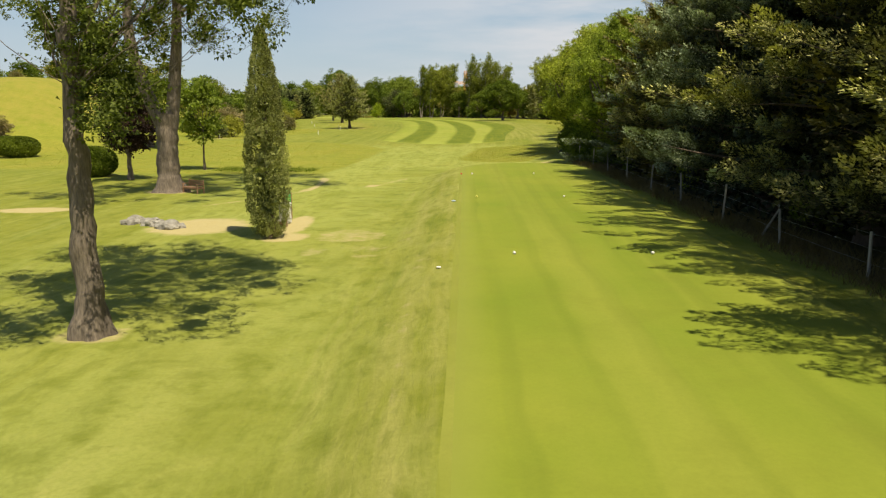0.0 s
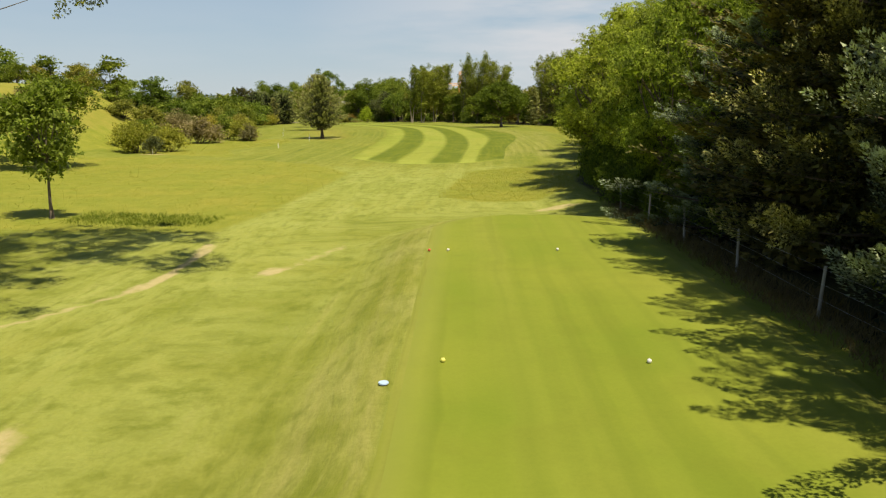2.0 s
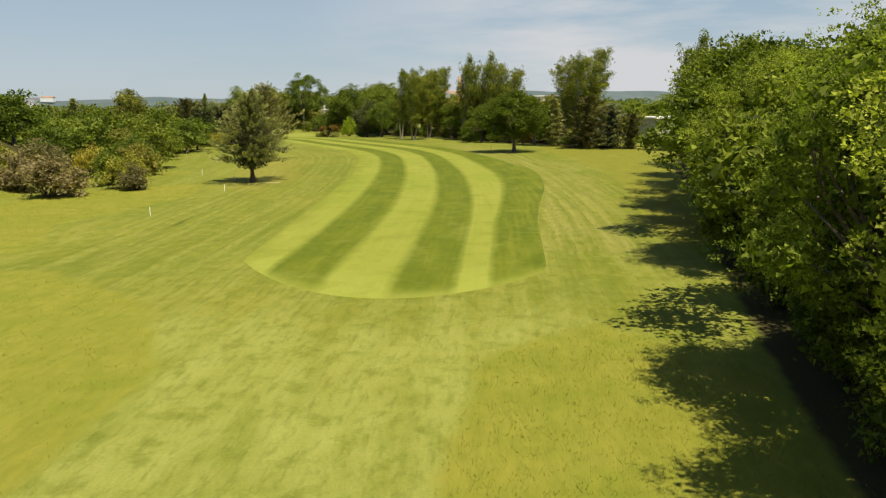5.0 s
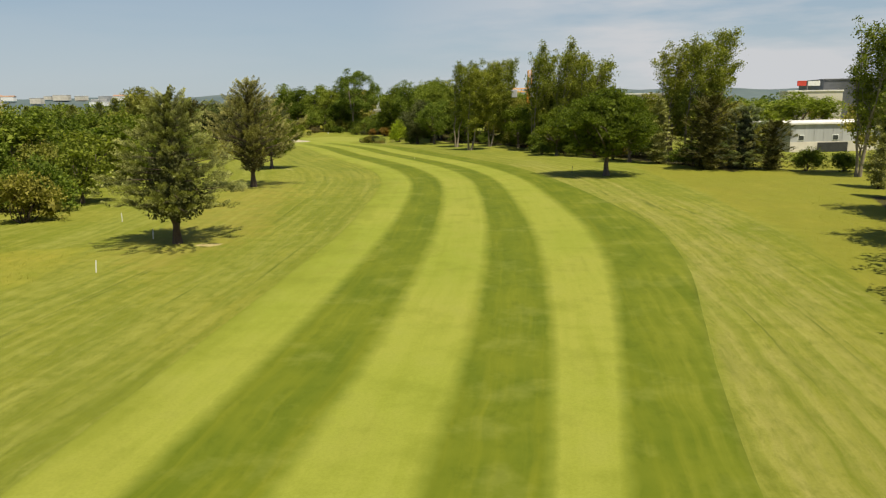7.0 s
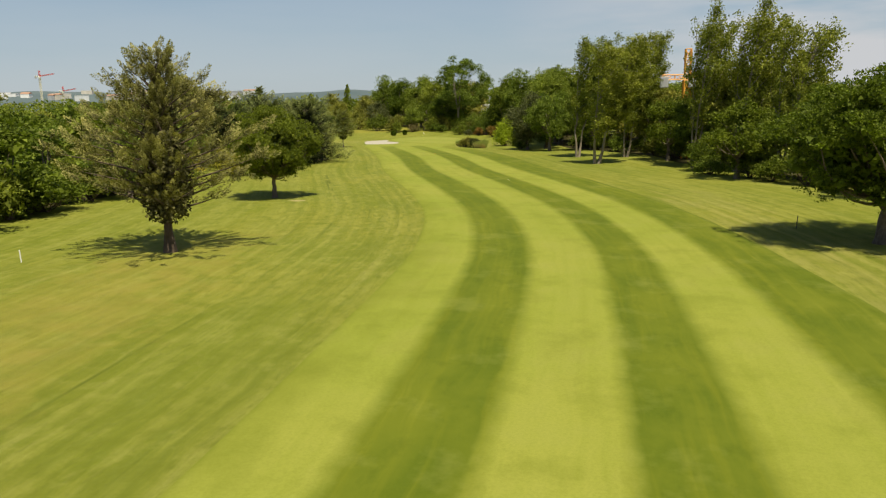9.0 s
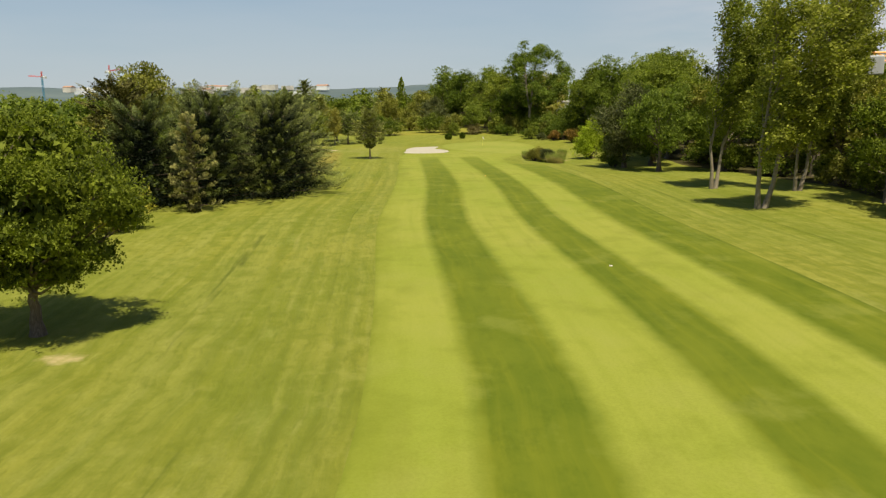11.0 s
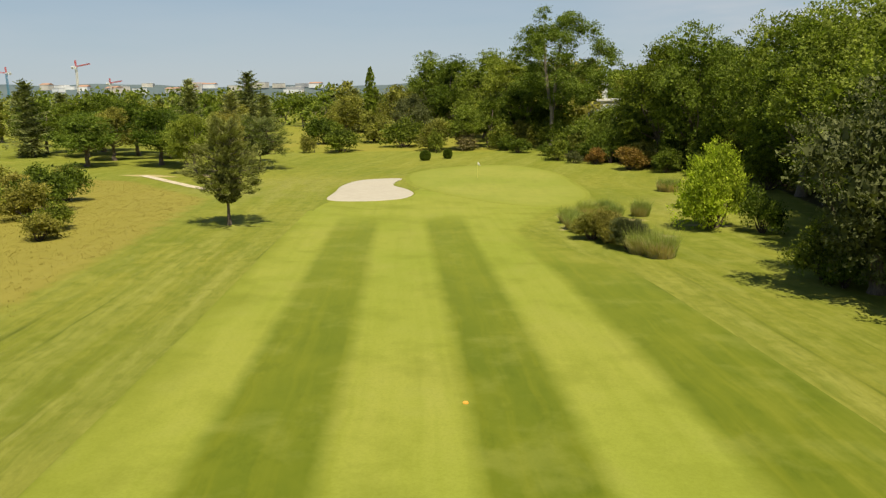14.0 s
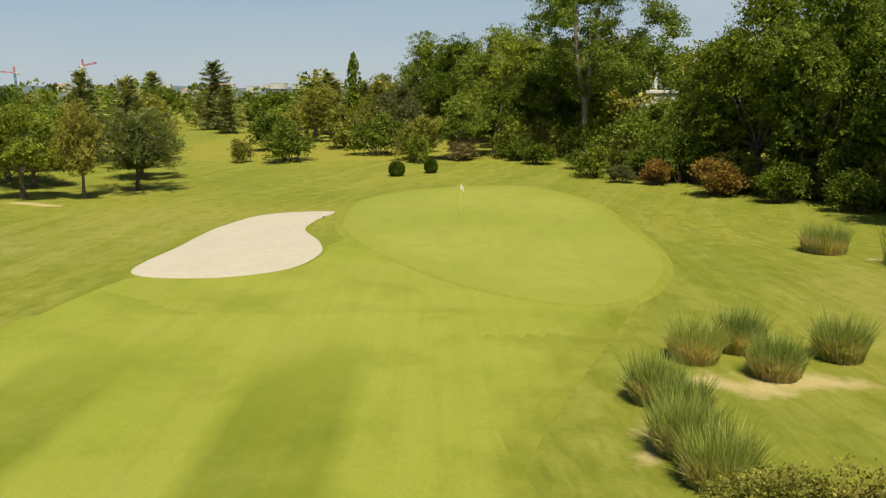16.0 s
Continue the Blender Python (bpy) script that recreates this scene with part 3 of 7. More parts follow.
def axis_x(y):
    return soft_interp(y, AXIS_Y, AXIS_X, 7)


def rounded_box(px, py, hx, hy, r):
    qx, qy = np.abs(px) - hx + r, np.abs(py) - hy + r
    return np.minimum(np.maximum(qx, qy), 0) + np.hypot(np.maximum(qx, 0), np.maximum(qy, 0)) - r


def tee_dist(x, y):
    """Distance to the edge of the tee's mown top, negative inside."""
    return rounded_box(x - 0.03 * y - 4.75, y - 12.3, 5.15, 55.0, 4.6)


def hill_at(x, y):
    """A long grassy bank beyond the rough."""
    return smooth(-43, -70, x) * (1 - smooth(-110, -170, x)) * smooth(94, 130, y) * (1 - smooth(172, 214, y))


def height(x, y):
    x, y = np.asarray(x, float), np.asarray(y, float)
    z = soft_interp(y, PROFILE_Y, PROFILE_Z, 14)
    near = np.exp(-((x - axis_x(y)) / 90) ** 2)
    z = z * near
    bank = 0.55 * smooth(8, 12, x) * (1 - smooth(78, 105, y)) * (1 - smooth(30, 60, x))
    z = z + bank
    k = 1 - smooth(0.0, 3.2, tee_dist(x, y))
    z = z * (1 - k) + 0.58 * k
    z = z + 10.6 * hill_at(x, y)
    z = z + 0.10 * np.sin(x * 0.21 + 1.3 * np.sin(y * 0.07)) * np.sin(y * 0.13 + 0.6) * (1 - k) * smooth(13, 22, np.abs(x - axis_x(y)))
    z = z + 0.25 * np.exp(-(((x + 57) / 13) ** 2 + ((y - 379) / 17) ** 2))
    return z


def hz(x, y):
    return float(height(x, y))


def poly_dist(x, y, pts):
    """Signed distance to a closed outline, negative inside."""
    p = np.asarray(pts, float)
    best, inside = np.full(np.shape(x), 1e9), np.zeros(np.shape(x), bool)
    for i in range(len(p)):
        a, b = p[i], p[(i + 1) % len(p)]
        e = b - a
        t = np.clip(((x - a[0]) * e[0] + (y - a[1]) * e[1]) / (e @ e), 0, 1)
        best = np.minimum(best, np.hypot(x - a[0] - t * e[0], y - a[1] - t * e[1]))
        cond = ((a[1] > y) != (b[1] > y)) & (x < (b[0] - a[0]) * (y - a[1]) / (b[1] - a[1] + 1e-12) + a[0])
        inside ^= cond
    return np.where(inside, -best, best)


def round_outline(pts, n=12):
    """A smooth closed curve through a few points."""
    p = np.asarray(pts, float)
    out = []
    for i in range(len(p)):
        a, b, c, d = p[i - 1], p[i], p[(i + 1) % len(p)], p[(i + 2) % len(p)]
        for t in np.linspace(0, 1, n, endpoint=False):
            out.append(0.5 * (2 * b + (c - a) * t + (2 * a - 5 * b + 4 * c - d) * t * t + (3 * b - a - 3 * c + d) * t ** 3))
    return np.array(out)


ROUGH_LEFT = [(-11, 67), (-9.6, 76), (-8.7, 89), (-7.8, 104), (-12, 114), (-21, 122), (-40, 128), (-75, 120), (-60, 84), (-30, 70)]
ROUGH_TONGUE = [(1.8, 83.6), (4.8, 80.6), (9, 80.2), (13, 86), (15.5, 103), (10.5, 109.5), (5, 105), (2.7, 91)]
ROUGH_RIGHT = [(23.5, 236), (25.8, 200), (26, 174), (24, 156), (20.5, 138), (20, 126), (34, 126), (70, 180), (70, 250), (30, 246)]
ROUGH_BACK = [(-120, 414), (-98, 409), (-86, 417), (-69, 417), (-62, 424), (-60, 520), (-170, 520)]
ROUGH_BANK = [(-26, 128), (-40, 133), (-52, 140), (-36, 168), (-27, 172), (-24.5, 160), (-30, 140)]
DRY_LEFT = [(-54.6, 296), (-57.7, 305.8), (-64.6, 322.4), (-79.5, 352.3), (-100, 364), (-125, 366), (-92, 328), (-70, 300)]
DRY_TREES = [(-16, 160), (-14, 180), (-19, 205), (-24, 222), (-33, 214), (-29, 190), (-25, 166)]
HEDGE_RIGHT = [(12.9, -20), (12.9, 72), (13.8, 92), (17, 106), (20.5, 120), (26, 140), (31, 160), (36, 180), (42, 200), (50, 200), (44, 150), (34, 100), (30, 60), (30, -20)]
WOOD_RIGHT = [(36, 222), (29, 241), (19, 260), (12, 273), (6, 288), (2, 306), (-8, 322), (-15, 334), (-20, 352), (-26, 384), (-40, 399), (-54, 408), (-60, 424), (-20, 440), (8, 380), (22, 330), (30, 290), (42, 236)]
WOOD_LEFT = [(-38, 190), (-47, 210), (-48, 226), (-47, 244), (-60, 256), (-66, 290), (-70, 304), (-78, 308), (-94, 330), (-150, 330), (-120, 190), (-70, 170), (-46, 178)]

# sand, earth and worn spots: middle, radii
BARE = [(-5.3, 56.8, 0.6, 0.9, 0.85), (-1.1, 19.0, 0.5, 2.5, 0.5), (-1.6, 33.0, 0.5, 3.5, 0.45), (-0.75, 26.0, 0.35, 5.0, 0.5), (-0.9, 14.0, 0.4, 3.0, 0.45), (-2.9, 47.0, 0.5, 2.2, 0.45), (-4.3, 34.2, 2.0, 2.1, 0.6), (-3.4, 31.0, 1.4, 0.9, 0.5), (-7.4, 37.6, 0.85, 3.4), (-7.2, 33.8, 1.1, 1.3), (-12.2, 37.4, 2.6, 2.8), (9.6, 75.3, 1.7, 1.0, 0.8),
        (-9.2, 19.0, 1.2, 0.9, 0.7), (-19.3, 53.3, 1.8, 1.4), (-37.9, 350.0, 1.7, 1.4, 0.80), (-40.3, 345.6, 0.7, 2.8, 0.72), (-35.9, 351.6, 2.0, 1.2, 0.85), (-39.4, 350.6, 1.2, 1.0, 0.7), (-3.2, 29.5, 0.9, 0.6, 0.6),
        (-5.4, 30.3, 0.6, 1.3, 0.6), (-18.3, 172.8, 1.1, 0.6), (-30.4, 236.5, 1.3, 0.7), (-29.5, 350, 1.8, 1.0), (-34.0, 343.5, 2.6, 1.2),
        (-31.0, 372.5, 1.6, 1.0, 0.7), (-104, 371, 5, 1.6), (-96, 374, 3, 1.2), (-24.0, 44.0, 2.4, 1.2), (-38.6, 132.5, 2.0, 0.7)]
PATH_TEE = [(-9.8, 63.4), (-9.4, 56.5), (-9.9, 53.0)]
PATH_SCUFF = [(-5.8, 55.8), (-5.0, 57.2), (-4.2, 59.0), (-3.0, 62.7)]
PATH_WORN = [(-9.9, 53.0), (-11.8, 49.2), (-14.5, 45.5)]
PATH_FAR = [(-84.5, 359.5), (-97.8, 366.8), (-105, 371)]


def line_dist(x, y, pts):
    best = np.full(np.shape(x), 1e9)
    for a, b in zip(pts[:-1], pts[1:]):
        a, b = np.array(a, float), np.array(b, float)
        e = b - a
        t = np.clip(((x - a[0]) * e[0] + (y - a[1]) * e[1]) / (e @ e), 0, 1)
        best = np.minimum(best, np.hypot(x - a[0] - t * e[0], y - a[1] - t * e[1]))
    return best


def add_attr(me, name, values, kind="FLOAT"):
    a = me.attributes.new(name, kind, "POINT")
    if kind == "FLOAT":
        a.data.foreach_set("value", np.asarray(values, np.float32))
    else:
        a.data.foreach_set("vector", np.asarray(values, np.float32).ravel())


def grid_faces(nx, ny):
    i = np.arange((nx - 1) * (ny - 1))
    r, c = i // (nx - 1), i % (nx - 1)
    a = r * nx + c
    return np.stack([a, a + 1, a + nx + 1, a + nx], 1)


def lane(x, y):
    """Across and along the mowing: round the tee first, then along the hole."""
    td = tee_dist(x, y)
    near = (1 - smooth(3, 9, td)) * (1 - smooth(72, 80, y))
    slope = axis_x(y + 0.5) - axis_x(y - 0.5)
    u = (x - axis_x(y)) / np.hypot(1, slope)
    u = u * (1 - near) - td * near
    return np.stack([u, y, np.zeros_like(u)], 1)


def steps(*spans):
    out = []
    for a, b, s in spans:
        out.append(np.arange(a, b, s))
    return np.concatenate(out)


def grow(a, b, first, n):
    """n places from a to b, further and further apart."""
    t = np.linspace(0, 1, n + 1)[1:]
    return a + np.sign(b - a) * (first * n * t + (abs(b - a) - first * n) * t ** 4)


# the fairway: mown bands across the axis, by distance along the hole
BAND_Y = [112, 137, 151, 165, 180, 200, 215, 235, 270, 300, 347]
BANDS = [
    [-11, -12, -12.3, -12.3, -12, -12, -11.8, -11.5, -11.5, -11.5, -11],
    [-8.2, -8.2, -8.3, -8.3, -8.1, -7.8, -7.8, -7.8, -7.7, -7.7, -7.4],
    [-4.1, -4.0, -4.0, -4.2, -4.1, -4.0, -4.1, -4.1, -4.2, -4.1, -4.0],
    [0, 0, 0, 0, 0, 0, 0, 0, 0, 0, 0],
    [3.7, 3.7, 3.8, 3.8, 3.7, 3.3, 3.2, 3.2, 3.2, 3.2, 3.3],
    [5.6, 5.7, 6.6, 7.8, 8.2, 7.2, 6.8, 6.8, 7.0, 7.0, 6.6],
    [9.2, 9.5, 10.6, 13, 14.2, 12.4, 11, 10.9, 12, 12.2, 11],
]


def build_ground():
    xs = np.concatenate([grow(-126, -4600, 3, 26)[::-1], steps((-126, -70, 2), (-70, -26, 1), (-26, 22, 0.5), (22, 62, 1)), grow(61, 4600, 3, 26)])
    ys = np.concatenate([grow(-24, -4600, 3, 24)[::-1], steps((-24, 4, 1), (4, 86, 0.5), (86, 430, 1.5)), grow(429, 4600, 3, 28)])
    gx, gy = np.meshgrid(xs, ys)
    x, y = gx.ravel(), gy.ravel()
    me = quick_mesh("ground", np.stack([x, y, height(x, y)], 1), grid_faces(len(xs), len(ys)), True)
    soft = lambda d, w: 1 - smooth(-w, w, d)
    rough = np.zeros_like(x)
    for p in (ROUGH_LEFT, ROUGH_TONGUE, ROUGH_RIGHT, ROUGH_BACK, ROUGH_BANK):
        rough = np.maximum(rough, soft(poly_dist(x, y, p), 1.3))
    hill = hill_at(x, y)
    rough = np.maximum(rough, smooth(0.03, 0.12, hill))
    rough = np.maximum(rough, smooth(70, 120, np.abs(x - axis_x(y))) * 0.6)
    dry = np.maximum(soft(poly_dist(x, y, DRY_LEFT), 1.2), 0.58 * soft(poly_dist(x, y, DRY_TREES), 5.0))
    dry = np.maximum(dry, 0.55 * soft(poly_dist(x, y, ROUGH_BACK), 3.0))
    dry = np.maximum(dry, 0.62 * smooth(0.1, 0.4, hill))
    bare = np.zeros_like(x)
    for cx, cy, rx, ry, *much in BARE:
        bare = np.maximum(bare, (much[0] if much else 1.0) * (1 - smooth(0.55, 1.45, np.hypot((x - cx) / rx, (y - cy) / ry))))
    bare = np.maximum(bare, (0.85 + 0.4 * smooth(-0.4, 0.6, np.sin(y * 0.9 + x * 0.4))) * (1 - smooth(0.0, 0.60, line_dist(x, y, PATH_TEE))))
    bare = np.maximum(bare, 0.62 * (1 - smooth(0.1, 0.8, line_dist(x, y, PATH_SCUFF))))
    bare = np.maximum(bare, 0.72 * (1 - smooth(0.0, 0.60, line_dist(x, y, PATH_WORN))))
    # litter mask: leaf litter with painted shade inside hedge and wood outlines
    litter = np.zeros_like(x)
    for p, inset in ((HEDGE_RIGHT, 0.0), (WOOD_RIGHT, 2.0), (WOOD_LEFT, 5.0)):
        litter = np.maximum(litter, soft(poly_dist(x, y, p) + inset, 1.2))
    off = np.abs(x - axis_x(y))
    mown = smooth(11, 12.2, off) * (1 - smooth(22, 29, off)) * smooth(112, 135, y) * (1 - smooth(325, 342, y))
    pale = smooth(-22, -11, x) * (1 - 0.5 * smooth(-6, -1, x)) * (1 - smooth(3, 9, x)) * (1 - smooth(95, 115, y)) * (0.55 + 0.2 * smooth(30, 60, y))
    pale = np.maximum(pale, 0.7 * (1 - smooth(10, 14, np.abs(x + 1))) * smooth(66, 74, y) * (1 - smooth(105, 118, y)))
    td = tee_dist(x, y)
    straw = 0.52 * (1 - smooth(0.2, 4.5, td)) * smooth(-0.2, 0.1, td) * (1 - smooth(70, 76, y)) * (1 - smooth(7, 9, x))
    right = (x - axis_x(y)) / np.hypot(1, axis_x(y + 0.5) - axis_x(y - 0.5)) - np.interp(y, BAND_Y, BANDS[6])
    straw = np.maximum(straw, 0.50 * smooth(-0.6, 0.4, right) * (1 - smooth(5, 10, right)) * smooth(118, 130, y) * (1 - smooth(238, 262, y)))
    straw = np.maximum(straw, 0.55 * np.exp(-(((x + 33) / 5) ** 2 + ((y - 362) / 14) ** 2)))
    straw = np.maximum(straw, 0.45 * smooth(-98, -84, x) * (1 - smooth(-74, -66, x)) * smooth(345, 358, y) * (1 - smooth(374, 386, y)))
    mown = np.maximum(mown, 0.8 * smooth(0.0, 0.6, right) * (1 - smooth(7, 10, right)) * smooth(118, 130, y) * (1 - smooth(300, 330, y)))
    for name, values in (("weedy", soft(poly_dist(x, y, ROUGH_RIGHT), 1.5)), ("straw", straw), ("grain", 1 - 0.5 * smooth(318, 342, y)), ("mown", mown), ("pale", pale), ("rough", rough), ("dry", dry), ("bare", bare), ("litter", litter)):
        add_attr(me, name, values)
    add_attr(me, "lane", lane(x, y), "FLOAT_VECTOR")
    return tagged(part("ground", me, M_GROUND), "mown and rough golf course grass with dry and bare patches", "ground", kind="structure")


ground = build_ground()



def build_fairway():
    vy = np.arange(112, 353.01, 1.5)
    k = np.linspace(0, 6, 49)
    edges = np.stack([soft_interp(vy, BAND_Y, b, 5) for b in BANDS], 1)
    u = np.stack([np.interp(k, np.arange(7), e) for e in edges])
    first = 113.3 + 0.083 * u[0] ** 2
    lead = np.clip(1 - (vy[:, None] - 112) / 40, 0, 1) * (first[None, :] - 112)
    yy = vy[:, None] + lead
    ax = axis_x(yy)
    slope = (axis_x(yy + 0.5) - axis_x(yy - 0.5))
    length = np.hypot(1, slope)
    u = np.where(u > 5, 5 + (u - 5) * (1 - 0.62 * smooth(322, 343, yy)), u)
    x = ax + u / length
    y = yy - u * slope / length
    z = height(x, y) + 0.035 - 0.05 * (1 - smooth(112, 115.5, vy))[:, None]
    z[:, 0] -= 0.05
    z[:, -1] -= 0.05
    me = quick_mesh("fairway", np.stack([x, y, z], 2).reshape(-1, 3), grid_faces(len(k), len(vy)), True)
    add_attr(me, "stripe", np.tile(k, len(vy)))
    fade = (1 - smooth(341, 351, yy)) * smooth(111.6, 116, vy)[:, None] * (1 - 0.35 * smooth(300, 338, yy)) * (1 - smooth(4.6, 5.2, k)[None, :] * smooth(326, 340, yy))
    add_attr(me, "keep", fade.ravel())
    add_attr(me, "verge", (smooth(4.9, 6.0, k)[None, :] * (0.25 + 0.75 * smooth(318, 334, yy)) * (1 - smooth(338, 343, yy))).ravel())
    add_attr(me, "front", (np.ones_like(u) * (1 - smooth(112, 126, vy))[:, None]).ravel())
    add_attr(me, "lane", np.stack([u, yy, 0 * u], 2).reshape(-1, 3), "FLOAT_VECTOR")
    return tagged(part("fairway", me, M_FAIRWAY), "closely mown fairway with light and dark stripes", "fairway", kind="structure")


fairway = build_fairway()


def sheet(name, outline, material, lift, cell, label, category, hollow=0.0):
    """A turf or sand sheet inside a smooth outline, laid on the land."""
    o = round_outline(outline)
    c = o.mean(0)
    rings = max(4, int(np.max(np.hypot(*(o - c).T)) / cell))
    fr = np.linspace(0, 1, rings + 1)[1:] ** 0.8
    pts = np.concatenate([[c]] + [c + (o - c) * t for t in fr])
    n = len(o)
    i = np.arange(n)
    j = (i + 1) % n
    tri = np.stack([np.zeros(n, int), 1 + i, 1 + j], 1)
    quads = np.concatenate([np.stack([1 + r * n + i, 1 + (r + 1) * n + i, 1 + (r + 1) * n + j, 1 + r * n + j], 1) for r in range(rings - 1)])
    z = height(pts[:, 0], pts[:, 1]) + lift
    z[-n:] -= lift + 0.03
    if hollow:
        z += hollow * np.concatenate([[0]] + [np.full(n, t ** 6) for t in fr])
    me = quick_mesh(name, np.column_stack([pts, z]), [tri, quads], True)
    add_attr(me, "lane", lane(pts[:, 0], pts[:, 1]), "FLOAT_VECTOR")
    add_attr(me, "ring", np.concatenate([[0]] + [np.full(n, t) for t in fr]))
    return tagged(part(name, me, material), label, category, kind="structure")


def grown(pts, d):
    p = np.asarray(pts, float)
    c = p.mean(0)
    v = p - c
    return c + v * (1 + d / np.hypot(*v.T))[:, None]


APRON = [(-56, 331), (-62.5, 343), (-65.6, 350), (-66.5, 356.5), (-62, 364), (-62, 376), (-52, 384), (-45.5, 373), (-42.0, 365), (-42.2, 355), (-42.4, 346), (-42.6, 338), (-47, 331)]
apron = sheet("apron", APRON, M_FAIRWAY, 0.03, 2.0, "short pale turf leading onto the putting green", "turf")
n_apron = len(apron.data.vertices)
spots = np.empty(n_apron * 3, np.float32)
apron.data.vertices.foreach_get("co", spots)
add_attr(apron.data, "stripe", np.mod(np.hypot(spots[0::3] + 56, spots[1::3] - 378) / 3.4, 4.0))
add_attr(apron.data, "front", np.zeros(n_apron))
add_attr(apron.data, "verge", smooth(-58, -50, spots[0::3]) * smooth(-2.4, -0.3, poly_dist(spots[0::3], spots[1::3], APRON)))
add_attr(apron.data, "keep", np.full(n_apron, 0.10))
GREEN = [(-65.6, 374), (-70.5, 386), (-68.5, 395), (-60, 399.5), (-51.5, 392), (-45.5, 378), (-41.8, 366), (-43.2, 357.5), (-50, 358.5), (-59.4, 366)]
sheet("green_collar", grown(GREEN, 0.5), M_RING, 0.045, 1.2, "slightly darker longer turf ring round the putting green", "turf")
sheet("putting_green", GREEN, M_GREEN, 0.075, 1.2, "smooth pale green putting surface with faint mowing marks", "putting green")
BUNKER = [(-67.3, 355.6), (-70.2, 362.5), (-73.0, 370), (-73.4, 376.5), (-69.2, 379.4), (-67.8, 374.6), (-66.2, 370.6), (-62.6, 366.6), (-60.4, 363.0), (-60.0, 358.8), (-63.0, 355.6)]
sheet("bunker_lip", grown(BUNKER, 0.55), M_COLLAR, 0.05, 1.5, "grass edge round the sand bunker", "turf", 0.0)
sheet("sand_bunker", BUNKER, M_SAND, 0.09, 1.0, "pale cream sand bunker with a curved outline", "bunker", 0.02)


def build_tee(name, wider, lift, material, label):
    xs = np.linspace(-5.4, 5.4, 37)
    t = np.linspace(0, 1, 60)
    ys = -40 + (107.3 + wider) * (1 - (1 - t) ** 2)
    pts = []
    for yv in ys:
        back = np.clip(yv - 62.7, 0, 4.6 + wider)
        half = 5.15 - 4.6 + math.sqrt(max((4.6 + wider) ** 2 - back ** 2, 0.0))
        xx = 4.75 + 0.03 * yv + np.linspace(-1, 1, len(xs)) * half
        pts.append(np.column_stack([xx, np.full(len(xs), yv)]))
    pts = np.concatenate(pts)
    dip = np.zeros((len(ys), len(xs)))
    dip[:, 0] = dip[:, -1] = dip[-1, :] = lift + 0.03
    me = quick_mesh(name, np.column_stack([pts, height(pts[:, 0], pts[:, 1]) + lift - dip.ravel()]), grid_faces(len(xs), len(ys)), True)
    add_attr(me, "lane", np.column_stack([pts[:, 0] - 0.03 * pts[:, 1], pts[:, 1], 0 * pts[:, 0]]), "FLOAT_VECTOR")
    add_attr(me, "ring", np.tile(np.abs(np.linspace(-1, 1, len(xs))), len(ys)))
    return tagged(part(name, me, material), label, "tee box", kind="structure")


build_tee("tee_collar", 0.18, 0.02, M_TEEEDGE, "narrow darker grass edge round the tee")
build_tee("tee_box", 0.0, 0.045, M_TEE, "long raised tee of short bright green turf")


def ribbon(name, line, half, material, label):
    p = np.array(line, float)
    t = np.linspace(0, len(p) - 1, 60)
    q = np.column_stack([np.interp(t, np.arange(len(p)), p[:, i]) for i in (0, 1)])
    d = np.gradient(q, axis=0)
    d /= np.hypot(*d.T)[:, None]
    nrm = np.column_stack([-d[:, 1], d[:, 0]])
    rows = []
    for s in (-1, -0.5, 0, 0.5, 1):
        wob = half * s * (1 + 0.06 * np.sin(np.arange(len(q)) * 0.9 + 2 * s)[:, None] * (abs(s) == 1))
        rows.append(q + nrm * wob)
    a = np.stack(rows, 1).reshape(-1, 2)
    me = quick_mesh(name, np.column_stack([a, height(a[:, 0], a[:, 1]) + 0.04]), grid_faces(5, len(q)), True)
    return tagged(part(name, me, material), label, "path", kind="structure")


ribbon("gravel_path", PATH_FAR, 0.6, M_PATH, "pale gravel path through dry grass")


# ---- plants ----
def leaves_at(p, d, size, width, rg, flat=None):
    """One pointed leaf at each place p, pointing along d; flat gives the side that it lies across."""
    n = len(p)
    d = d / (np.linalg.norm(d, axis=1)[:, None] + 1e-9)
    s = np.cross(d, rg.standard_normal((n, 3)) if flat is None else flat)
    s /= np.linalg.norm(s, axis=1)[:, None] + 1e-9
    L = (size * (0.55 + 0.9 * rg.random(n)))[:, None]
    W = L * width * (0.7 + 0.6 * rg.random((n, 1)))
    v = np.stack([p + s * W, p + d * L, p - s * W + d * L * 0.15], 1).reshape(-1, 3)
    return v, np.arange(n * 3).reshape(-1, 3)


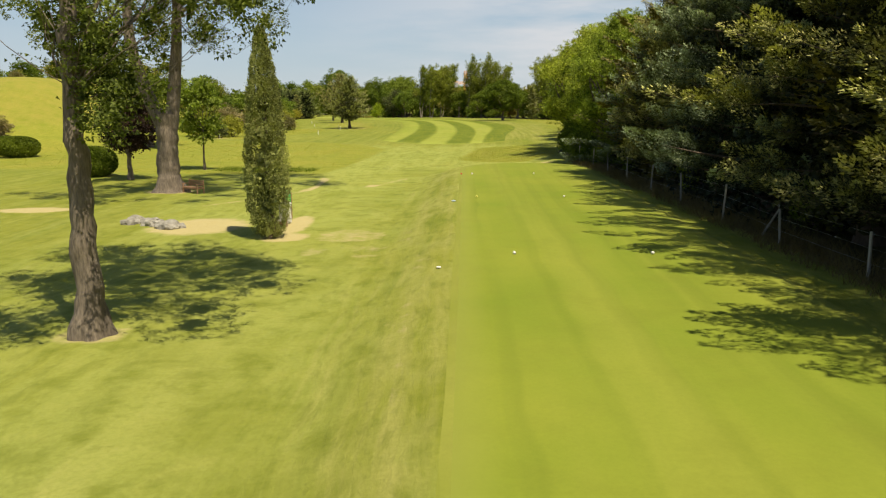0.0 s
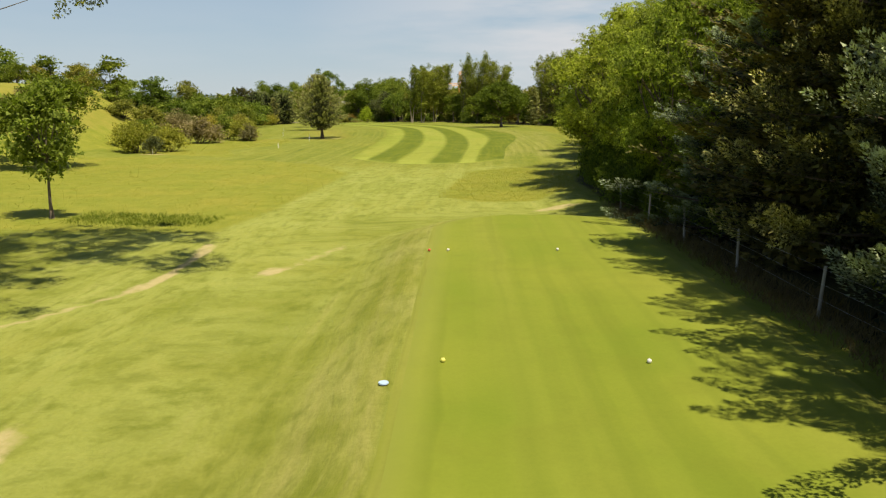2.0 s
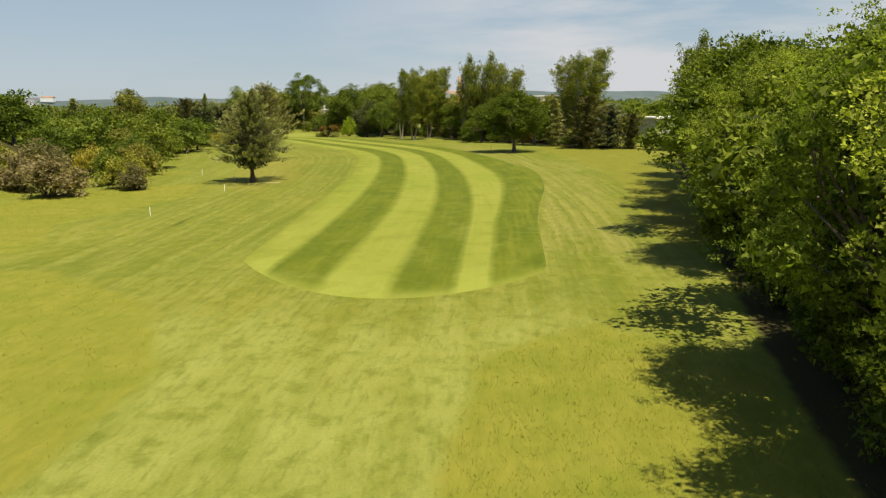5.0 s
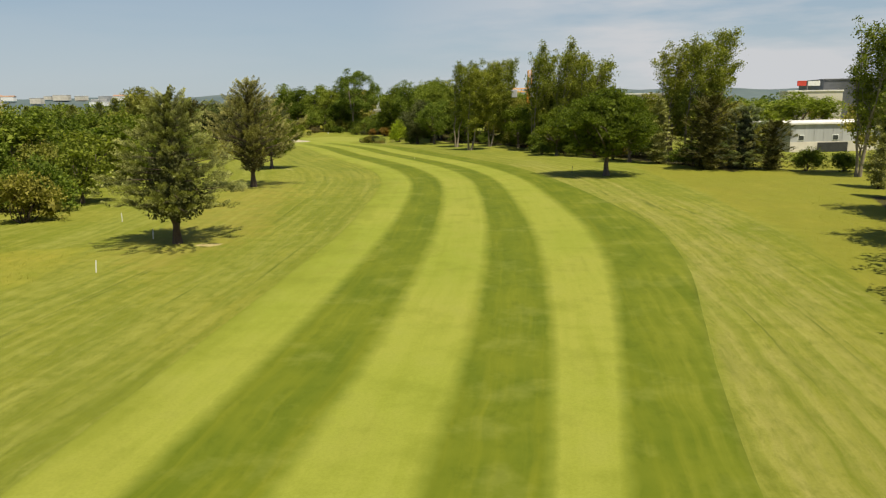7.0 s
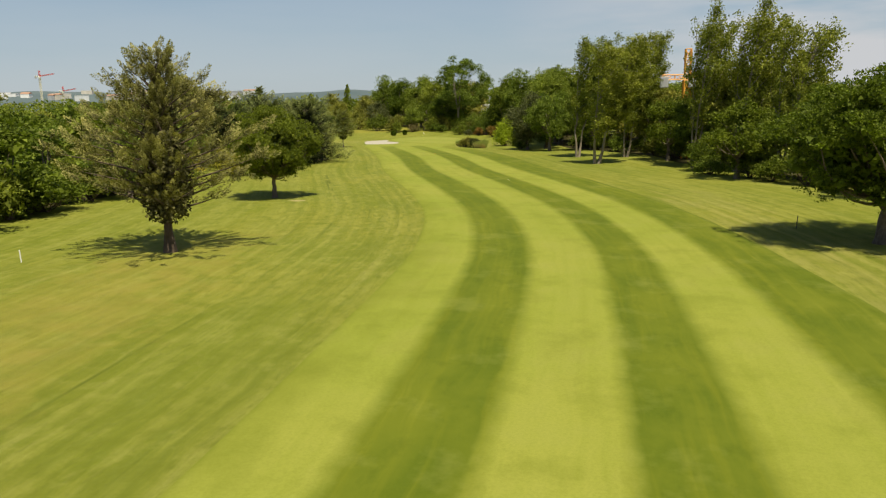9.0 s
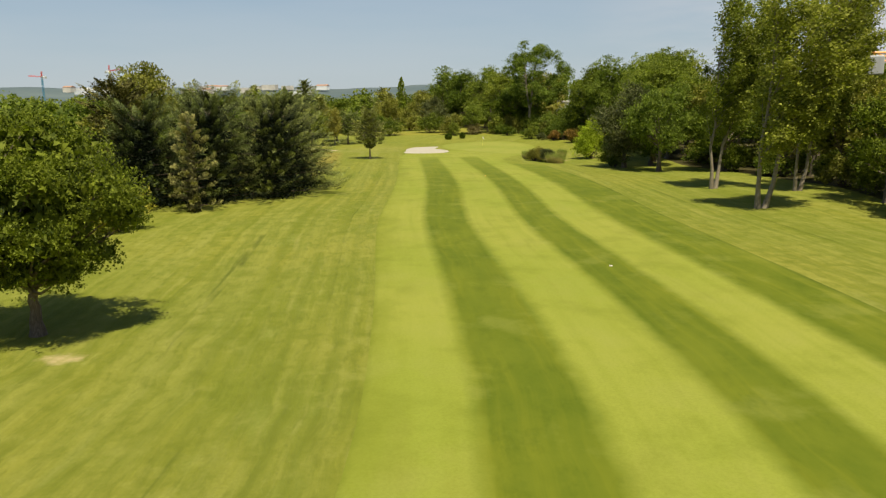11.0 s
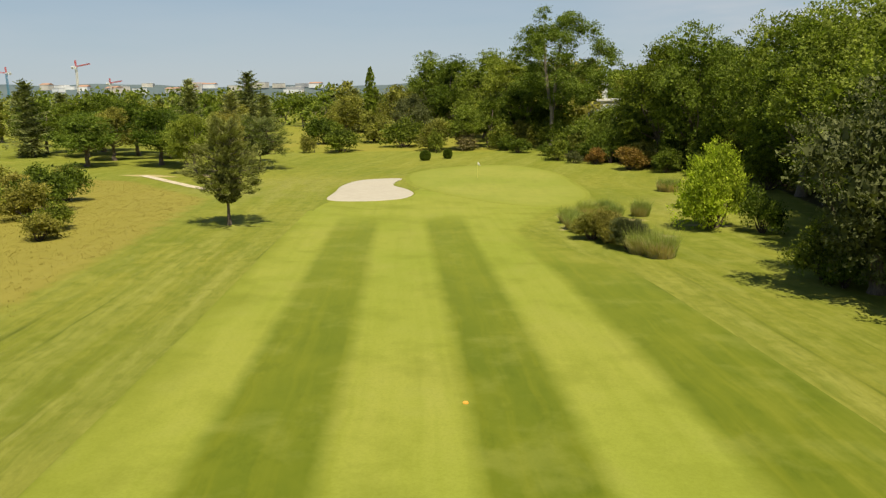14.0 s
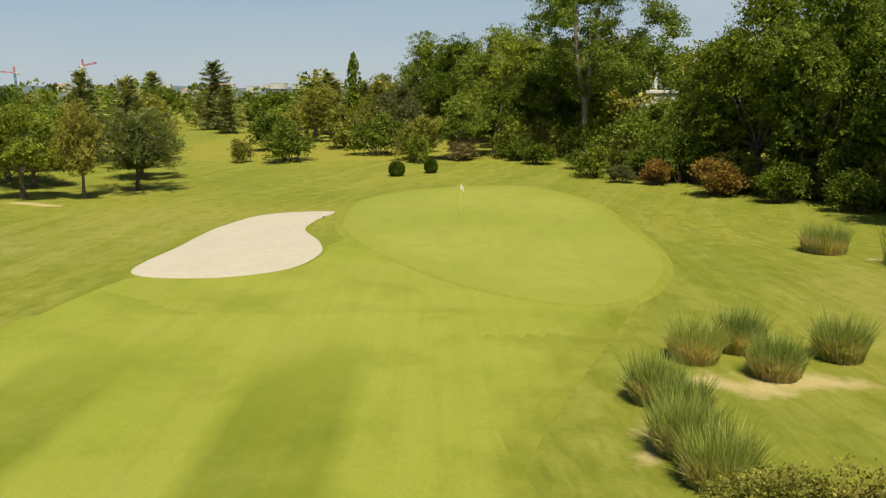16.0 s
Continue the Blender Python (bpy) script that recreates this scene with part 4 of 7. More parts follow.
def lobed_crown(rg, lobes, n, size, width=0.42, up=0.25, shell=0.45, core=0.6, shelf=0.25):
    """Leaves in and round a set of lobes (middle, radii), thinner inside."""
    c = np.array([a for a, _ in lobes])
    r = np.array([b for _, b in lobes])
    wgt = (r[:, 0] * r[:, 2]) ** 0.9
    k = max(1, n // (16 if n < 20000 else 28))
    idx = rg.choice(len(lobes), k, p=wgt / wgt.sum())
    q = rg.standard_normal((k, 3))
    q[:, 2] += shelf
    q /= np.linalg.norm(q, axis=1)[:, None]
    rad = rg.random(k) ** (shell * 0.6)
    rad = np.where(rg.random(k) < 0.10, rad * 1.18, rad)
    twig = c[idx] + q * r[idx] * rad[:, None]
    own = rg.integers(k, size=n)
    q = q[own]
    p = twig[own] + rg.standard_normal((n, 3)) * np.array([1, 1, 0.55]) * size * (1.15 if n < 20000 else 1.5)
    d = q * 0.8 + rg.standard_normal((n, 3)) * 0.7 + np.array([0, 0, up])
    level = rg.standard_normal((n, 3)) * 0.75 + np.array([0, 0, 1.0])
    out = [leaves_at(p, d, np.full(n, size), width, rg, level)]
    if core:
        out += [inner_leaves(a, np.asarray(e) * core, rg, 34, 2.4 * size) for a, e in lobes]
    return joined(out)


def inner_leaves(c, r, rg, n, most=9.0):
    """Larger, shaded leaves inside a mass of foliage."""
    r = np.asarray(r, float)
    full = float(r.mean()) * 0.62
    s = min(full, most)
    n = int(n * min((full / s) ** 2, 9.0))
    q = rg.standard_normal((n, 3))
    q /= np.linalg.norm(q, axis=1)[:, None]
    p = np.asarray(c) + q * r * (0.35 + 0.65 * rg.random((n, 1)))
    d = np.cross(q, rg.standard_normal((n, 3)))
    return leaves_at(p - d / (np.linalg.norm(d, axis=1)[:, None] + 1e-9) * s * 0.5, d, np.full(n, s), 0.55, rg)


def limb(rg, a, b, r0, r1, bend=0.12, k=5):
    a, b = np.array(a, float), np.array(b, float)
    t = np.linspace(0, 1, k)[:, None]
    off = rg.standard_normal(3) * np.linalg.norm(b - a) * bend
    p = a + (b - a) * t + off * np.sin(np.pi * t)
    return tube(p, np.linspace(r0, r1, k), 5)


def flared(rg, top, r0, r1, k=9, wob=0.06, seg=12):
    t = np.linspace(0, 1, k)
    p = np.column_stack([np.zeros(k), np.zeros(k), t * top[2]]) + np.outer(t, [top[0], top[1], 0])
    p[1:-1, :2] += rg.standard_normal((k - 2, 2)) * wob
    rad = r0 + (r1 - r0) * t + r0 * 0.75 * np.exp(-t * top[2] * 2.2)
    p[0, 2] = -0.25
    v, f = tube(p, rad, seg)
    if k > 10:
        # knots and burrs, and root ridges at the foot
        z, az = v[:, 2], np.arctan2(v[:, 1], v[:, 0])
        ring = np.repeat(p, seg, 0)
        swell = 1 + 0.05 * np.sin(3 * az + 1.7 * z) + 0.05 * np.sin(2 * az - 3.1 * z + 1) + 0.16 * np.sin(5 * az + 0.8) * np.exp(-np.maximum(z, 0) * 2.5)
        v = ring + (v - ring) * swell[:, None]
    return v, f


def plant(name, woods, leaves, bark, leafmat, label, category, crown_name="crown"):
    r = root(name, 0, 0, 0, 0, label, category)
    if woods:
        v, f = joined(woods)
        part("trunk", quick_mesh("trunk", v, f, True), bark, r)
    v, f = leaves if isinstance(leaves, tuple) else joined(leaves)
    part(crown_name, quick_mesh(crown_name, v, f), leafmat, r)
    return r


def broad_tree(name, seed, H, W, leafmat, n, size, bark=None, clear=0.2, label="", lean=0.0, lobes_n=17, flat=1.0, r0=None):
    rg = np.random.default_rng(seed)
    z0, z1 = clear * H, H
    cz, rz = (z0 + z1) / 2, (z1 - z0) / 2
    lobes = []
    for i in range(lobes_n):
        q = rg.standard_normal(3)
        q /= np.linalg.norm(q)
        k = 0.35 + 0.42 * rg.random() if lobes_n < 36 else 0.50 + 0.26 * rg.random() ** 0.6
        taper = 1 - 0.30 * max(q[2], 0)
        c = np.array([q[0] * W / 2 * k * 1.25 * taper, q[1] * W / 2 * k * 1.25 * taper, cz + q[2] * rz * 0.74])
        c[0] += lean * (c[2] - z0)
        a = W * (0.13 + 0.10 * rg.random()) * (1.0 if lobes_n < 36 else 0.62)
        lobes.append((c, np.array([a * 1.15, a * 1.15, a * (0.85 + 0.3 * rg.random()) * flat * (1.0 if lobes_n < 36 else 0.7)])))
    r0 = r0 or 0.022 * H + 0.05
    fork = np.array([lean * z0 * 0.3, 0, z0 * 1.1 + 0.1 * H])
    woods = [flared(rg, fork, r0, r0 * 0.72, 9 if n > 5000 else 5, 0.06, 12 if n > 5000 else 7)]
    for c, r in lobes:
        woods.append(limb(rg, fork * np.array([1, 1, 0.8 + 0.2 * rg.random()]), c, r0 * 0.42, 0.02, 0.10, 5 if n > 5000 else 3))
    leaves = lobed_crown(rg, lobes, n, size, shelf=0.25 if lobes_n < 36 else 0.8)
    if lobes_n >= 36:
        leaves = joined([leaves, inner_leaves((lean * (cz - z0), 0, cz), (W * 0.32, W * 0.32, rz * 0.72), rg, 900, 3.0 * size)])
    return plant(name, woods, leaves, bark or M_BARK, leafmat, label, "tree")


def poplar_tree(name, seed, H, W, leafmat, n, size, label, lean=0.14, stems=2, clear=0.24):
    """Tall stems with steep branches whose leafy plumes the wind sweeps to one side."""
    rg = np.random.default_rng(seed)
    woods, plumes = [], []
    for s in range(stems):
        a = 2 * np.pi * s / stems + rg.random()
        top = np.array([np.cos(a) * W * 0.22 + lean * H * 0.6, np.sin(a) * W * 0.22, H * (0.74 + 0.18 * rg.random())])
        k = 9
        t = np.linspace(0, 1, k)
        p = np.outer(t, top)
        p[:, 0] += lean * H * 0.3 * (t ** 2 - t)
        p[1:, :2] += rg.standard_normal((k - 1, 2)) * 0.12
        p[0, 2] = -0.25
        p[:, :2] += np.array([np.cos(a), np.sin(a)]) * 0.25
        rad = (0.0065 * H) * (1 - 0.9 * t) + 0.02 + 0.08 * np.exp(-t * 20)
        woods.append(tube(p, rad, 9))
        plumes.append((p[-2], np.array([lean * 3, 0, 1.0]), H * 0.16, W * 0.09))
        for j in range(26):
            f = clear + (1 - clear) * (j + rg.random()) / 26
            base = np.array([np.interp(f, t, p[:, i]) for i in range(3)])
            az = rg.random() * 2 * np.pi
            flat = 0.30 + 0.55 * rg.random()
            d = np.array([np.cos(az) * flat + lean * 3.2 * (0.4 + f), np.sin(az) * flat, 1.0])
            L = H * (0.10 + 0.13 * np.sin(np.pi * min(0.95, 0.15 + 0.8 * f))) * (0.6 + 0.7 * rg.random())
            plumes.append((base, d, L, W * (0.055 + 0.05 * rg.random())))
    c = np.array([a for a, _, _, _ in plumes])
    d = np.array([b / np.linalg.norm(b) for _, b, _, _ in plumes])
    L = np.array([e for _, _, e, _ in plumes])
    R = np.array([e for _, _, _, e in plumes])
    for i in range(len(plumes)):
        woods.append(limb(rg, c[i], c[i] + d[i] * L[i] * 0.9, 0.045, 0.010, 0.06, 4))
    sprig = max(1, n // 14)
    own = rg.choice(len(plumes), sprig, p=L * R / (L * R).sum())
    f = rg.random(sprig) ** 0.75
    bulge = np.sin(np.pi * np.clip(0.12 + 0.80 * f, 0, 1)) * R[own]
    at = c[own] + d[own] * (L[own] * (0.15 + 0.95 * f))[:, None] + rg.standard_normal((sprig, 3)) * bulge[:, None] * 0.75
    at[:, 0] += 0.35 * bulge * f
    who = rg.integers(sprig, size=n)
    pos = at[who] + rg.standard_normal((n, 3)) * np.array([1, 1, 1.3]) * size * 1.0
    way = d[own][who] * 0.7 + rg.standard_normal((n, 3)) * 0.7 + np.array([lean * 3, 0, 0])
    return plant(name, woods, leaves_at(pos, way, np.full(n, size), 0.40, rg), M_BARK_PALE, leafmat, label, "tree")


def conifer(name, seed, H, W, leafmat, n, size, label, clear=0.12, power=0.8, tilt=0.12, droop=0.25, branches=70, bark=None, r0=None, ragged=0.3, width=0.24, tufts=7, core=0.0, leaders=(), fan_out=0.34, puff=0.9, show=0.55):
    """Tiers of flat sprays on branches round a stem."""
    rg = np.random.default_rng(seed)
    r0 = r0 or 0.02 * H + 0.05
    woods = [flared(rg, np.array([0, 0, H * 0.97]), r0, 0.02, 10, 0.05)]
    if clear > 0.1:
        for i in range(3):
            a = rg.random() * 6.28
            woods.append(limb(rg, (0, 0, clear * H * 0.6), (np.cos(a) * W * 0.22, np.sin(a) * W * 0.22, H * (clear + 0.2)), r0 * 0.5, 0.05))
    P, D, N = [], [], []
    per = n // branches
    for b in range(branches):
        f = (b + rg.random()) / branches
        z = H * (clear + (1 - clear) * f ** 0.92)
        low = smooth(0, 0.16, f)
        L = W / 2 * (1 - f) ** power * (0.55 + 0.45 * low) * (1 - ragged + 2 * ragged * rg.random()) + 0.035 * W * (0.4 + 0.6 * rg.random())
        az = b * 2.39996 + rg.random() * 0.6
        out = np.array([np.cos(az), np.sin(az), tilt + 0.9 * f ** 2])
        side = np.array([-np.sin(az), np.cos(az), 0])
        base = np.array([0, 0, z])
        k = max(3, int(tufts * (0.4 + L / (W / 2))))
        t = 0.25 + 0.75 * rg.random(k) ** 0.6
        spread = (rg.random(k) - 0.5) * 2 * L * fan_out * np.sin(np.pi * np.clip(t * 0.85 + 0.12, 0, 1))
        tuft = base + out * (t * L)[:, None] + side * spread[:, None]
        tuft[:, 2] += -droop * L * t ** 2 * 0.5 + rg.standard_normal(k) * 0.035 * W * (0.4 + 0.6 * (1 - f))
        own = rg.integers(k, size=per)
        fan = rg.standard_normal((per, 3))
        ang = (rg.random(per) - 0.5) * 2.2 + np.clip(spread[own] / (L + 0.01), -0.6, 0.6) * 1.4
        d = out * np.cos(ang)[:, None] + side * np.sin(ang)[:, None] + np.array([0, 0, -0.05]) + fan * np.array([0.12, 0.12, 0.22])
        level = np.array([0, 0, 0.9]) + rg.standard_normal((k, 3))[own] * 0.38 + fan * 0.18 + out * show
        P.append(tuft[own] + (side * fan[:, 1:2] + out * fan[:, :1]) * size * puff + np.array([0, 0, 1.0]) * fan[:, 2:3] * size * 0.28)
        N.append(level)
        D.append(d)
        woods.append(limb(rg, base, base + out * L * 0.85 + np.array([0, 0, -droop * L * 0.35]), 0.012 * W * (1 - 0.7 * f) + 0.01, 0.006, 0.03, 4))
    for dx, dy, tall in leaders:
        tip = np.array([dx, dy, H * tall])
        woods.append(limb(rg, (0, 0, H * 0.45), tip, 0.09, 0.015, 0.05, 5))
        q = 1100
        f = rg.random(q) ** 0.8
        wide = (1 - f) * 0.05 * W + 0.05
        az = rg.random(q) * 6.283
        out = np.column_stack([np.cos(az), np.sin(az), np.full(q, 0.9)])
        P.append(np.array([dx, dy, 0]) * (0.72 + 0.28 * f)[:, None] + out * (wide * rg.random(q))[:, None] + np.column_stack([0 * f, 0 * f, H * (tall - 0.27 * (1 - f))]))
        D.append(out + rg.standard_normal((q, 3)) * 0.4)
        N.append(rg.standard_normal((q, 3)))
    P, D = np.concatenate(P), np.concatenate(D)
    leaves = [leaves_at(P, D, np.full(len(P), size), width, rg, np.concatenate(N))]
    if core:
        for f in np.linspace(0.04, 0.86, 9):
            r = core * W / 2 * (1 - f) ** power
            leaves.append(inner_leaves((0, 0, H * (clear + (1 - clear) * f)), (r, r, H * 0.09), rg, 70, 0.036 * W))
    return plant(name, woods, leaves, bark or M_BARK_DARK, leafmat, label, "tree")


def plumed_conifer(name, seed, H, W, leafmat, n, size, label, clear=0.0, power=0.6, branches=90, per=11, tilt=0.25, rise=0.45, long=0.085, ragged=0.45, core=0.5, bark=None, droop=0.1, stems=1, r0=None, slim=0.30, outline=None, inner=0.5, leader=0.93, apart=0.13):
    """A dense conifer whose branches end in many upturned finger-like sprays."""
    rg = np.random.default_rng(seed)
    r0 = r0 or 0.02 * H + 0.05
    woods = [flared(rg, np.array([0, 0, H * 0.97]), r0, 0.02, 10, 0.05)]
    C, D, L = [], [], []
    for i in range(stems - 1):
        # side stems that fork low and end in leaders of their own
        a = 2.2 * i + 0.5
        foot, tip = np.array([0, 0, H * (0.05 + 0.05 * i)]), np.array([np.cos(a) * W * apart, np.sin(a) * W * apart, H * (leader - 0.07 * i)])
        woods.append(limb(rg, foot, tip, r0 * 0.6, 0.02, 0.05, 7))
        for f in np.linspace(0.72, 0.99, 8):
            C.append((foot + (tip - foot) * f)[None, :])
            D.append(np.array([[np.cos(7 * f * i) * 0.35, np.sin(9 * f) * 0.35, 0.9]]))
            L.append(np.array([W * long * (1.2 - 0.6 * f)]))
    for b in range(branches):
        f = (b + rg.random()) / branches
        z = H * (clear + (0.97 - clear) * f ** 0.92)
        full = (1 - f) ** power if outline is None else np.interp(f, np.linspace(0, 1, len(outline)), outline)
        reach = W / 2 * full * (1 - ragged + 1.4 * ragged * rg.random()) + 0.04 * W
        az = b * 2.39996 + rg.random() * 0.7
        out = np.array([np.cos(az), np.sin(az), tilt + 0.8 * f ** 2])
        side = np.array([-np.sin(az), np.cos(az), 0])
        k = max(4, int(per * (0.45 + reach / (W / 2))))
        t = inner + (1 - inner) * rg.random(k) ** 0.8
        sway = rg.uniform(-1, 1, k) * (1.05 - 0.5 * t)
        at = np.array([0, 0, z]) + out * (t * reach)[:, None] + side * (sway * reach * 0.34)[:, None]
        at[:, 2] -= droop * reach * t ** 2
        d = out + side * (sway * 0.8)[:, None] + rg.standard_normal((k, 3)) * 0.22
        d[:, 2] += rise * (0.5 + rg.random(k))
        C.append(at)
        D.append(d / np.linalg.norm(d, axis=1)[:, None])
        L.append(W * long * (0.6 + 0.8 * rg.random(k)))
        woods.append(limb(rg, (0, 0, z), np.array([0, 0, z - droop * reach * 0.7]) + out * reach * 0.85, 0.010 * W * (1 - 0.7 * f) + 0.01, 0.006, 0.03, 4))
    C, D, L = np.concatenate(C), np.concatenate(D), np.concatenate(L)
    own = rg.choice(len(C), n, p=L / L.sum())
    f = along = rg.random(n)
    wide = (slim * L[own] * np.sin(np.pi * (0.15 + 0.8 * f)))[:, None]
    off = rg.standard_normal((n, 3))
    off -= D[own] * np.sum(off * D[own], 1)[:, None]
    off /= np.linalg.norm(off, axis=1)[:, None] + 1e-9
    p = C[own] + D[own] * (L[own] * f)[:, None] + off * wide * rg.random((n, 1)) ** 0.5
    leaves = [leaves_at(p, D[own] + off * 0.6, np.full(n, size), 0.28, rg, np.array([0, 0, 0.9]) + off * 0.5 + rg.standard_normal((n, 3)) * 0.35)]
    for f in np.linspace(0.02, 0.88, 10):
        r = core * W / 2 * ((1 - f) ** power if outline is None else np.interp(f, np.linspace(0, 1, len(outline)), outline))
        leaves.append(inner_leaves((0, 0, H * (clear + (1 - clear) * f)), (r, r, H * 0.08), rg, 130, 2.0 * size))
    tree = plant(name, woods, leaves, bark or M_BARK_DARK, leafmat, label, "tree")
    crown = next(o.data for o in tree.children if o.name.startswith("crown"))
    # painted light: paler towards each spray end, inner leaves left dark like shade
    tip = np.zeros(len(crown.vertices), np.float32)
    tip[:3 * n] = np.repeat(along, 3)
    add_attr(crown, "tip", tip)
    return tree


def bush(name, seed, H, W, leafmat, n, size, label, lobes_n=12, category="shrub"):
    rg = np.random.default_rng(seed)
    lobes, woods = [], []
    for i in range(lobes_n):
        az, k = rg.random() * 6.28, rg.random() ** 0.6
        a = W * (0.14 + 0.12 * rg.random())
        z = H * (0.25 + 0.5 * (1 - k ** 2) * (0.6 + 0.5 * rg.random()))
        c = np.array([np.cos(az) * k * W * 0.34, np.sin(az) * k * W * 0.34, z])
        lobes.append((c, np.array([a, a, min(a * 1.1, H * 0.32)])))
        woods.append(limb(rg, (0, 0, -0.15), c, 0.05, 0.012, 0.12, 4))
    return plant(name, woods, lobed_crown(rg, lobes, n, size, 0.36, 0.3, 0.5), M_BARK_DARK, leafmat, label, category, "foliage")


def column_cypress(name, seed, H, W, leafmat, n, size, label):
    """A narrow column of upright tufts round a dark heart."""
    rg = np.random.default_rng(seed)
    k = n // 46
    z = H * rg.random(k) ** 0.9
    prof = np.interp(z / H, [0, 0.03, 0.12, 0.35, 0.6, 0.8, 0.93, 1], [0.35, 0.72, 0.95, 1.0, 0.82, 0.52, 0.24, 0.03]) * W / 2
    az = rg.random(k) * 6.283
    rad = prof * (0.86 + 0.10 * rg.standard_normal(k).clip(-1.5, 1.8))
    tuft = np.column_stack([np.cos(az) * rad, np.sin(az) * rad, z])
    own = rg.integers(k, size=n)
    up = rg.random(n)
    side = rg.standard_normal((n, 3)) * np.array([1, 1, 0.4]) * (0.020 * H * (1.1 - up))[:, None] * 0.42
    p = tuft[own] + side + np.column_stack([np.cos(az[own]) * 0.06 * up, np.sin(az[own]) * 0.06 * up, 0.034 * H * up])
    d = np.column_stack([np.cos(az[own]) * 0.45, np.sin(az[own]) * 0.45, np.full(n, 0.9)]) + rg.standard_normal((n, 3)) * 0.4
    heart = [inner_leaves((0, 0, H * f), (W * 0.30 * w, W * 0.30 * w, H * 0.07), rg, 60) for f, w in ((0.05, 0.8), (0.15, 1), (0.27, 1.05), (0.39, 1.05), (0.51, 0.95), (0.63, 0.8), (0.75, 0.6), (0.86, 0.35))]
    return plant(name, [flared(rg, np.array([0, 0, H * 0.9]), 0.16, 0.02)], joined([leaves_at(p, d, np.full(n, size), 0.34, rg)] + heart), M_BARK_DARK, leafmat, label, "tree")


def clipped_ball(name, seed, H, W, leafmat, n, size, label):
    rg = np.random.default_rng(seed)
    q = rg.standard_normal((n, 3))
    q /= np.linalg.norm(q, axis=1)[:, None]
    rad = (0.80 + 0.2 * rg.random(n) ** 0.4)
    sq = np.sign(q[:, 2]) * np.abs(q[:, 2]) ** 0.8
    p = np.column_stack([q[:, 0] * W / 2, q[:, 1] * W / 2, H / 2 + sq * H / 2]) * np.column_stack([rad, rad, np.ones(n)])
    p[:, 2] = np.maximum(p[:, 2], 0.02)
    d = q + rg.standard_normal((n, 3)) * 0.6
    woods = [limb(rg, (0, 0, -0.1), (0.1 * i - 0.1, 0.05, H * 0.5), 0.04, 0.01) for i in range(3)]
    heart = inner_leaves((0, 0, H / 2), (W * 0.42, W * 0.42, H * 0.42), rg, 160, 0.3)
    return plant(name, woods, joined([leaves_at(p, d, np.full(n, size), 0.45, rg), heart]), M_BARK_DARK, leafmat, label, "shrub", "foliage")


def grass_tuft(name, seed, H, W, n, label, straw=0.45):
    """A clump of long arching blades with straw at its skirts."""
    rg = np.random.default_rng(seed)
    r = root(name, 0, 0, 0, 0, label, "ornamental grass")
    for nm, m, k, hh, lo in (("green_blades", L_BLADE, int(n * (1 - straw)), 1.0, 0.0), ("straw_blades", L_STRAW, int(n * straw * 0.85), 0.66, 0.72)):
        az = rg.random(k) * 6.283
        if nm == "straw_blades":
            # dead leaves hang together in a few places round the clump
            az = rg.choice([4.4, 5.1, 1.1 + rg.random(), 3.0 + rg.random()], k, p=[0.35, 0.25, 0.2, 0.2]) + rg.normal(0, 0.30, k)
        q = (lo + (1 - lo) * rg.random(k) ** 0.5) * W * 0.37
        b = np.column_stack([np.cos(az) * q, np.sin(az) * q, np.zeros(k) - 0.05])
        out = np.column_stack([np.cos(az), np.sin(az), np.zeros(k)]) * (0.05 + 0.24 * rg.random((k, 1))) * (q / (W * 0.37))[:, None] + rg.standard_normal((k, 3)) * 0.14
        L = H * hh * (0.6 + 0.5 * rg.random(k))[:, None]
        side = np.cross(out + [0, 0, 1], rg.standard_normal((k, 3)))
        side /= np.linalg.norm(side, axis=1)[:, None]
        wd = 0.014
        p1 = b + (out * 0.5 + [0, 0, 0.62]) * L
        p2 = b + (out * 1.25 + [0, 0, 0.98]) * L
        v = np.stack([b - side * wd, b + side * wd, p1 + side * wd * 0.8, p1 - side * wd * 0.8, p2], 1).reshape(-1, 3)
        o = np.arange(k) * 5
        part(nm, quick_mesh(nm, v, [np.stack([o, o + 1, o + 2, o + 3], 1), np.stack([o + 3, o + 2, o + 4], 1)]), m, r)
    return r


TEMPLATES = {}


def stock(key, maker):
    """Builds a kind of plant at its first use and keeps it as the pattern for its likes."""
    if key not in TEMPLATES:
        TEMPLATES[key] = [maker(), False]
    return TEMPLATES[key]


def put(key, maker, size, x, y, h, w, turn=None, label="", group="", rg=random):
    """Places a plant of a kind with its height and width; the first one is the pattern itself."""
    t = stock(key, maker)
    H, W = size
    turn = rg.random() * 360 if turn is None else turn
    m = pose(x, y, hz(x, y) - 0.03, 0, 0, turn) @ Matrix.Diagonal((w / W, w / W, h / H, 1))
    if t[1]:
        ob = copy_thing(t[0], pose(0, 0, 0))
    else:
        ob, t[1] = t[0], True
    ob.matrix_basis = m
    return tagged(ob, label, group=group)


# kinds of plants: pattern makers with their own height and width, several of each
def variants(fn, obname, seeds, H, W, *args, **kw):
    return [((obname, args[0].name, s, H, W, args[1]), (lambda s=s: fn(obname, s, H, W, *args, **kw)), (H, W)) for s in seeds]


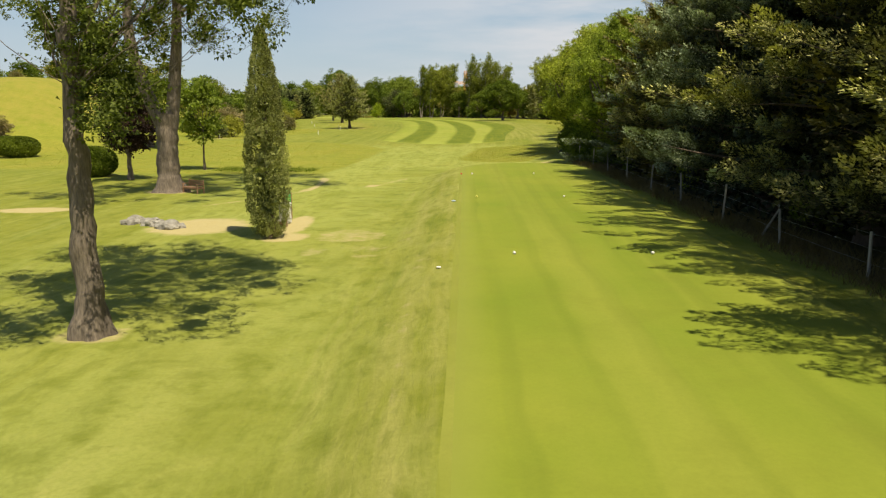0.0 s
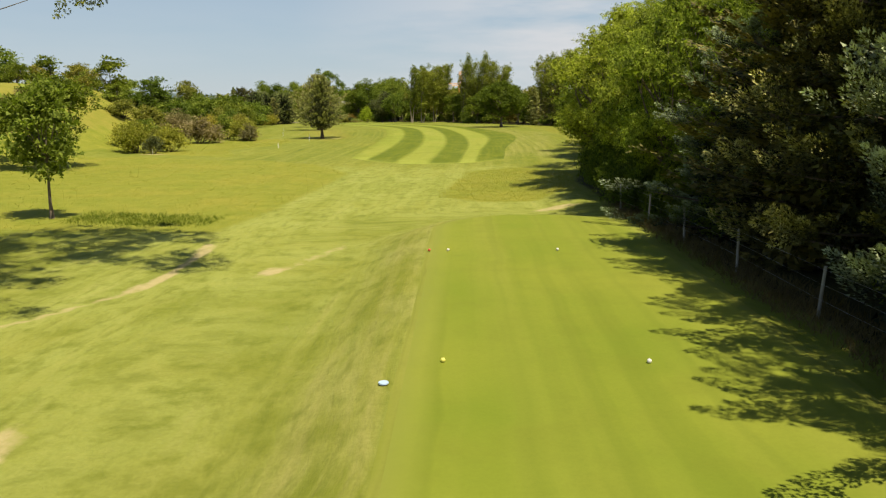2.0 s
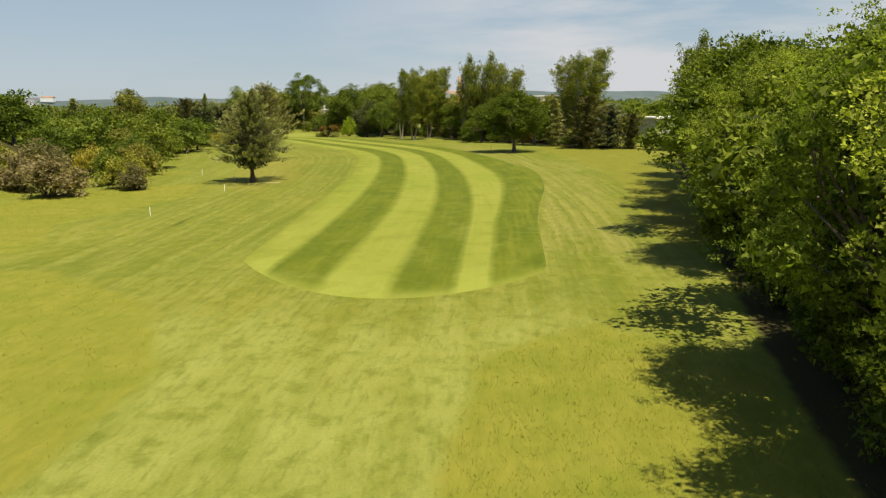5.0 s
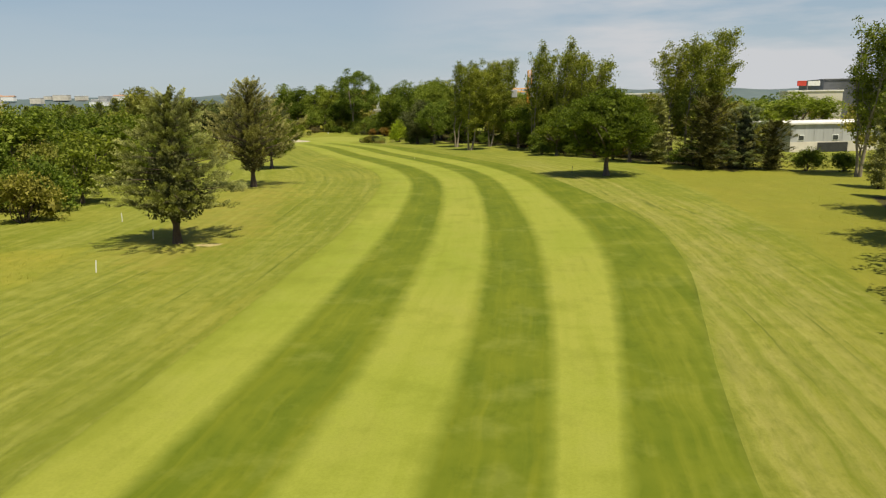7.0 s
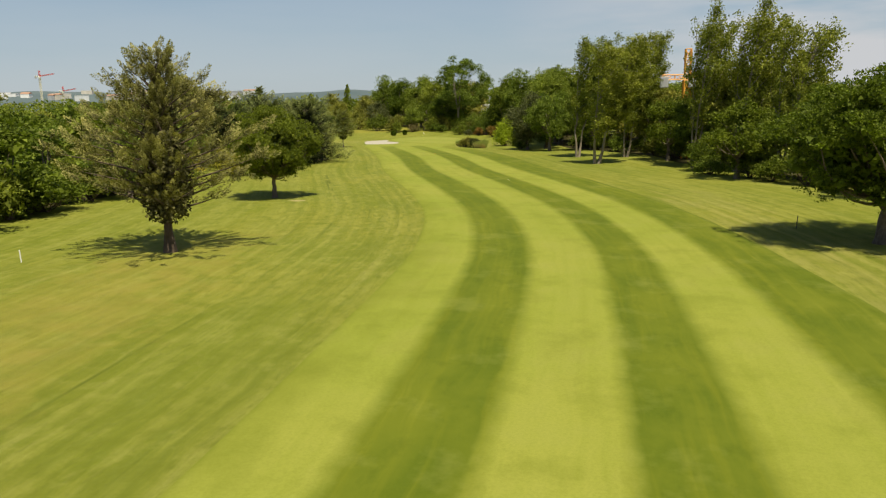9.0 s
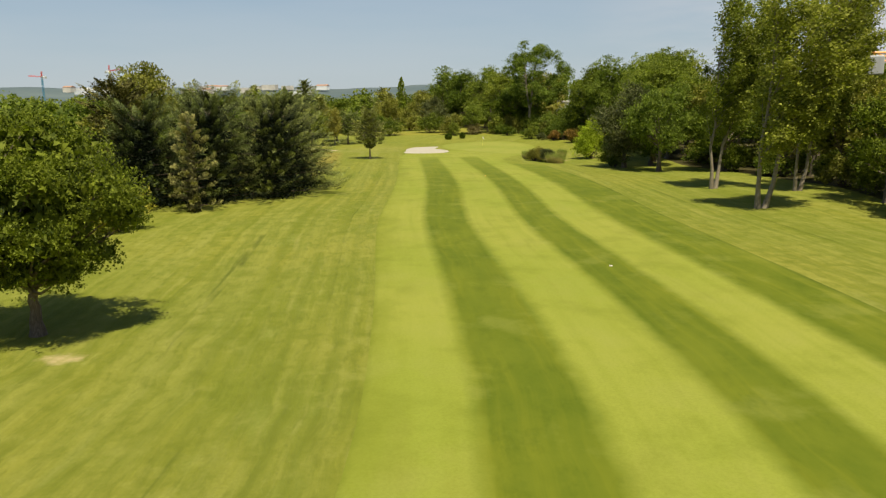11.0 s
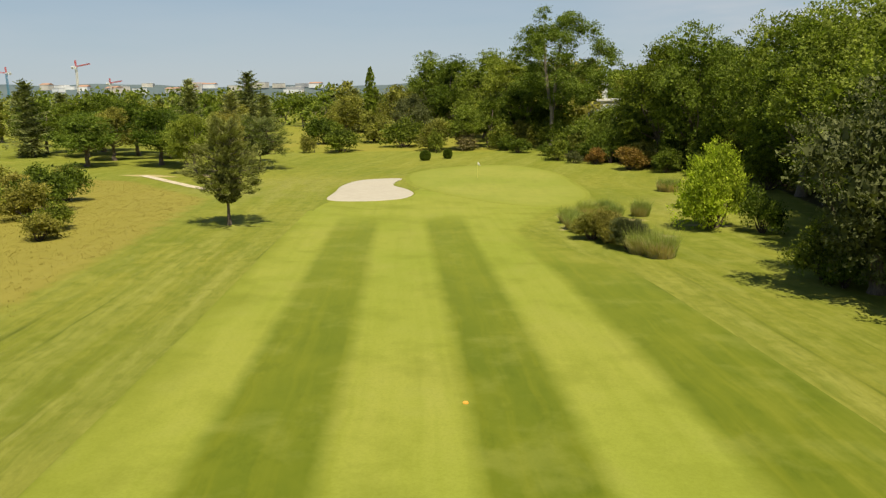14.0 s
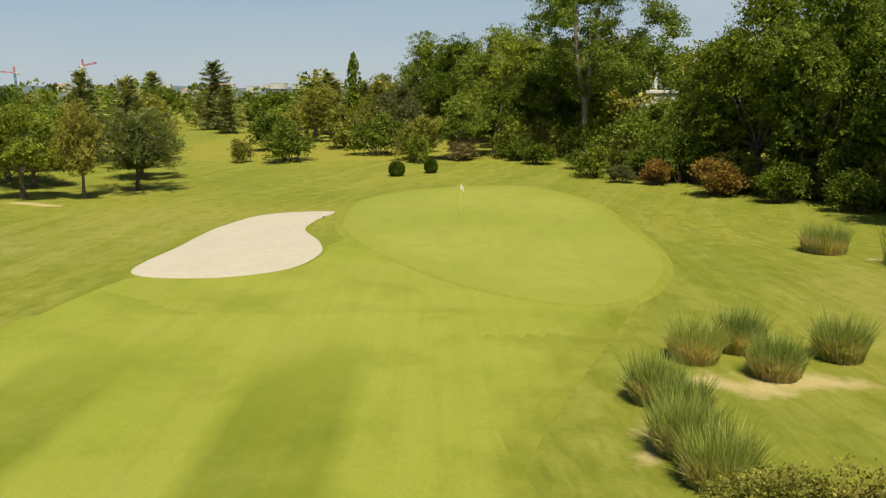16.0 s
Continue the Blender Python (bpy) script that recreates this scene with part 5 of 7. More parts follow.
KINDS = {
    "broad": variants(broad_tree, "broadleaf_tree", (11, 12, 13), 10, 8, L_DEEP, 13000, 0.20, label="full green broadleaf tree with short trunk"),
    "light": variants(broad_tree, "broadleaf_tree", (21, 22, 23), 10, 8, L_LIGHT, 13000, 0.20, label="bright green broadleaf tree"),
    "near_light": variants(broad_tree, "broadleaf_tree", (24, 25), 14, 12, L_FRESH, 105000, 0.080, label="tall bright green broadleaf tree leaning over the fence", clear=0.05, lobes_n=105),
    "near_broad": variants(broad_tree, "broadleaf_tree", (15, 16), 12, 12, L_DEEP, 52000, 0.125, label="dense green broadleaf tree on a short trunk", clear=0.13, lobes_n=64),
    "tall_broad": variants(broad_tree, "broadleaf_tree", (17, 18), 17, 12, L_DEEP, 32000, 0.195, label="tall dense green broadleaf tree", clear=0.10, lobes_n=26),
    "tall_light": variants(broad_tree, "broadleaf_tree", (27, 28), 17, 12, L_LIGHT, 32000, 0.195, label="tall bright green broadleaf tree", clear=0.10, lobes_n=26),
    "olive": variants(broad_tree, "broadleaf_tree", (31, 32), 10, 8, L_OLIVE, 13000, 0.20, label="olive green broadleaf tree"),
    "grey": variants(broad_tree, "broadleaf_tree", (36, 37), 10, 8, L_GREY, 17000, 0.155, label="grey-green broadleaf tree", clear=0.12),
    "far_broad": variants(broad_tree, "broadleaf_tree", (41, 42, 43), 10, 8, L_BROAD, 3000, 0.40, label="green broadleaf tree in the woodland", clear=0.08, lobes_n=13),
    "far_light": variants(broad_tree, "broadleaf_tree", (46, 47), 10, 8, L_LIGHT, 3000, 0.40, label="light green tree in the woodland", clear=0.08, lobes_n=13),
    "far_olive": variants(broad_tree, "broadleaf_tree", (48, 49), 10, 8, L_OLIVE, 3000, 0.40, label="olive green tree in the woodland", clear=0.08, lobes_n=13),
    "mass_broad": variants(broad_tree, "broadleaf_tree", (141, 142), 10, 8, L_BROAD, 760, 0.52, label="green tree in the distant woodland", clear=0.08, lobes_n=8),
    "mass_light": variants(broad_tree, "broadleaf_tree", (143, 144), 10, 8, L_LIGHT, 760, 0.52, label="light green tree in the distant woodland", clear=0.08, lobes_n=8),
    "mass_olive": variants(broad_tree, "broadleaf_tree", (145, 146), 10, 8, L_OLIVE, 760, 0.52, label="olive green tree in the distant woodland", clear=0.08, lobes_n=8),
    "near_poplar": variants(poplar_tree, "poplar_tree", (54, 55), 20, 9, L_POPLAR, 40000, 0.17, label="tall poplar with a furrowed pale trunk"),
    "poplar": variants(poplar_tree, "poplar_tree", (51, 52, 53), 20, 9, L_POPLAR, 18000, 0.24, label="tall wind-swept poplar with pale trunks", stems=3),
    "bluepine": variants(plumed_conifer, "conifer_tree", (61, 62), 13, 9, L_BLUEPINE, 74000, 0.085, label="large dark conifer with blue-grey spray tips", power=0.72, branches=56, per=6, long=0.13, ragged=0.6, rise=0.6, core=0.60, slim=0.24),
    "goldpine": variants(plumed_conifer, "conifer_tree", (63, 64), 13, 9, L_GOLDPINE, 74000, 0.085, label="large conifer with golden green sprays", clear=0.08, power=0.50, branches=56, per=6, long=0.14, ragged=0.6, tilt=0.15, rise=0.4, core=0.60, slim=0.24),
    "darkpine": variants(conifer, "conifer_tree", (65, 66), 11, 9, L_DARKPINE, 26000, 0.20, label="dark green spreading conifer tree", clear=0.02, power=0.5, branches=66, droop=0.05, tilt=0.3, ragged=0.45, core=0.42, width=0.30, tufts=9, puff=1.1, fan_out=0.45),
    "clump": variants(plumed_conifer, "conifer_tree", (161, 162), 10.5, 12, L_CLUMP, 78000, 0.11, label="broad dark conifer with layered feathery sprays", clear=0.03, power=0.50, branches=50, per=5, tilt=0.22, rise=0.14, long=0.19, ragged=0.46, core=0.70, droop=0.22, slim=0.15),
    "spruce": variants(conifer, "conifer_tree", (68, 69), 14, 7, L_CYPRESS, 9000, 0.30, label="dark green pointed conifer tree", clear=0.03, power=0.9, branches=60, droop=0.3, core=0.5),
    "bush": variants(bush, "shrub", (71, 72, 73), 3, 4, L_BROAD, 3600, 0.165, label="rounded leafy green shrub in grass"),
    "bush_olive": variants(bush, "shrub", (74, 75), 3, 4, L_OLIVE, 3600, 0.165, label="dense olive green shrub in grass"),
    "bush_light": variants(bush, "shrub", (76, 77), 3, 4, L_LIGHT, 3600, 0.165, label="bright green leafy shrub in grass"),
    "bush_heath": variants(bush, "shrub", (78, 79), 3, 4, L_HEATH, 3600, 0.165, label="brown twiggy half-bare shrub in grass"),
    "bush_gold": variants(bush, "shrub", (91, 92), 3, 4, L_GOLD, 5200, 0.15, label="yellow-green feathery shrub in grass"),
    "bush_rust": variants(bush, "shrub", (80,), 3, 4, L_RUST, 3600, 0.165, label="rust-orange leaved ornamental shrub"),
    "near_olive": variants(bush, "shrub", (84, 85), 2.5, 3, L_OLIVE, 26000, 0.062, label="dense olive shrub with small leaves", lobes_n=18),
    "near_grey": variants(bush, "shrub", (86, 87), 2.5, 3, L_GREY, 26000, 0.062, label="grey-leaved shrub with small leaves", lobes_n=18),
    "near_lime": variants(bush, "shrub", (93,), 3, 4, L_LIME, 16000, 0.10, label="large lime green leafy shrub", lobes_n=20),
    "near_dark": variants(bush, "shrub", (88, 89, 90), 3, 3.4, L_BROAD, 12000, 0.125, label="dense dark green shrub with small leaves", lobes_n=18),
    "bush_grey": variants(bush, "shrub", (81, 82), 3, 4, L_GREY, 3600, 0.165, label="grey-green leafy shrub in grass"),
}
PLANTED = []


def grow_one(kind, x, y, h, w, label="", group="", turn=None):
    opts = KINDS[kind]
    key, maker, size = opts[int(abs(x * 7.3 + y * 3.1)) % len(opts)]
    PLANTED.append((x, y, w))
    return put(key, maker, size, x, y, h, w, turn, label, group)


def fill(poly, spacing, kinds, hs, group, seed, ratio=(0.75, 1.05), keep=lambda x, y: True, mass=""):
    """Plants an area at random, each tree apart from its neighbours."""
    rg = random.Random(seed)
    p = np.array(poly)
    lo, hi = p.min(0), p.max(0)
    put_here, pile = [], {}
    for _ in range(int((hi - lo).prod() / spacing ** 2 * 6)):
        x, y = rg.uniform(lo[0], hi[0]), rg.uniform(lo[1], hi[1])
        if poly_dist(np.array([x]), np.array([y]), poly)[0] > -0.5 or not keep(x, y):
            continue
        if any((x - a) ** 2 + (y - b) ** 2 < spacing ** 2 for a, b in put_here):
            continue
        if any((x - a) ** 2 + (y - b) ** 2 < (0.42 * w + 0.25 * spacing) ** 2 for a, b, w in PLANTED[-400:]):
            continue
        put_here.append((x, y))
        k = rg.choice(kinds)
        h = rg.uniform(*hs) * (0.5 if k.startswith("bush") else 1.0)
        w = h * rg.uniform(*ratio) * (1.7 if k.startswith("bush") else 1.0)
        opts = KINDS[k]
        key, maker, size = opts[rg.randrange(len(opts))]
        if mass:
            t = stock(key, maker)[0]
            m = np.array(pose(x, y, hz(x, y) - 0.03, 0, 0, rg.random() * 360) @ Matrix.Diagonal((w / size[1], w / size[1], h / size[0], 1)))
            for o in t.children:
                pile.setdefault(o.data.materials[0], []).append((o.data, m))
        else:
            put(key, maker, size, x, y, h, w, rg.random() * 360, "", group)
    if not mass:
        return
    vs, fs, slots, fs3, slots3, o = [], [], [], [], [], 0
    for i, (mt, items) in enumerate(pile.items()):
        for me, m in items:
            v = np.empty(len(me.vertices) * 3, np.float32)
            me.vertices.foreach_get("co", v)
            f = np.empty(len(me.loops), np.int32)
            me.loops.foreach_get("vertex_index", f)
            vs.append(v.reshape(-1, 3) @ m[:3, :3].T + m[:3, 3])
            k = me.polygons[0].loop_total
            (fs3 if k == 3 else fs).append(f.reshape(-1, k) + o)
            (slots3 if k == 3 else slots).append(np.full(len(f) // k, i, np.int32))
            o += len(v) // 3
    me = quick_mesh(mass, np.concatenate(vs), [np.concatenate(fs), np.concatenate(fs3)])
    for mt in pile:
        me.materials.append(mt)
    me.polygons.foreach_set("material_index", np.concatenate(slots + slots3))
    tagged(part(mass, me, None), group, "trees", kind="stuff")


# ---- round the tee: single trees ----
def big_tree(name, seed, H, R, clear, leafmat, n, size, r0, label, forks=1, fork_z=5.0, fill_lobes=40, low=0.0, shift=0.0, rise=0.0, bark=None, ahead=0.0, lift_ahead=0.0, curtain=0):
    """An old tree with a stout bole, heavy limbs and a high open crown."""
    rg = np.random.default_rng(seed)
    woods, lobes = [], []
    if forks > 1:
        woods.append(flared(rg, np.array([0.1, 0, fork_z]), r0, r0 * 0.85, 20, 0.03, 18))
        tips, feet = [], []
        for i in range(forks):
            a = i * 2 * np.pi / forks + 0.4
            tip = np.array([np.cos(a) * 1.5, np.sin(a) * 1.2, H * 0.75])
            woods.append(limb(rg, (0.1 + np.cos(a) * 0.25, np.sin(a) * 0.2, fork_z - 0.9), tip, r0 * 0.70, 0.26, 0.04, 8))
            tips.append(tip)
            feet.append(np.array([0.1 + np.cos(a) * 0.25, np.sin(a) * 0.2, fork_z - 0.9]))
    else:
        woods.append(flared(rg, np.array([0.1, 0.2, H * 0.8]), r0, 0.1, 40, 0.03, 18))
        tips, feet = [np.array([0.1, 0.2, H * 0.8])], [np.zeros(3)]
    for i in range(fill_lobes):
        a, k = rg.random() * 6.283, rg.random() ** 0.55
        z = clear + (H - clear) * (0.08 + 0.85 * rg.random())
        wide = R * np.sin(np.pi * (0.22 + 0.68 * (z - clear) / (H - clear)))
        c = np.array([np.cos(a) * wide * k + shift, np.sin(a) * wide * k + ahead, z - low * k * 2])
        c[2] += rise * max(c[0], 0) + lift_ahead * max(c[1], 0)
        s = 0.8 + 0.9 * rg.random()
        lobes.append((c, np.array([s, s, s * 1.1])))
        u = int(np.argmin([abs(c[0] - t[0]) for t in tips])) if rg.random() < 0.7 else int(rg.integers(len(tips)))
        t, q = tips[u], feet[u]
        f = np.clip((z - 1.5 - 0.45 * wide * k - q[2]) / (t[2] - q[2]), 0.72 if forks > 1 and fork_z < 6 else 0.5, 0.95)
        woods.append(limb(rg, q + (t - q) * f, c, 0.05 if i % 6 == 0 else 0.014, 0.006, 0.16, 6))
    for i in range(curtain):
        # leafy shoots that hang about the upper bole
        c = np.array([0.4 + 1.6 * rg.random() ** 1.2, rg.standard_normal() * 0.7, clear - 1.3 + 3.2 * rg.random()])
        s = 0.35 + 0.35 * rg.random()
        lobes.append((c, np.array([s, s, s * 1.4])))
        woods.append(limb(rg, (0.05, 0.1, c[2] - 0.2), c, 0.02, 0.006, 0.1, 5))
    return plant(name, woods, lobed_crown(rg, lobes, n, size, 0.42, -0.3, 0.55, 0.35), bark or M_BARK, leafmat, label, "tree")


def stand(ob, x, y, turn=0.0):
    ob.matrix_basis = pose(x, y, hz(x, y) - 0.02, 0, 0, turn)
    PLANTED.append((x, y, 3.0))
    return ob


stand(big_tree("poplar_tree", 101, 15.5, 6.0, 6.6, L_OLDPOPLAR, 105000, 0.078, 0.36, "tall poplar with furrowed grey bark on bare earth", low=0.1, shift=1.6, ahead=2.0, fill_lobes=64, rise=0.12, lift_ahead=0.5, curtain=18), -9.2, 19.0)
stand(big_tree("poplar_tree", 102, 20, 12.8, 8.0, L_OLDPOPLAR, 100000, 0.11, 0.78, "old forked poplar with a massive grey trunk", 2, 5.4, 110, 0.4, 5.0, 0.55), -19.3, 53.3, 0)
stand(column_cypress("cypress_tree", 103, 9.1, 1.95, L_CYPRESS, 64000, 0.060, "slender dark green columnar cypress"), -7.85, 33.8)
stand(broad_tree("plum_tree", 104, 6.7, 5.0, L_PLUM, 6000, 0.20, None, 0.34, "small dark purple-leaved plum tree"), -26.3, 63.7)
stand(broad_tree("young_tree", 105, 8.5, 4.8, L_LIGHT, 4200, 0.24, None, 0.36, "slender young tree with a bright green crown", r0=0.10), -23.1, 73.7)
grow_one("broad", -43, 112.5, 10.4, 11.0, "spreading green tree at the edge of the rough")
for (x, y, h, w) in ((-51.6, 92.7, 2.5, 4.8), (-30.8, 67.0, 2.6, 3.9), (-55, 96, 2.3, 4.2)):
    stand(clipped_ball("clipped_shrub", int(-x), h, w, L_DEEP, 12000, 0.12, "clipped rounded evergreen shrub on the lawn"), x, y)
grow_one("bush", -68, 112, 5.2, 5.5, "green shrub on the grassy bank")
grow_one("bush_heath", -60, 104, 3.2, 4.5, "brown twiggy shrub on the bank")

# ---- conifer and broadleaf belt behind the fence ----
BELT = "tree belt behind the fence"
# second pine row, added to close gaps in the belt's shade
for i, y in enumerate((0.5, 8.5, 16, 24, 32, 39.5, 46, 52, 57.5)):
    grow_one("darkpine", 18.6 + 0.7 * (i % 3), y, 13.5 + (i * 5 % 4), 10.5, group=BELT)
# goldpine at y -4.5 is out of view, added to extend the tee's shade
for kind, x, y, h, w in (
        ("goldpine", 15.6, -4.5, 15, 13), ("goldpine", 16.2, 12, 15.5, 13), ("goldpine", 16.4, 4.0, 15, 13), ("goldpine", 16.4, 20.0, 16, 12.5), ("goldpine", 16.2, 28.0, 15, 12.5), ("darkpine", 21.5, 24, 14, 10),
        ("bluepine", 15.9, 36, 16, 11.5), ("bluepine", 15.9, 43.0, 15.5, 11.2), ("goldpine", 17.0, 49.0, 15, 10.5), ("darkpine", 16.2, 54.0, 11.0, 10.5), ("bluepine", 20.5, 40, 15, 10),
        ("bluepine", 16.2, 60.5, 9.6, 9.8), ("near_light", 16.6, 68.0, 14.5, 10.5), ("near_light", 17.6, 77.5, 15.0, 11.4), ("near_light", 17.8, 87.5, 15.5, 14.0), ("olive", 24.5, 71.0, 16.5, 11.0),
        ("near_light", 19.5, 98.0, 15.0, 13.5), ("broad", 21.8, 108.5, 14.0, 12.5), ("near_light", 24.2, 120.0, 14.0, 12.5), ("broad", 26.8, 132.0, 13.5, 13.5), ("broad", 32.0, 144.0, 15.0, 14.5), ("broad", 33.6, 151.5, 14.5, 13.5), ("broad", 30.0, 138.2, 13.0, 12.5), ("broad", 36.0, 147.5, 14.5, 13.0),
        ("broad", 36.4, 159.0, 16.5, 14.0), ("light", 40.2, 170.0, 16.5, 13.0), ("broad", 33, 128, 15, 12), ("broad", 39, 150, 15, 12), ("broad", 43, 166, 15, 12), ("broad", 28.0, 86.0, 16, 12), ("broad", 33, 97, 15, 12), ("near_light", 21.5, 61, 17, 11.5), ("broad", 26, 50, 15, 12), ("broad", 27, 34, 15, 12), ("goldpine", 20, 2, 13, 10)):
    grow_one(kind, x, y, h, w, group=BELT)
for kind, x, y, h, w in (
        ("near_dark", 13.9, 70.5, 2.6, 3.0), ("near_dark", 13.9, 73.5, 3.4, 3.4), ("near_dark", 14.1, 76.6, 4.0, 3.6), ("near_dark", 14.4, 80.0, 4.4, 4.0), ("near_dark", 15.0, 83.6, 4.6, 4.0), ("near_dark", 15.6, 87.4, 4.6, 4.2), ("near_dark", 16.4, 91.4, 4.8, 4.4), ("near_dark", 17.4, 95.6, 4.8, 4.4), ("near_dark", 18.4, 100.0, 4.8, 4.6), ("near_dark", 19.8, 105.0, 4.8, 4.6), ("near_dark", 14.2, 66.5, 2.6, 2.6),
        ("bush", 15.2, 66, 3.6, 3.6), ("bush", 15.5, 71, 4.4, 4.2), ("bush", 15.8, 76.5, 4.8, 4.4), ("bush", 16.0, 82, 4.6, 4.6), ("bush", 17.0, 88, 5.0, 4.8),
        ("bush", 17.0, 95, 5.0, 5.2), ("bush", 18.2, 102, 5.0, 5.4), ("near_dark", 15.4, 61, 2.4, 3.0), ("near_dark", 15.6, 31, 2.2, 3.0), ("bush", 15.4, 46, 2.8, 3.0),
        ("bush", 20, 112, 5, 5.4), ("bush", 22, 121, 5, 5.4), ("bush", 24.8, 131, 5, 5.4), ("bush", 29.5, 142, 5, 5.6), ("bush", 33.4, 154, 5, 5.6), ("bush", 37.2, 166, 5, 5.6), ("bush", 41, 178, 5, 5.6)):
    grow_one(kind, x, y, h, w, "leafy green shrub filling the foot of the tree belt", BELT)

# ---- along the fairway, one by one ----
stand(plumed_conifer("conifer_tree", 111, 10.9, 10.2, L_FIR, 90000, 0.10, "olive-green conifer with a pointed layered crown on the lawn", clear=0.22, branches=74, per=8, tilt=0.12, rise=0.30, long=0.10, ragged=0.40, core=0.55, droop=0.12, stems=3, slim=0.20, outline=(0.80, 1.0, 0.90, 0.74, 0.58, 0.40, 0.24, 0.12, 0.05), inner=0.35, leader=0.62, apart=0.10), -21.0, 173.8)
stand(plumed_conifer("conifer_tree", 112, 12.2, 11.6, L_FIRBROWN, 90000, 0.105, "brownish conifer with several pointed leaders on the lawn", clear=0.22, branches=88, per=8, tilt=0.32, rise=0.35, long=0.085, ragged=0.45, core=0.35, droop=0.05, stems=4, slim=0.19, outline=(0.72, 0.98, 1.0, 0.88, 0.70, 0.50, 0.32, 0.18, 0.06), inner=0.34, leader=0.90, apart=0.09), -27.4, 210.5)
grow_one("near_broad", -33.8, 238, 9.9, 9.0, "green tree with a short trunk on the lawn")
grow_one("near_broad", 17.5, 221.5, 12.2, 13.0, "round-crowned dark green tree casting a pool of shade")
for x, y, h, w in ((-4.2, 285.5, 20.6, 12.0), (-8.2, 301, 20.2, 10.5), (-0.2, 300, 22.0, 10.0), (-6.5, 331, 21.5, 11.0), (33.5, 247, 23.0, 12.0)):
    grow_one("near_poplar", x, y, h, w, group="poplars beside the fairway", turn=5)
for x, y, h, w in ((9.5, 279, 21, 8.5), (14.5, 273, 21, 9.5), (19.0, 268, 20.5, 9.0), (31, 252, 20, 9), (49.0, 219, 20.5, 10.0)):
    grow_one("poplar", x, y, h, w, group="poplars beside the fairway", turn=5)
for kind, x, y, h, w in (
        ("spruce", 28.5, 243, 10, 6), ("darkpine", 33.2, 231.5, 9.6, 9.0), ("bluepine", 38.6, 232.5, 8.8, 9.0), ("darkpine", 42.2, 231, 6.4, 6.5), ("bush", 46, 228, 3.4, 5.0), ("bush", 50.5, 227, 2.8, 5), ("bush_olive", 54.5, 225, 2.6, 5), ("spruce", 44.5, 197, 11, 5.5),
        ("broad", 42.8, 183, 15.5, 12), ("spruce", 46.0, 207, 10, 4.2), ("light", 72, 304, 11.5, 16), ("light", 60, 308, 11, 14), ("broad", 24.5, 247, 9.5, 8), ("broad", 13.5, 264, 9, 8), ("bush", 20, 257, 4.5, 6), ("bush", 15, 265, 4.0, 5.6), ("bush", 10, 275, 4.2, 5.6),
        ("bush_rust", 22.5, 252, 4.0, 4.6), ("broad", 21.5, 262, 11, 9), ("broad", 10, 284, 10, 8.5), ("broad", 6.5, 292, 9.5, 8)):
    grow_one(kind, x, y, h, w, group="wood edge beside the fairway")

# big conifer clump
CLUMP = "conifer clump beside the fairway"
for kind, x, y, h, w in (
        ("clump", -49.9, 281.2, 8.6, 10.6), ("clump", -52.4, 288.6, 8.9, 10.5), ("clump", -54.0, 276.6, 8.8, 11), ("clump", -61, 287, 9.6, 12), ("clump", -57.6, 271.6, 8.4, 10.0),
        ("darkpine", -62, 274, 10.5, 9), ("clump", -58, 296, 8.6, 9)):
    grow_one(kind, x, y, h, w, group=CLUMP)
grow_one("olive", -92, 311, 15.6, 11.5, "airy round-headed tree above the conifer clump")
for kind, x, y, h, w in (("bush_olive", -62, 264, 3.4, 5), ("bush", -62, 300.5, 3.6, 4.6)):
    grow_one(kind, x, y, h, w, group=CLUMP)

stand(plumed_conifer("conifer_tree", 116, 8.2, 4.4, L_FIRBROWN, 14000, 0.11, "thin half-dead brownish conifer in front of the clump", clear=0.04, power=0.8, branches=44, per=5, tilt=0.2, rise=0.3, long=0.13, ragged=0.6, core=0.3, r0=0.14), -51.0, 270.0)
for x, y, h, w in ((-49.5, 259.5, 4.0, 5.0), (-53.5, 262.5, 4.2, 5.4), (-57, 257, 4.0, 5.5)):
    grow_one("bush_gold", x, y, h, w, "yellow-green shrub at the foot of the conifers", CLUMP)
# beside the approach
stand(plumed_conifer("conifer_tree", 121, 8.1, 6.6, L_FIRGREEN, 52000, 0.10, "small olive-brown conifer with fine open branches on the lawn", clear=0.29, branches=84, per=8, tilt=0.22, rise=0.25, long=0.11, ragged=0.52, core=0.38, bark=M_BARK, r0=0.13, slim=0.18, outline=(0.80, 1.0, 0.94, 0.82, 0.68, 0.52, 0.36, 0.22, 0.10), inner=0.45), -66.4, 337.8)
grow_one("grey", -21.0, 328.8, 13.2, 9.0, "grey-green tree with low branches")
grow_one("light", -15.6, 323.2, 12.4, 8.0, "green tree with a slim trunk")
grow_one("tall_broad", -17.5, 333, 12.5, 9.5, "dense dark green tree at the wood edge")
grow_one("tall_light", -18.0, 341, 16.5, 12.0, "tall green tree with a spreading crown")
grow_one("tall_broad", -16, 349, 18.0, 13.5, "tall green tree with a spreading crown")
grow_one("tall_light", -18.5, 360, 18.0, 12.5, "tall green tree with a spreading crown")
grow_one("tall_broad", -21, 372, 18.5, 12.5, "tall dark green tree at the wood edge")
grow_one("tall_light", -14, 366, 18.5, 13, "tall green tree at the wood edge")
grow_one("near_lime", -29.2, 348.9, 6.8, 6.2, "bright lime green shrub on worn earth")
grow_one("bush", -25.6, 347.0, 3.6, 3.8, "dark green shrub beside the lime shrub")
grow_one("bush", -23.2, 331.2, 3.2, 3.8, "dark shrub under the grey-green tree")
grow_one("near_olive", -37.2, 340.4, 2.2, 3.2, "brown-green shrub in the planted bed")
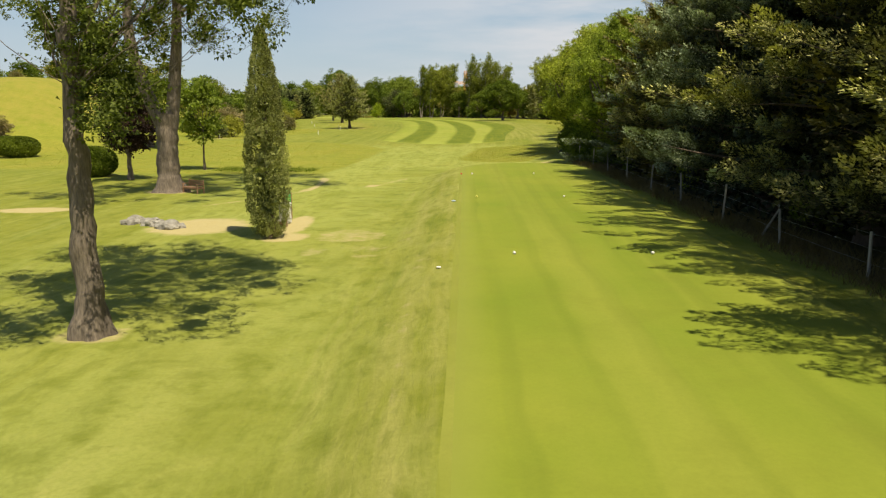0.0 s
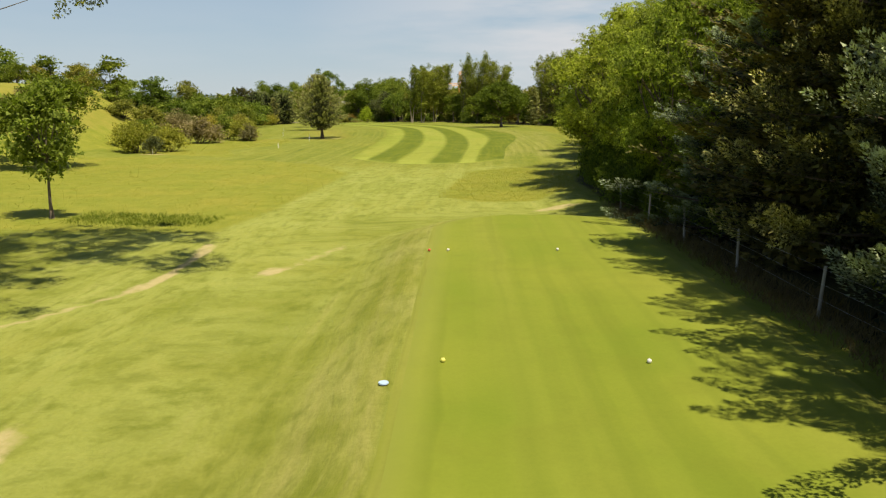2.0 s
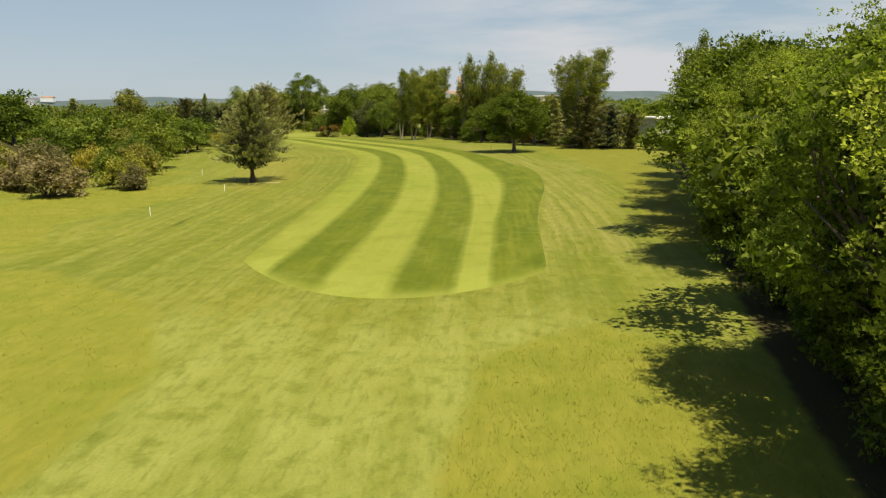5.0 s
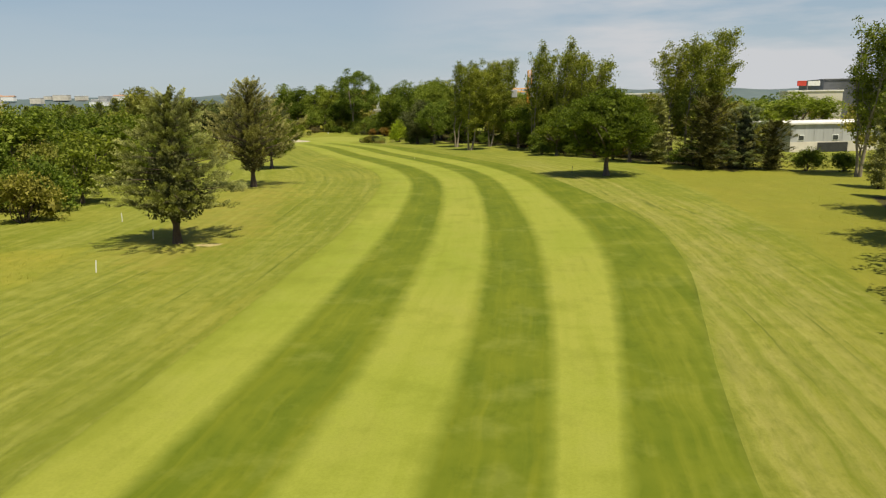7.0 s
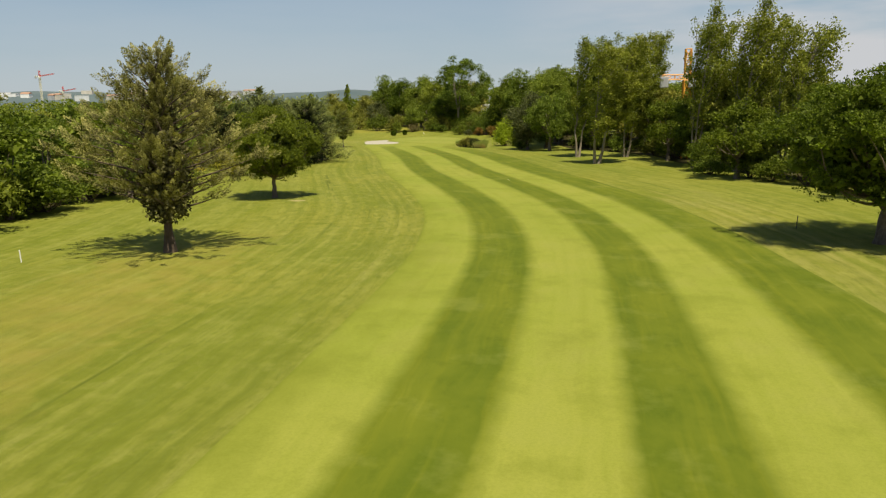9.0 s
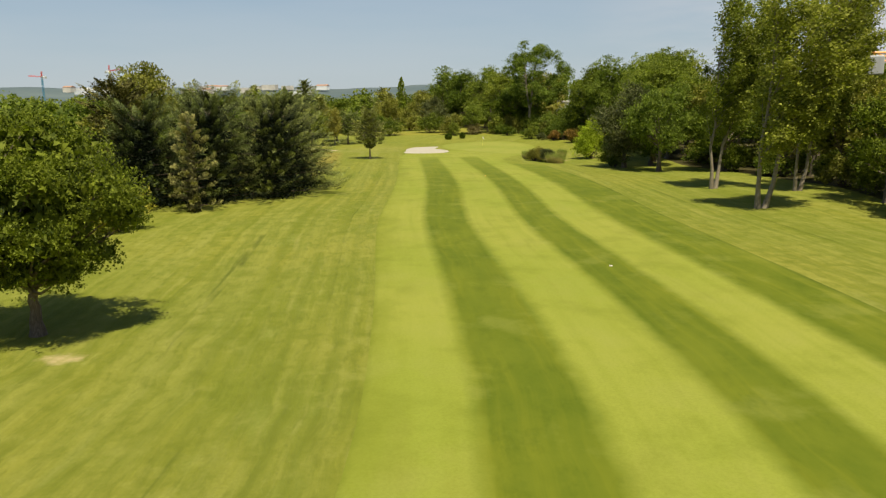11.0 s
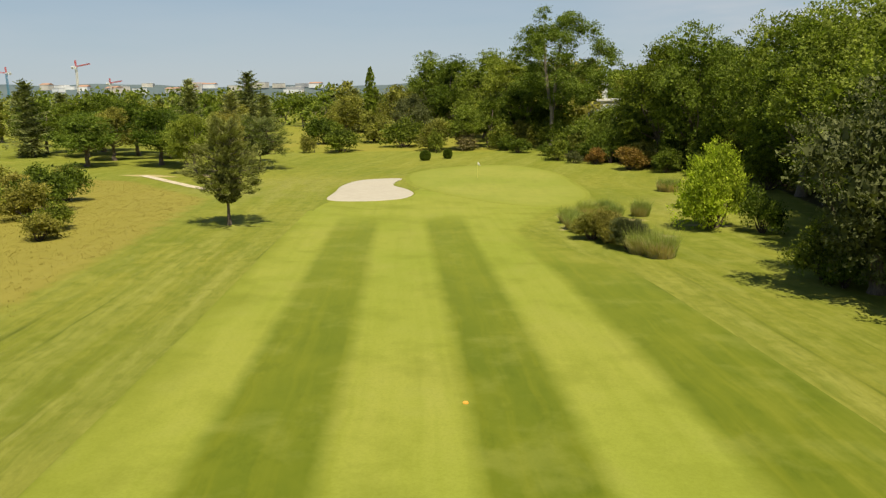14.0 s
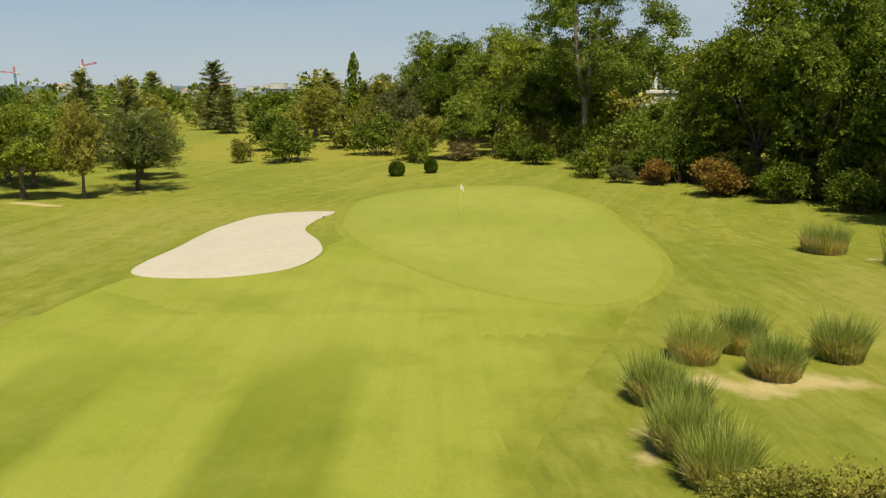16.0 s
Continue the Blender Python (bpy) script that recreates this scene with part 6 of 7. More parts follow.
grow_one("near_olive", -36.0, 339.4, 2.6, 3.0, "dense olive shrub in the planted bed")
grow_one("near_grey", -34.3, 337.2, 2.4, 3.0, "grey-leaved shrub in the planted bed")
grow_one("bush", -22.4, 329.6, 2.2, 2.8, "dark green shrub at the wood edge")

# trees round the green
stand(big_tree("poplar_tree", 106, 25, 9.6, 7.0, L_LIGHT, 56000, 0.235, 0.42, "very tall poplar with a pale trunk and open crown", 2, 8.0, 84, 0.2, 1.6, 0.0, M_BARK_PALE), -59.0, 425.5)
for kind, x, y, h, w in (
        ("bush_rust", -41.5, 397.5, 3.6, 5.6), ("bush_rust", -47, 402.5, 2.8, 3.4), ("bush_grey", -50.4, 403.6, 2.0, 2.8), ("bush", -54, 407.5, 3.4, 5), ("bush", -57, 414, 2.2, 3.6), ("bush", -63, 417, 2.6, 5),
        ("bush", -36, 394, 3.4, 4.6), ("bush", -31, 390, 3.2, 4.6), ("bush", -45, 404.5, 6.0, 5.6), ("bush_light", -50, 412, 6.6, 8), ("bush", -66, 421, 3.0, 5), ("bush", -56.5, 421, 5.4, 6.5), ("bush", -52.5, 417, 6.4, 7), ("bush", -60.5, 427, 6.0, 7), ("bush_olive", -64.5, 426, 5.2, 6), ("bush", -48.6, 411, 5.4, 6)):
    grow_one(kind, x, y, h, w, group="shrub border behind the green")
for kind, x, y, h, w in (
        ("tall_broad", -38, 404, 18.6, 12), ("tall_light", -33, 399, 19.6, 12), ("tall_broad", -27, 394, 18, 12), ("tall_broad", -30, 407, 19, 13), ("tall_broad", -41.5, 411, 14, 10), ("tall_light", -22, 384, 20.5, 14), ("olive", -42, 428, 15, 11),
        ("tall_broad", -66, 431, 15, 11), ("tall_broad", -63, 440, 17, 12), ("tall_light", -72, 441, 18, 13), ("tall_light", -80, 452, 20, 14), ("tall_broad", -90, 462, 19, 14), ("tall_light", -99, 470, 20, 14), ("broad", -72, 428, 9, 9), ("light", -74.5, 422, 8, 8)):
    grow_one(kind, x, y, h, w, group="tall trees behind the green")
for x, y, h, w in ((-50.5, 440, 7.2, 7.0), (-54.5, 447, 7.0, 7.0), (-47.5, 436, 7.4, 6.5)):
    grow_one("light", x, y, h, w, "light green tree in front of a white building", "tall trees behind the green")
stand(column_cypress("poplar_tree", 131, 16.6, 4.4, L_FRESH, 9000, 0.30, "narrow columnar poplar above the far trees"), -117, 470)
for x, y, h, w in ((-75.4, 403.8, 1.6, 1.8), (-72.6, 407.0, 1.6, 1.5)):
    stand(clipped_ball("clipped_shrub", 140 + int(w * 10), h, w, L_DEEP, 6000, 0.10, "small clipped round shrub behind the green"), x, y)
for kind, x, y, h, w in (
        ("bush", -96, 413, 5.0, 8), ("bush_olive", -102, 411, 3.2, 4), ("bush_olive", -79, 418.5, 6.2, 7), ("bush_light", -78, 415.5, 4.2, 4), ("bush", -88, 424, 6.0, 9), ("bush_grey", -84, 428, 5, 8), ("bush_heath", -74, 420, 3.6, 5), ("bush", -68, 424, 5.0, 7),
        ("bush", -108, 428, 6, 9), ("bush_olive", -99, 434, 7, 9), ("bush_grey", -92, 440, 7, 9), ("olive", -112, 446, 10, 10), ("grey", -98, 452, 11, 9), ("olive", -106, 462, 12, 10)):
    grow_one(kind, x, y, h, w, group="scrub behind the green")
for kind, x, y, h, w in (("spruce", -146, 389, 13, 9), ("broad", -137, 393, 10.5, 10), ("spruce", -153, 383, 12, 8), ("broad", -162, 378, 11, 11), ("broad", -131, 399, 10, 10), ("olive", -128, 390, 9, 9), ("broad", -142, 402, 11, 11), ("spruce", -124, 406, 12, 8), ("broad", -150, 396, 10, 10), ("olive", -118, 410, 9, 9)):
    grow_one(kind, x, y, h, w, group="trees beyond the path")
for x, y, h, w in ((-166, 486, 16.5, 15), (-199, 500, 15, 13), (-128, 478, 13, 11), (-150, 470, 10, 9), (-122, 470, 11, 11)):
    grow_one("spruce", x, y, h, w, group="dark conifers beyond the green")
stand(plumed_conifer("conifer_tree", 151, 6.8, 10.2, L_FIRGREEN, 40000, 0.12, "small flat-topped olive-brown conifer with a dark trunk", clear=0.38, branches=44, per=7, tilt=0.06, rise=0.10, long=0.14, ragged=0.55, core=0.45, r0=0.2, slim=0.16, outline=(0.62, 0.95, 1.0, 0.92, 0.78, 0.60, 0.42, 0.26, 0.12)), -95.3, 385.5)
for kind, x, y, h, w, label in (
        ("olive", -95.6, 379, 9.0, 4.6, "slim olive tree with a pale trunk"), ("light", -100.3, 376.4, 8.3, 7.2, "light green tree with forked trunks"), ("light", -108, 384, 7.6, 8.0, "light green tree beside the path"), ("broad", -114.5, 386, 9.2, 10.0, "green tree beside the path"),
        ("light", -121, 396, 8, 9, "light green tree beside the path"), ("broad", -103, 394, 7, 8, "green tree on the far lawn"), ("light", -124, 380, 8.4, 10, "light green tree beside the path"), ("spruce", -112, 402, 11, 8, "dark conifer on the far lawn")):
    grow_one(kind, x, y, h, w, label)
for kind, x, y, h, w in (
        ("bush", -88, 339, 4.2, 6), ("bush_olive", -84, 334, 3.6, 5), ("bush", -78, 331, 2.4, 4), ("bush_olive", -75, 327, 2.2, 3.6), ("bush", -93, 346, 4.0, 6), ("bush_light", -82, 322, 4.4, 5), ("bush", -86, 328, 4.8, 6), ("bush_light", -92, 335, 4.4, 6), ("bush_olive", -95, 342, 3.4, 5), ("bush", -101, 350, 3.2, 5), ("bush_olive", -104, 357, 2.6, 4), ("bush", -60.6, 301, 4.2, 4.6), ("bush_light", -88, 318, 6, 8),
        ("bush_olive", -110, 350, 4, 7), ("bush", -108, 341, 5, 8), ("bush_light", -100, 330, 6, 8)):
    grow_one(kind, x, y, h, w, group="shrubs on the dry slope")

# scrub on the left before the lawn trees
for kind, x, y, h, w in (
        ("bush_gold", -42.6, 137, 5.4, 6.4), ("bush_gold", -38.4, 139, 4.4, 5.4), ("bush_gold", -46, 142, 4.6, 5), ("bush_grey", -39.0, 133.8, 2.6, 3.2), ("bush_heath", -40.6, 160, 4.6, 8.6), ("bush_heath", -46, 165, 4.4, 7), ("bush_gold", -34.8, 168, 4.6, 6.0), ("bush_light", -39, 172, 4.6, 6),
        ("bush_heath", -33.2, 166.5, 3.2, 4.4), ("bush_olive", -39.5, 183, 5.0, 6.6), ("bush_light", -42.5, 190, 5.6, 7), ("bush_gold", -45, 181, 5.0, 6), ("bush_light", -46, 196, 4.4, 5), ("bush_heath", -50, 176, 4.4, 8), ("bush_olive", -52, 168, 4.0, 7),
        ("bush_olive", -55, 163, 3.4, 7), ("bush_light", -49, 157, 3.2, 5), ("bush_heath", -58, 132, 2.4, 4), ("bush_olive", -45, 152, 3.0, 4.6), ("bush_heath", -61, 142, 2.0, 3.4)):
    grow_one(kind, x, y, h, w, group="scrub along the rough")

MASS3 = ["mass_broad", "mass_light", "mass_olive", "mass_broad"]
FAR3 = ["far_broad", "far_light", "far_olive", "far_broad"]
fill(WOOD_LEFT, 6.8, ["far_broad", "far_light", "far_broad", "far_olive", "bush", "far_broad"], (5.5, 8.8), "woodland beyond the lawn", 7, (0.9, 1.25))
fill([(-62, 158), (-56, 172), (-70, 182), (-120, 186), (-112, 160)], 6.5, FAR3 + ["bush_olive"], (3.6, 5.5), "woodland beyond the scrub", 8, (0.9, 1.25))
fill([(-92, 112), (-74, 140), (-84, 156), (-112, 150), (-112, 112)], 6.0, ["bush_heath", "bush_olive", "bush_olive"], (3, 5), "shrubs on the hilltop", 18)
fill([(-120, 190), (-95, 330), (-118, 330), (-190, 400), (-260, 330), (-200, 190)], 12, MASS3, (8, 12), "green broadleaf woodland in the distance", 9, (0.9, 1.2), mass="far_woodland")
fill([(2, 306), (-8, 322), (-13, 345), (-14, 380), (-38, 408), (-20, 430), (14, 400), (24, 320), (26, 268), (14, 284)], 8.4, ["broad", "light", "olive", "broad"], (11, 15), "woodland beside the fairway", 10, (0.75, 1.0))
fill([(-60, 432), (-68, 448), (-112, 482), (-100, 520), (-20, 480), (-20, 432)], 10, FAR3, (13, 18), "woodland behind the green", 11, (0.7, 0.95), lambda x, y: line_dist(np.array([x]), np.array([y]), [(-48, 410), (-55, 462)])[0] > 6)
fill([(-122, 478), (-112, 432), (-130, 410), (-190, 430), (-260, 470), (-250, 560), (-110, 540)], 12, MASS3 + ["spruce"], (8, 12), "mixed green woodland beyond the putting green", 12, (0.75, 1.1), lambda x, y: line_dist(np.array([x]), np.array([y]), [(-106, 412), (-163, 486)])[0] > 15, "far_woodland")
fill([(-128, 398), (-190, 408), (-260, 400), (-260, 440), (-190, 426), (-130, 408)], 11, MASS3, (7, 10), "green broadleaf woodland in the distance", 13, (0.8, 1.2), mass="far_woodland")
fill([(30, 262), (60, 250), (120, 300), (60, 400), (30, 330)], 13, MASS3, (8, 12), "green trees round the works building", 14, (0.8, 1.1), lambda x, y: not (52 < x < 95 and 262 < y < 300), "far_woodland")


BUSHES = ["bush", "bush", "bush_olive", "bush_light"]
for i, (x, y) in enumerate(((-43.5, 191), (-46.5, 198), (-48.5, 205), (-50.5, 212), (-50.5, 219), (-51.5, 226), (-52.5, 233), (-54, 240), (-57.5, 247), (-61, 254), (-47, 190), (-53, 206), (-55, 222), (-58, 238))):
    grow_one(BUSHES[(i * 3) % 3], x, y, 3.8 + (i * 7 % 5) * 0.5, 6.0 + (i * 3 % 4) * 0.6, group="shrubby edge of the woodland")
fill([(12, 266), (22, 249), (30, 239), (42, 236), (42, 246), (36, 262), (20, 280)], 5.4, ["broad", "broad", "olive", "broad"], (8, 11.5), "dark wood beside the fairway", 23, (0.8, 1.05))
fill([(9, 270), (20, 251), (28, 238), (43, 230), (43, 236), (31, 242), (22, 254), (13, 272)], 3.6, BUSHES, (5, 8), "undergrowth along the wood edge", 24)
fill([(7, 289), (3, 306), (-7, 323), (-14, 336), (-18, 352), (-25, 384), (-40, 400), (-55, 410), (-52, 417), (-34, 404), (-18, 386), (-9, 352), (2, 326), (12, 292)], 5.0, BUSHES, (6, 9), "undergrowth along the wood edge", 15)
for i, (x, y) in enumerate(((-22, 381), (-25, 386), (-28, 391.5), (-32, 394.5), (-36, 398), (-39.5, 401), (-43.5, 405), (-47, 407.5), (-51, 410.5), (-24, 377), (-20, 374), (-34, 401), (-29, 397), (-26, 392), (-41, 407))):
    grow_one(BUSHES[i % 3], x, y, 4.0 + (i * 7 % 5) * 0.5, 5.0 + (i * 3 % 4) * 0.4, group="undergrowth along the wood edge")
fill([(28, 244), (18, 262), (8, 284), (14, 288), (26, 264), (34, 248)], 5.0, BUSHES, (6, 9), "undergrowth along the wood edge", 16)
# hidden wood added behind the belt, keeps sun from leaking through it
fill([(24, 0), (24, 60), (30, 100), (36, 120), (46, 150), (52, 190), (66, 190), (60, 0)], 8.0, MASS3, (13, 17), "dense green wood added behind the tree belt to block light", 19, (0.75, 0.95), mass="belt_woodland")


def far_woods(name, seed, n, r0, r1, az0, az1, label):
    """Distant tree tops as one mass of leafy clumps."""
    rg = np.random.default_rng(seed)
    az = np.radians(rg.uniform(az0, az1, n))
    rr = r0 * (r1 / r0) ** rg.random(n)
    c = np.column_stack([np.sin(az) * rr, 200 + np.cos(az) * rr, np.zeros(n)])
    h = rg.uniform(7, 13, n)
    k = 130
    q = rg.standard_normal((n, k, 3))
    q /= np.linalg.norm(q, axis=2)[:, :, None]
    p = c[:, None, :] + q * np.stack([h * 0.55, h * 0.55, h * 0.5], 1)[:, None, :]
    p[:, :, 2] = np.abs(p[:, :, 2] + (h * 0.5)[:, None])
    d = q + rg.standard_normal((n, k, 3)) * 0.5
    v, f = leaves_at(p.reshape(-1, 3), d.reshape(-1, 3), np.repeat(h * 0.09, k), 0.6, rg)
    ob = part(name, quick_mesh(name, v, f), L_BROAD)
    return tagged(ob, label, "trees", kind="stuff")


far_woods("far_trees", 21, 950, 330, 1900, -75, 12, "distant belt of green trees below the hills")
far_woods("far_trees", 22, 300, 330, 1500, 8, 60, "distant green trees beyond the works")


def grass_stuff(name, seed, areas, blades, H, material, label, spread=0.55):
    """Standing grass: small clumps of blades all over the given outlines."""
    rg = np.random.default_rng(seed)
    P = []
    for poly, count in areas:
        p = np.array(poly, float)
        lo, hi = p.min(0), p.max(0)
        q = rg.uniform(lo, hi, (count * 4, 2))
        ok = poly_dist(q[:, 0], q[:, 1], poly) < rg.normal(-0.2, 0.5, len(q))
        P.append(q[ok][:count])
    P = np.concatenate(P)
    P = np.repeat(P, blades, 0) + rg.standard_normal((len(P) * blades, 2)) * 0.12
    k = len(P)
    b = np.column_stack([P, height(P[:, 0], P[:, 1]) - 0.02])
    out = rg.standard_normal((k, 3)) * spread
    out[:, 2] = 1
    L = H * (0.5 + 0.8 * rg.random(k))[:, None]
    side = rg.standard_normal((k, 3))
    side[:, 2] = 0
    side /= np.linalg.norm(side, axis=1)[:, None]
    v = np.stack([b - side * 0.016, b + side * 0.016, b + out * L], 1).reshape(-1, 3)
    ob = part(name, quick_mesh(name, v, np.arange(3 * k).reshape(-1, 3)), material)
    return tagged(ob, label, "grass", kind="stuff")


grass_stuff("tall_grass", 31, [(ROUGH_LEFT, 9000), (ROUGH_TONGUE, 3500), (ROUGH_RIGHT, 4000), (ROUGH_BANK, 3000), (ROUGH_BACK, 3000)], 3, 0.11, L_TALL, "tall yellow-green unmown grass")
grass_stuff("lush_grass", 34, [([(-22, 72.0), (-18, 70.4), (-15, 69.6), (-12.0, 70.0), (-11.8, 73.4), (-15, 74.6), (-18, 75.6), (-22, 77)], 900)], 5, 0.24, L_LUSH, "dark green uncut grass along the edge of the rough")
grass_stuff("dry_grass", 32, [(DRY_LEFT, 6500)], 4, 0.13, L_DRY, "dry golden standing grass on the slope")
grass_stuff("fence_grass", 33, [([(11.9, 5), (12.1, 70), (13.4, 74), (14.6, 60), (14.6, 5)], 3500)], 5, 0.40, L_FENCE, "dry brownish grass along the fence")

# ornamental grasses in the planted bed
for i, (x, y, h, w) in enumerate(((-40.4, 348.0, 1.7, 1.7), (-39.5, 346.9, 1.5, 1.5), (-39.6, 352.1, 1.8, 1.9), (-38.3, 353.7, 1.8, 1.8), (-37.2, 351.4, 1.7, 1.8), (-35.2, 354.0, 1.9, 1.8),
                                  (-39.3, 344.9, 1.8, 1.8), (-38.5, 343.6, 1.7, 1.9), (-34.3, 373.8, 2.1, 3.0), (-33.2, 336.2, 2.2, 2.4), (-32.0, 335.2, 2.2, 2.4))):
    stand(grass_tuft("ornamental_grass", 300 + i, 0.72 * h, 1.0 * w, 4200, "clump of long green and straw-coloured grass on bare earth", 0.68 if i in (9, 10) else 0.58), x, y)
stand(grass_tuft("ornamental_grass", 320, 2.1, 3.4, 800, "clump of long green grass at the shade's edge", 0.15), -30.4, 371.4)


# ---- fence ----
def build_fence():
    f = root("fence", 12.9, 40, hz(12.9, 40), 0, "old post and wire fence in front of the tree belt", "fence")
    base = np.array([12.9, 40, hz(12.9, 40)])
    rg = random.Random(4)
    line = [(12.9, 4 + 6.1 * i) for i in range(12)]
    tops = []
    for x, y in line:
        h = 1.55 + rg.uniform(-0.12, 0.12)
        b = rod(0.055, 0.048, h + 0.3, (0, 0, -0.3), 8, (rg.uniform(-4, 4), rg.uniform(-4, 4), 0))
        p = part("post", b, M_POST, f)
        p.location = Vector((x, y, hz(x, y))) - Vector(base)
        tops.append(np.array([x, y, hz(x, y) + h]) - base)
    for k in (0.95, 0.66, 0.36):
        path = np.array([t - np.array([0, 0, 1.55 * (1 - k)]) for t in tops])
        v, q = tube(path, np.full(len(path), 0.004), 4)
        part("wire", quick_mesh("wire", v, q, True), M_STEEL, f)
    br = part("brace", rod(0.045, 0.04, 2.0, (0, 0, 0), 8, (48, 0, 0)), M_POST, f)
    br.location = Vector((12.85, 30.0, hz(12.9, 30))) - Vector(base)
    return f


build_fence()


# ---- things beside the tee ----
def tee_marker(x, y, material, label):
    r = root("tee_marker", x, y, hz(x, y) + 0.03, 0, label, "tee marker", "tee markers")
    part("ball", bm_mesh("ball", ballmesh(0.060, (0, 0, 0.07), 3), True), material, r)
    part("spike", rod(0.012, 0.016, 0.14, (0, 0, -0.09), 8), M_STEEL, r)
    return r


for x, y, m, lb in ((2.55, 26.5, M_OFFWHITE, "white ball-shaped tee marker on the turf"), (7.45, 26.3, M_OFFWHITE, "white ball-shaped tee marker on the turf"), (1.95, 42.9, M_YELLOWTEE, "yellow ball-shaped tee marker on the turf"),
                    (6.9, 42.7, M_OFFWHITE, "white ball-shaped tee marker on the turf"), (2.22, 56.9, M_OFFWHITE, "white ball-shaped tee marker on the turf"), (6.85, 56.8, M_OFFWHITE, "white ball-shaped tee marker on the turf")):
    tee_marker(x, y, m, lb)
tee_marker(1.42, 56.9, M_RED, "red ball-shaped tee marker beside the tee")
for x, y, m, lb in ((-13.0, 257.9, M_OFFWHITE, "flat white distance disc in the fairway"), (-35.8, 307.9, M_ORANGE, "flat orange distance disc in the fairway")):
    md = root("distance_marker", x, y, hz(x, y) + 0.035, 0, lb, "distance marker", "fairway markers")
    part("disc", rod(0.10, 0.09, 0.035, (0, 0, 0), 18), m, md)
disc = root("distance_plate", 0.6, 41.6, hz(0.6, 41.6) + 0.03, 0, "flat pale blue disc set in the turf", "distance plate")
part("disc", rod(0.12, 0.115, 0.03, (0, 0, 0), 20), M_BLUEDISC, disc)
plate = root("distance_plate", -0.15, 24.6, hz(-0.15, 24.6) + 0.035, 0, "flat pale disc set in the turf", "distance plate")
part("disc", rod(0.08, 0.075, 0.03, (0, 0, 0), 20), M_OFFWHITE, plate)


def build_sign(x, y, turn):
    r = root("hole_sign", x, y, hz(x, y), turn, "green hole sign between two brown wooden posts", "sign")
    for sx in (-0.36, 0.36):
        part("post", box(0.09, 0.09, 1.62, (sx, 0, -0.2), 0.012), M_WOOD, r)
    part("rail", box(0.63, 0.05, 0.12, (0, 0, 0.12), 0.01), M_WOOD, r)
    p = part("panel", box(0.62, 0.03, 0.78, (0, -0.02, 0.68), 0.008), M_SIGNGREEN, r, "bright green printed panel")
    b = bmesh.new()
    prof = [(-0.14, 0.86), (0.05, 1.02), (-0.14, 1.18), (-0.02, 1.18), (0.18, 1.02), (-0.02, 0.86)]
    bottom = [b.verts.new((px, -0.041, pz)) for px, pz in prof]
    b.faces.new(bottom)
    ext = bmesh.ops.extrude_face_region(b, geom=b.faces[:])
    bmesh.ops.translate(b, vec=(0, -0.004, 0), verts=[e for e in ext["geom"] if isinstance(e, bmesh.types.BMVert)])
    part("arrow", b, M_SIGNLIGHT, p, "lime chevron")
    part("header", box(0.44, 0.006, 0.09, (0, -0.040, 1.33), 0.002), M_WHITE, p, "pale printed bar")
    part("crest", box(0.34, 0.028, 0.10, (0, -0.02, 1.462), 0.03), M_SIGNGREEN, p)
    return r


build_sign(-8.15, 39.5, 76)


def build_bin(x, y, turn):
    r = root("litter_bin", x, y, hz(x, y), turn, "pale slatted litter bin with a curved lid", "litter bin")
    part("liner", box(0.42, 0.36, 0.80, (0, 0, 0.08), 0.03), M_BLACK, r, "dark liner")
    for i in range(5):
        part("slat", box(0.075, 0.025, 0.86, (-0.20 + i * 0.1, -0.20, 0.06), 0.008), M_OFFWHITE, r)
        part("slat", box(0.075, 0.025, 0.86, (-0.20 + i * 0.1, 0.20, 0.06), 0.008), M_OFFWHITE, r)
    for sx in (-0.235, 0.235):
        for j in range(4):
            part("slat", box(0.025, 0.075, 0.86, (sx, -0.15 + j * 0.1, 0.06), 0.008), M_OFFWHITE, r)
    part("lid", box(0.54, 0.48, 0.09, (0, 0, 0.98), 0.04), M_OFFWHITE, r)
    part("opening", box(0.26, 0.02, 0.10, (0, -0.232, 0.86), 0.01), M_BLACK, r)
    for sx in (-0.09, 0.09):
        part("foot", box(0.06, 0.34, 0.08, (sx * 1.6, 0, 0.0), 0.01), M_BLACK, r)
    return r


build_bin(-8.0, 38.0, 66)


def build_washer(x, y):
    r = root("ball_washer", x, y, hz(x, y), 20, "green ball washer on a black post", "ball washer")
    part("post", rod(0.04, 0.04, 1.0, (0, 0, -0.1), 12), M_BLACK, r)
    part("base", rod(0.13, 0.10, 0.05, (0, 0, 0), 14), M_BLACK, r)
    part("tank", rod(0.11, 0.13, 0.34, (0, 0, 0.88), 16), M_GREENPAINT, r)
    part("lid", rod(0.13, 0.07, 0.07, (0, 0, 1.22), 16), M_GREENPAINT, r)
    part("handle", rod(0.018, 0.018, 0.12, (0, 0, 1.29), 8), M_BLACK, r)
    part("knob", ballmesh(0.035, (0, 0, 1.42), 2), M_BLACK, r)
    return r


build_washer(-8.5, 37.75)


def build_low_bench(x, y, turn):
    r = root("bench", x, y, hz(x, y), turn, "low backless grey timber bench on the sandy patch", "bench")
    for k in range(3):
        part("seat_board", box(1.9, 0.135, 0.05, (0, -0.145 + 0.145 * k, 0.42), 0.012), M_GREYWOOD, r)
    for sx in (-0.72, 0.72):
        part("leg", box(0.10, 0.36, 0.42, (sx, 0, 0), 0.012), M_WOOD, r)
    part("beam", box(1.34, 0.06, 0.12, (0, 0, 0.20), 0.01), M_WOOD, r)
    return r


